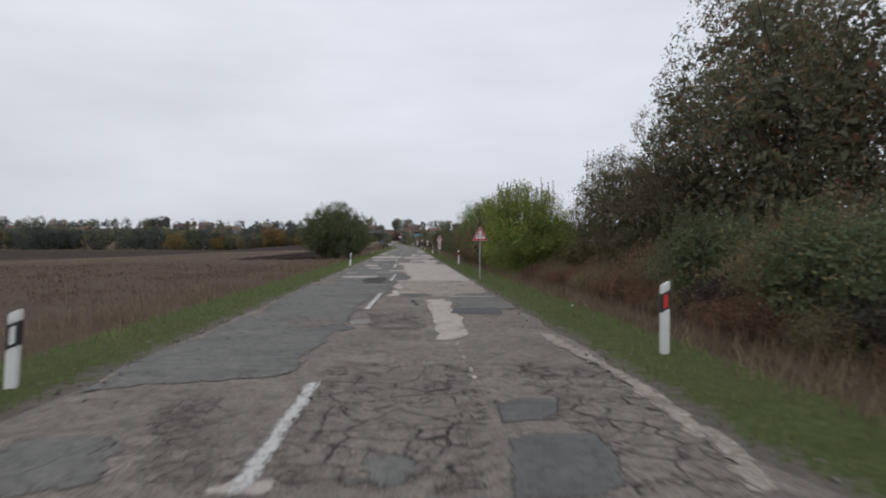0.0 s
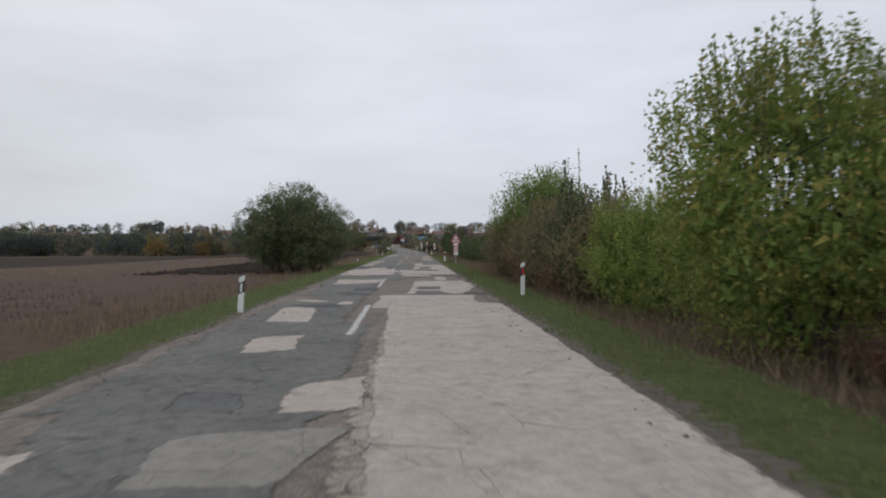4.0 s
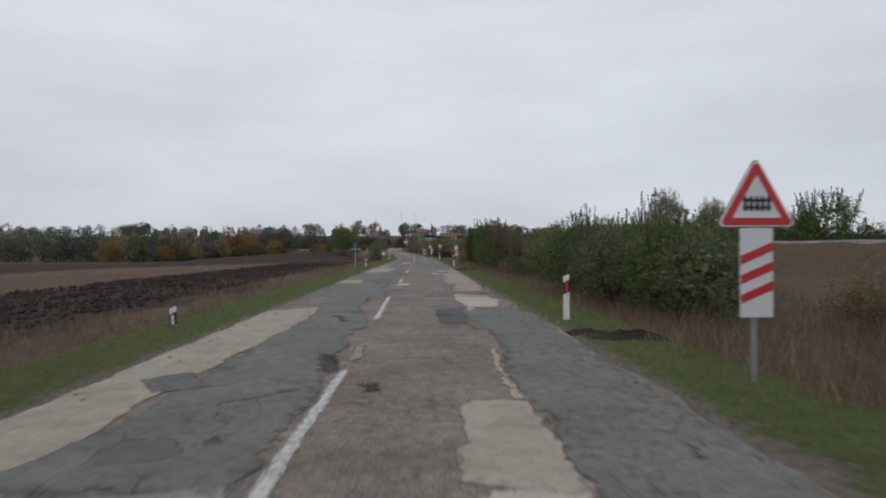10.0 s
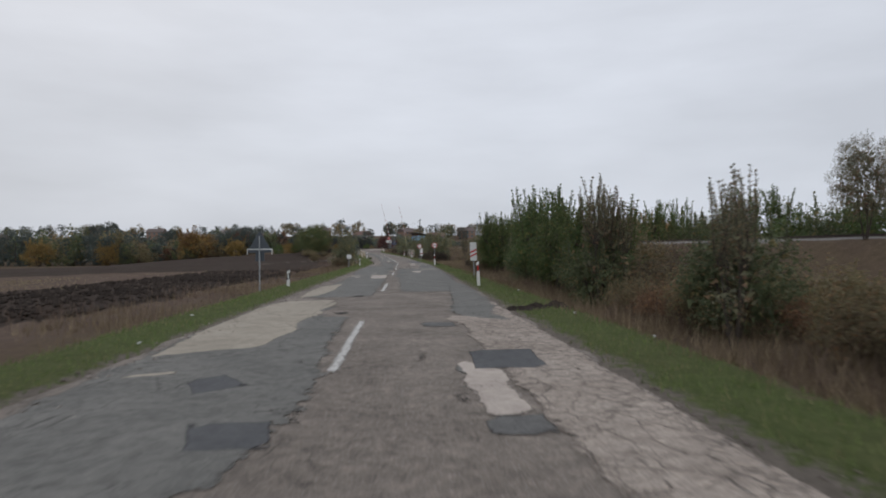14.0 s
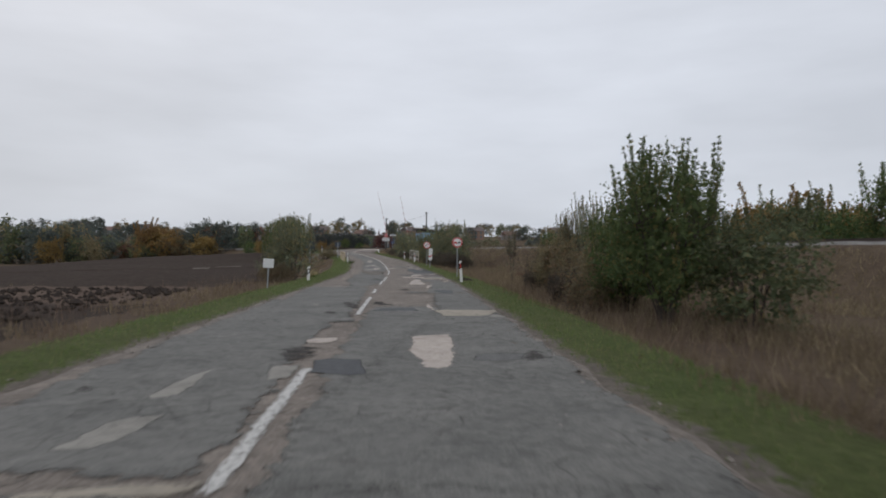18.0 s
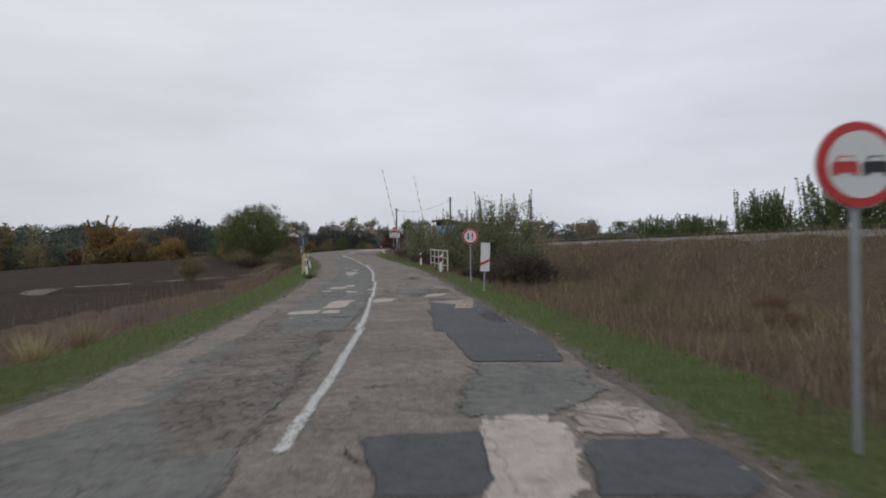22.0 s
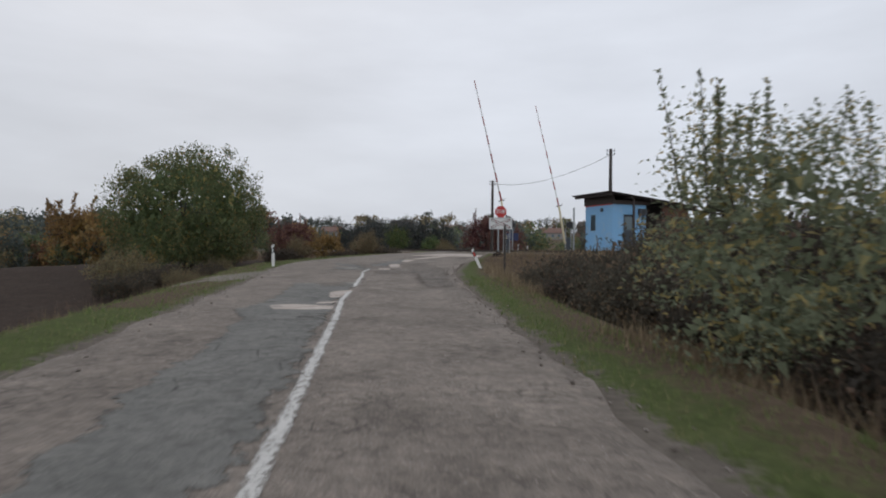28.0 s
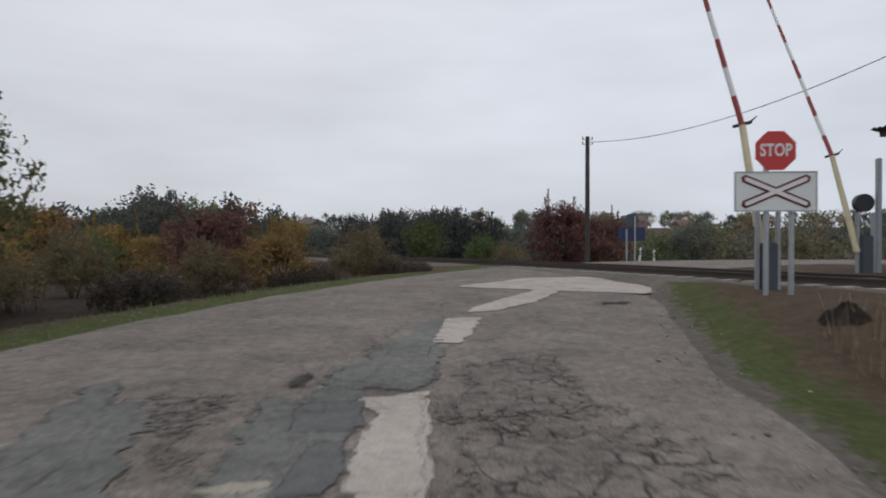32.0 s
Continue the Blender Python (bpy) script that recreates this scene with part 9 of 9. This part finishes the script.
# crumbs of stone along the broken edges of the road
def crumbs(seed, n):
    rs = np.random.RandomState(seed)
    y = rs.uniform(0, 240, n)
    i = np.searchsorted(AY, y).clip(0, len(AX) - 1)
    side = np.where(rs.rand(n) < 0.5, -1, 1)
    off = side * (AH[i] + rs.normal(size=n) * 0.28 - 0.05)
    x, yy = AX[i] + off * ANX[i], AY[i] + off * ANY[i] + rs.uniform(-0.3, 0.3, n)
    z = np.where(np.abs(off) < AH[i], surf(x, yy), land(x, yy))
    ico = np.array([(1, 0, 0), (-1, 0, 0), (0, 1, 0), (0, -1, 0), (0, 0, 1), (0, 0, -1)], float)
    face = np.array([(0, 2, 4), (2, 1, 4), (1, 3, 4), (3, 0, 4), (2, 0, 5), (1, 2, 5), (3, 1, 5), (0, 3, 5)])
    r = 0.008 + 0.028 * rs.rand(n) ** 3
    v = ico[None] * (r[:, None, None] * (0.6 + 0.7 * rs.rand(n, 6, 1))) * np.array([1, 1, 0.6]) + np.stack([x, yy, z + 0.004], 1)[:, None]
    ob = quads("road_crumbs", v[:, face].reshape(-1, 3, 3), M_CRUMB)
    return tagged(ob, "loose stone crumbs along the broken road edge", "gravel", kind="stuff")


M_CRUMB = leaf_mat("stone_crumbs", (0.11, 0.095, 0.08), (0.24, 0.21, 0.18), (0.38, 0.35, 0.31), 0.9, 0.2)
crumbs(91, 6000)


# single tufts that stand out on the verge
def tuft(x, y, w, h, n, mat, label, seed):
    rs = np.random.RandomState(seed)
    r, t = w * np.sqrt(rs.rand(n)), rs.rand(n) * 6.28
    bx, by = 0.45 * r * np.cos(t), 0.45 * r * np.sin(t)
    hh = h * (0.5 + 0.6 * rs.rand(n))
    tx, ty = bx + r * np.cos(t) * 0.9 + 0.1 * rs.normal(size=n), by + r * np.sin(t) * 0.9 + 0.1 * rs.normal(size=n)
    a = rs.rand(n) * 6.28
    dx, dy = 0.011 * np.cos(a), 0.011 * np.sin(a)
    base = np.full(n, -0.05)
    q = np.stack([np.stack([bx - dx, by - dy, base], 1), np.stack([bx + dx, by + dy, base], 1), np.stack([tx, ty, hh], 1)], 1)
    ob = quads("grass_tuft", q, mat)
    ob.matrix_world = pose(x, y, gz(x, y))
    return tagged(ob, label, "grass tuft", "grass tufts")


M_PALE = leaf_mat("pale_straw", (0.20, 0.165, 0.09), (0.33, 0.275, 0.16), (0.40, 0.33, 0.20), 0.85, 0.2)
tuft(-5.80, 173.83, 0.35, 0.55, 160, M_PALE, "pale straw-yellow tuft of dry grass at the field edge", 5)
tuft(-5.69, 172.17, 0.30, 0.50, 160, M_PALE, "pale straw-yellow tuft of dry grass at the field edge", 6)
tuft(-4.94, 191.45, 0.30, 0.28, 160, M_LGREEN, "dense fresh green weed clump on the verge", 7)
tuft(-4.96, 191.83, 0.25, 0.24, 160, M_LGREEN, "dense fresh green weed clump on the verge", 8)
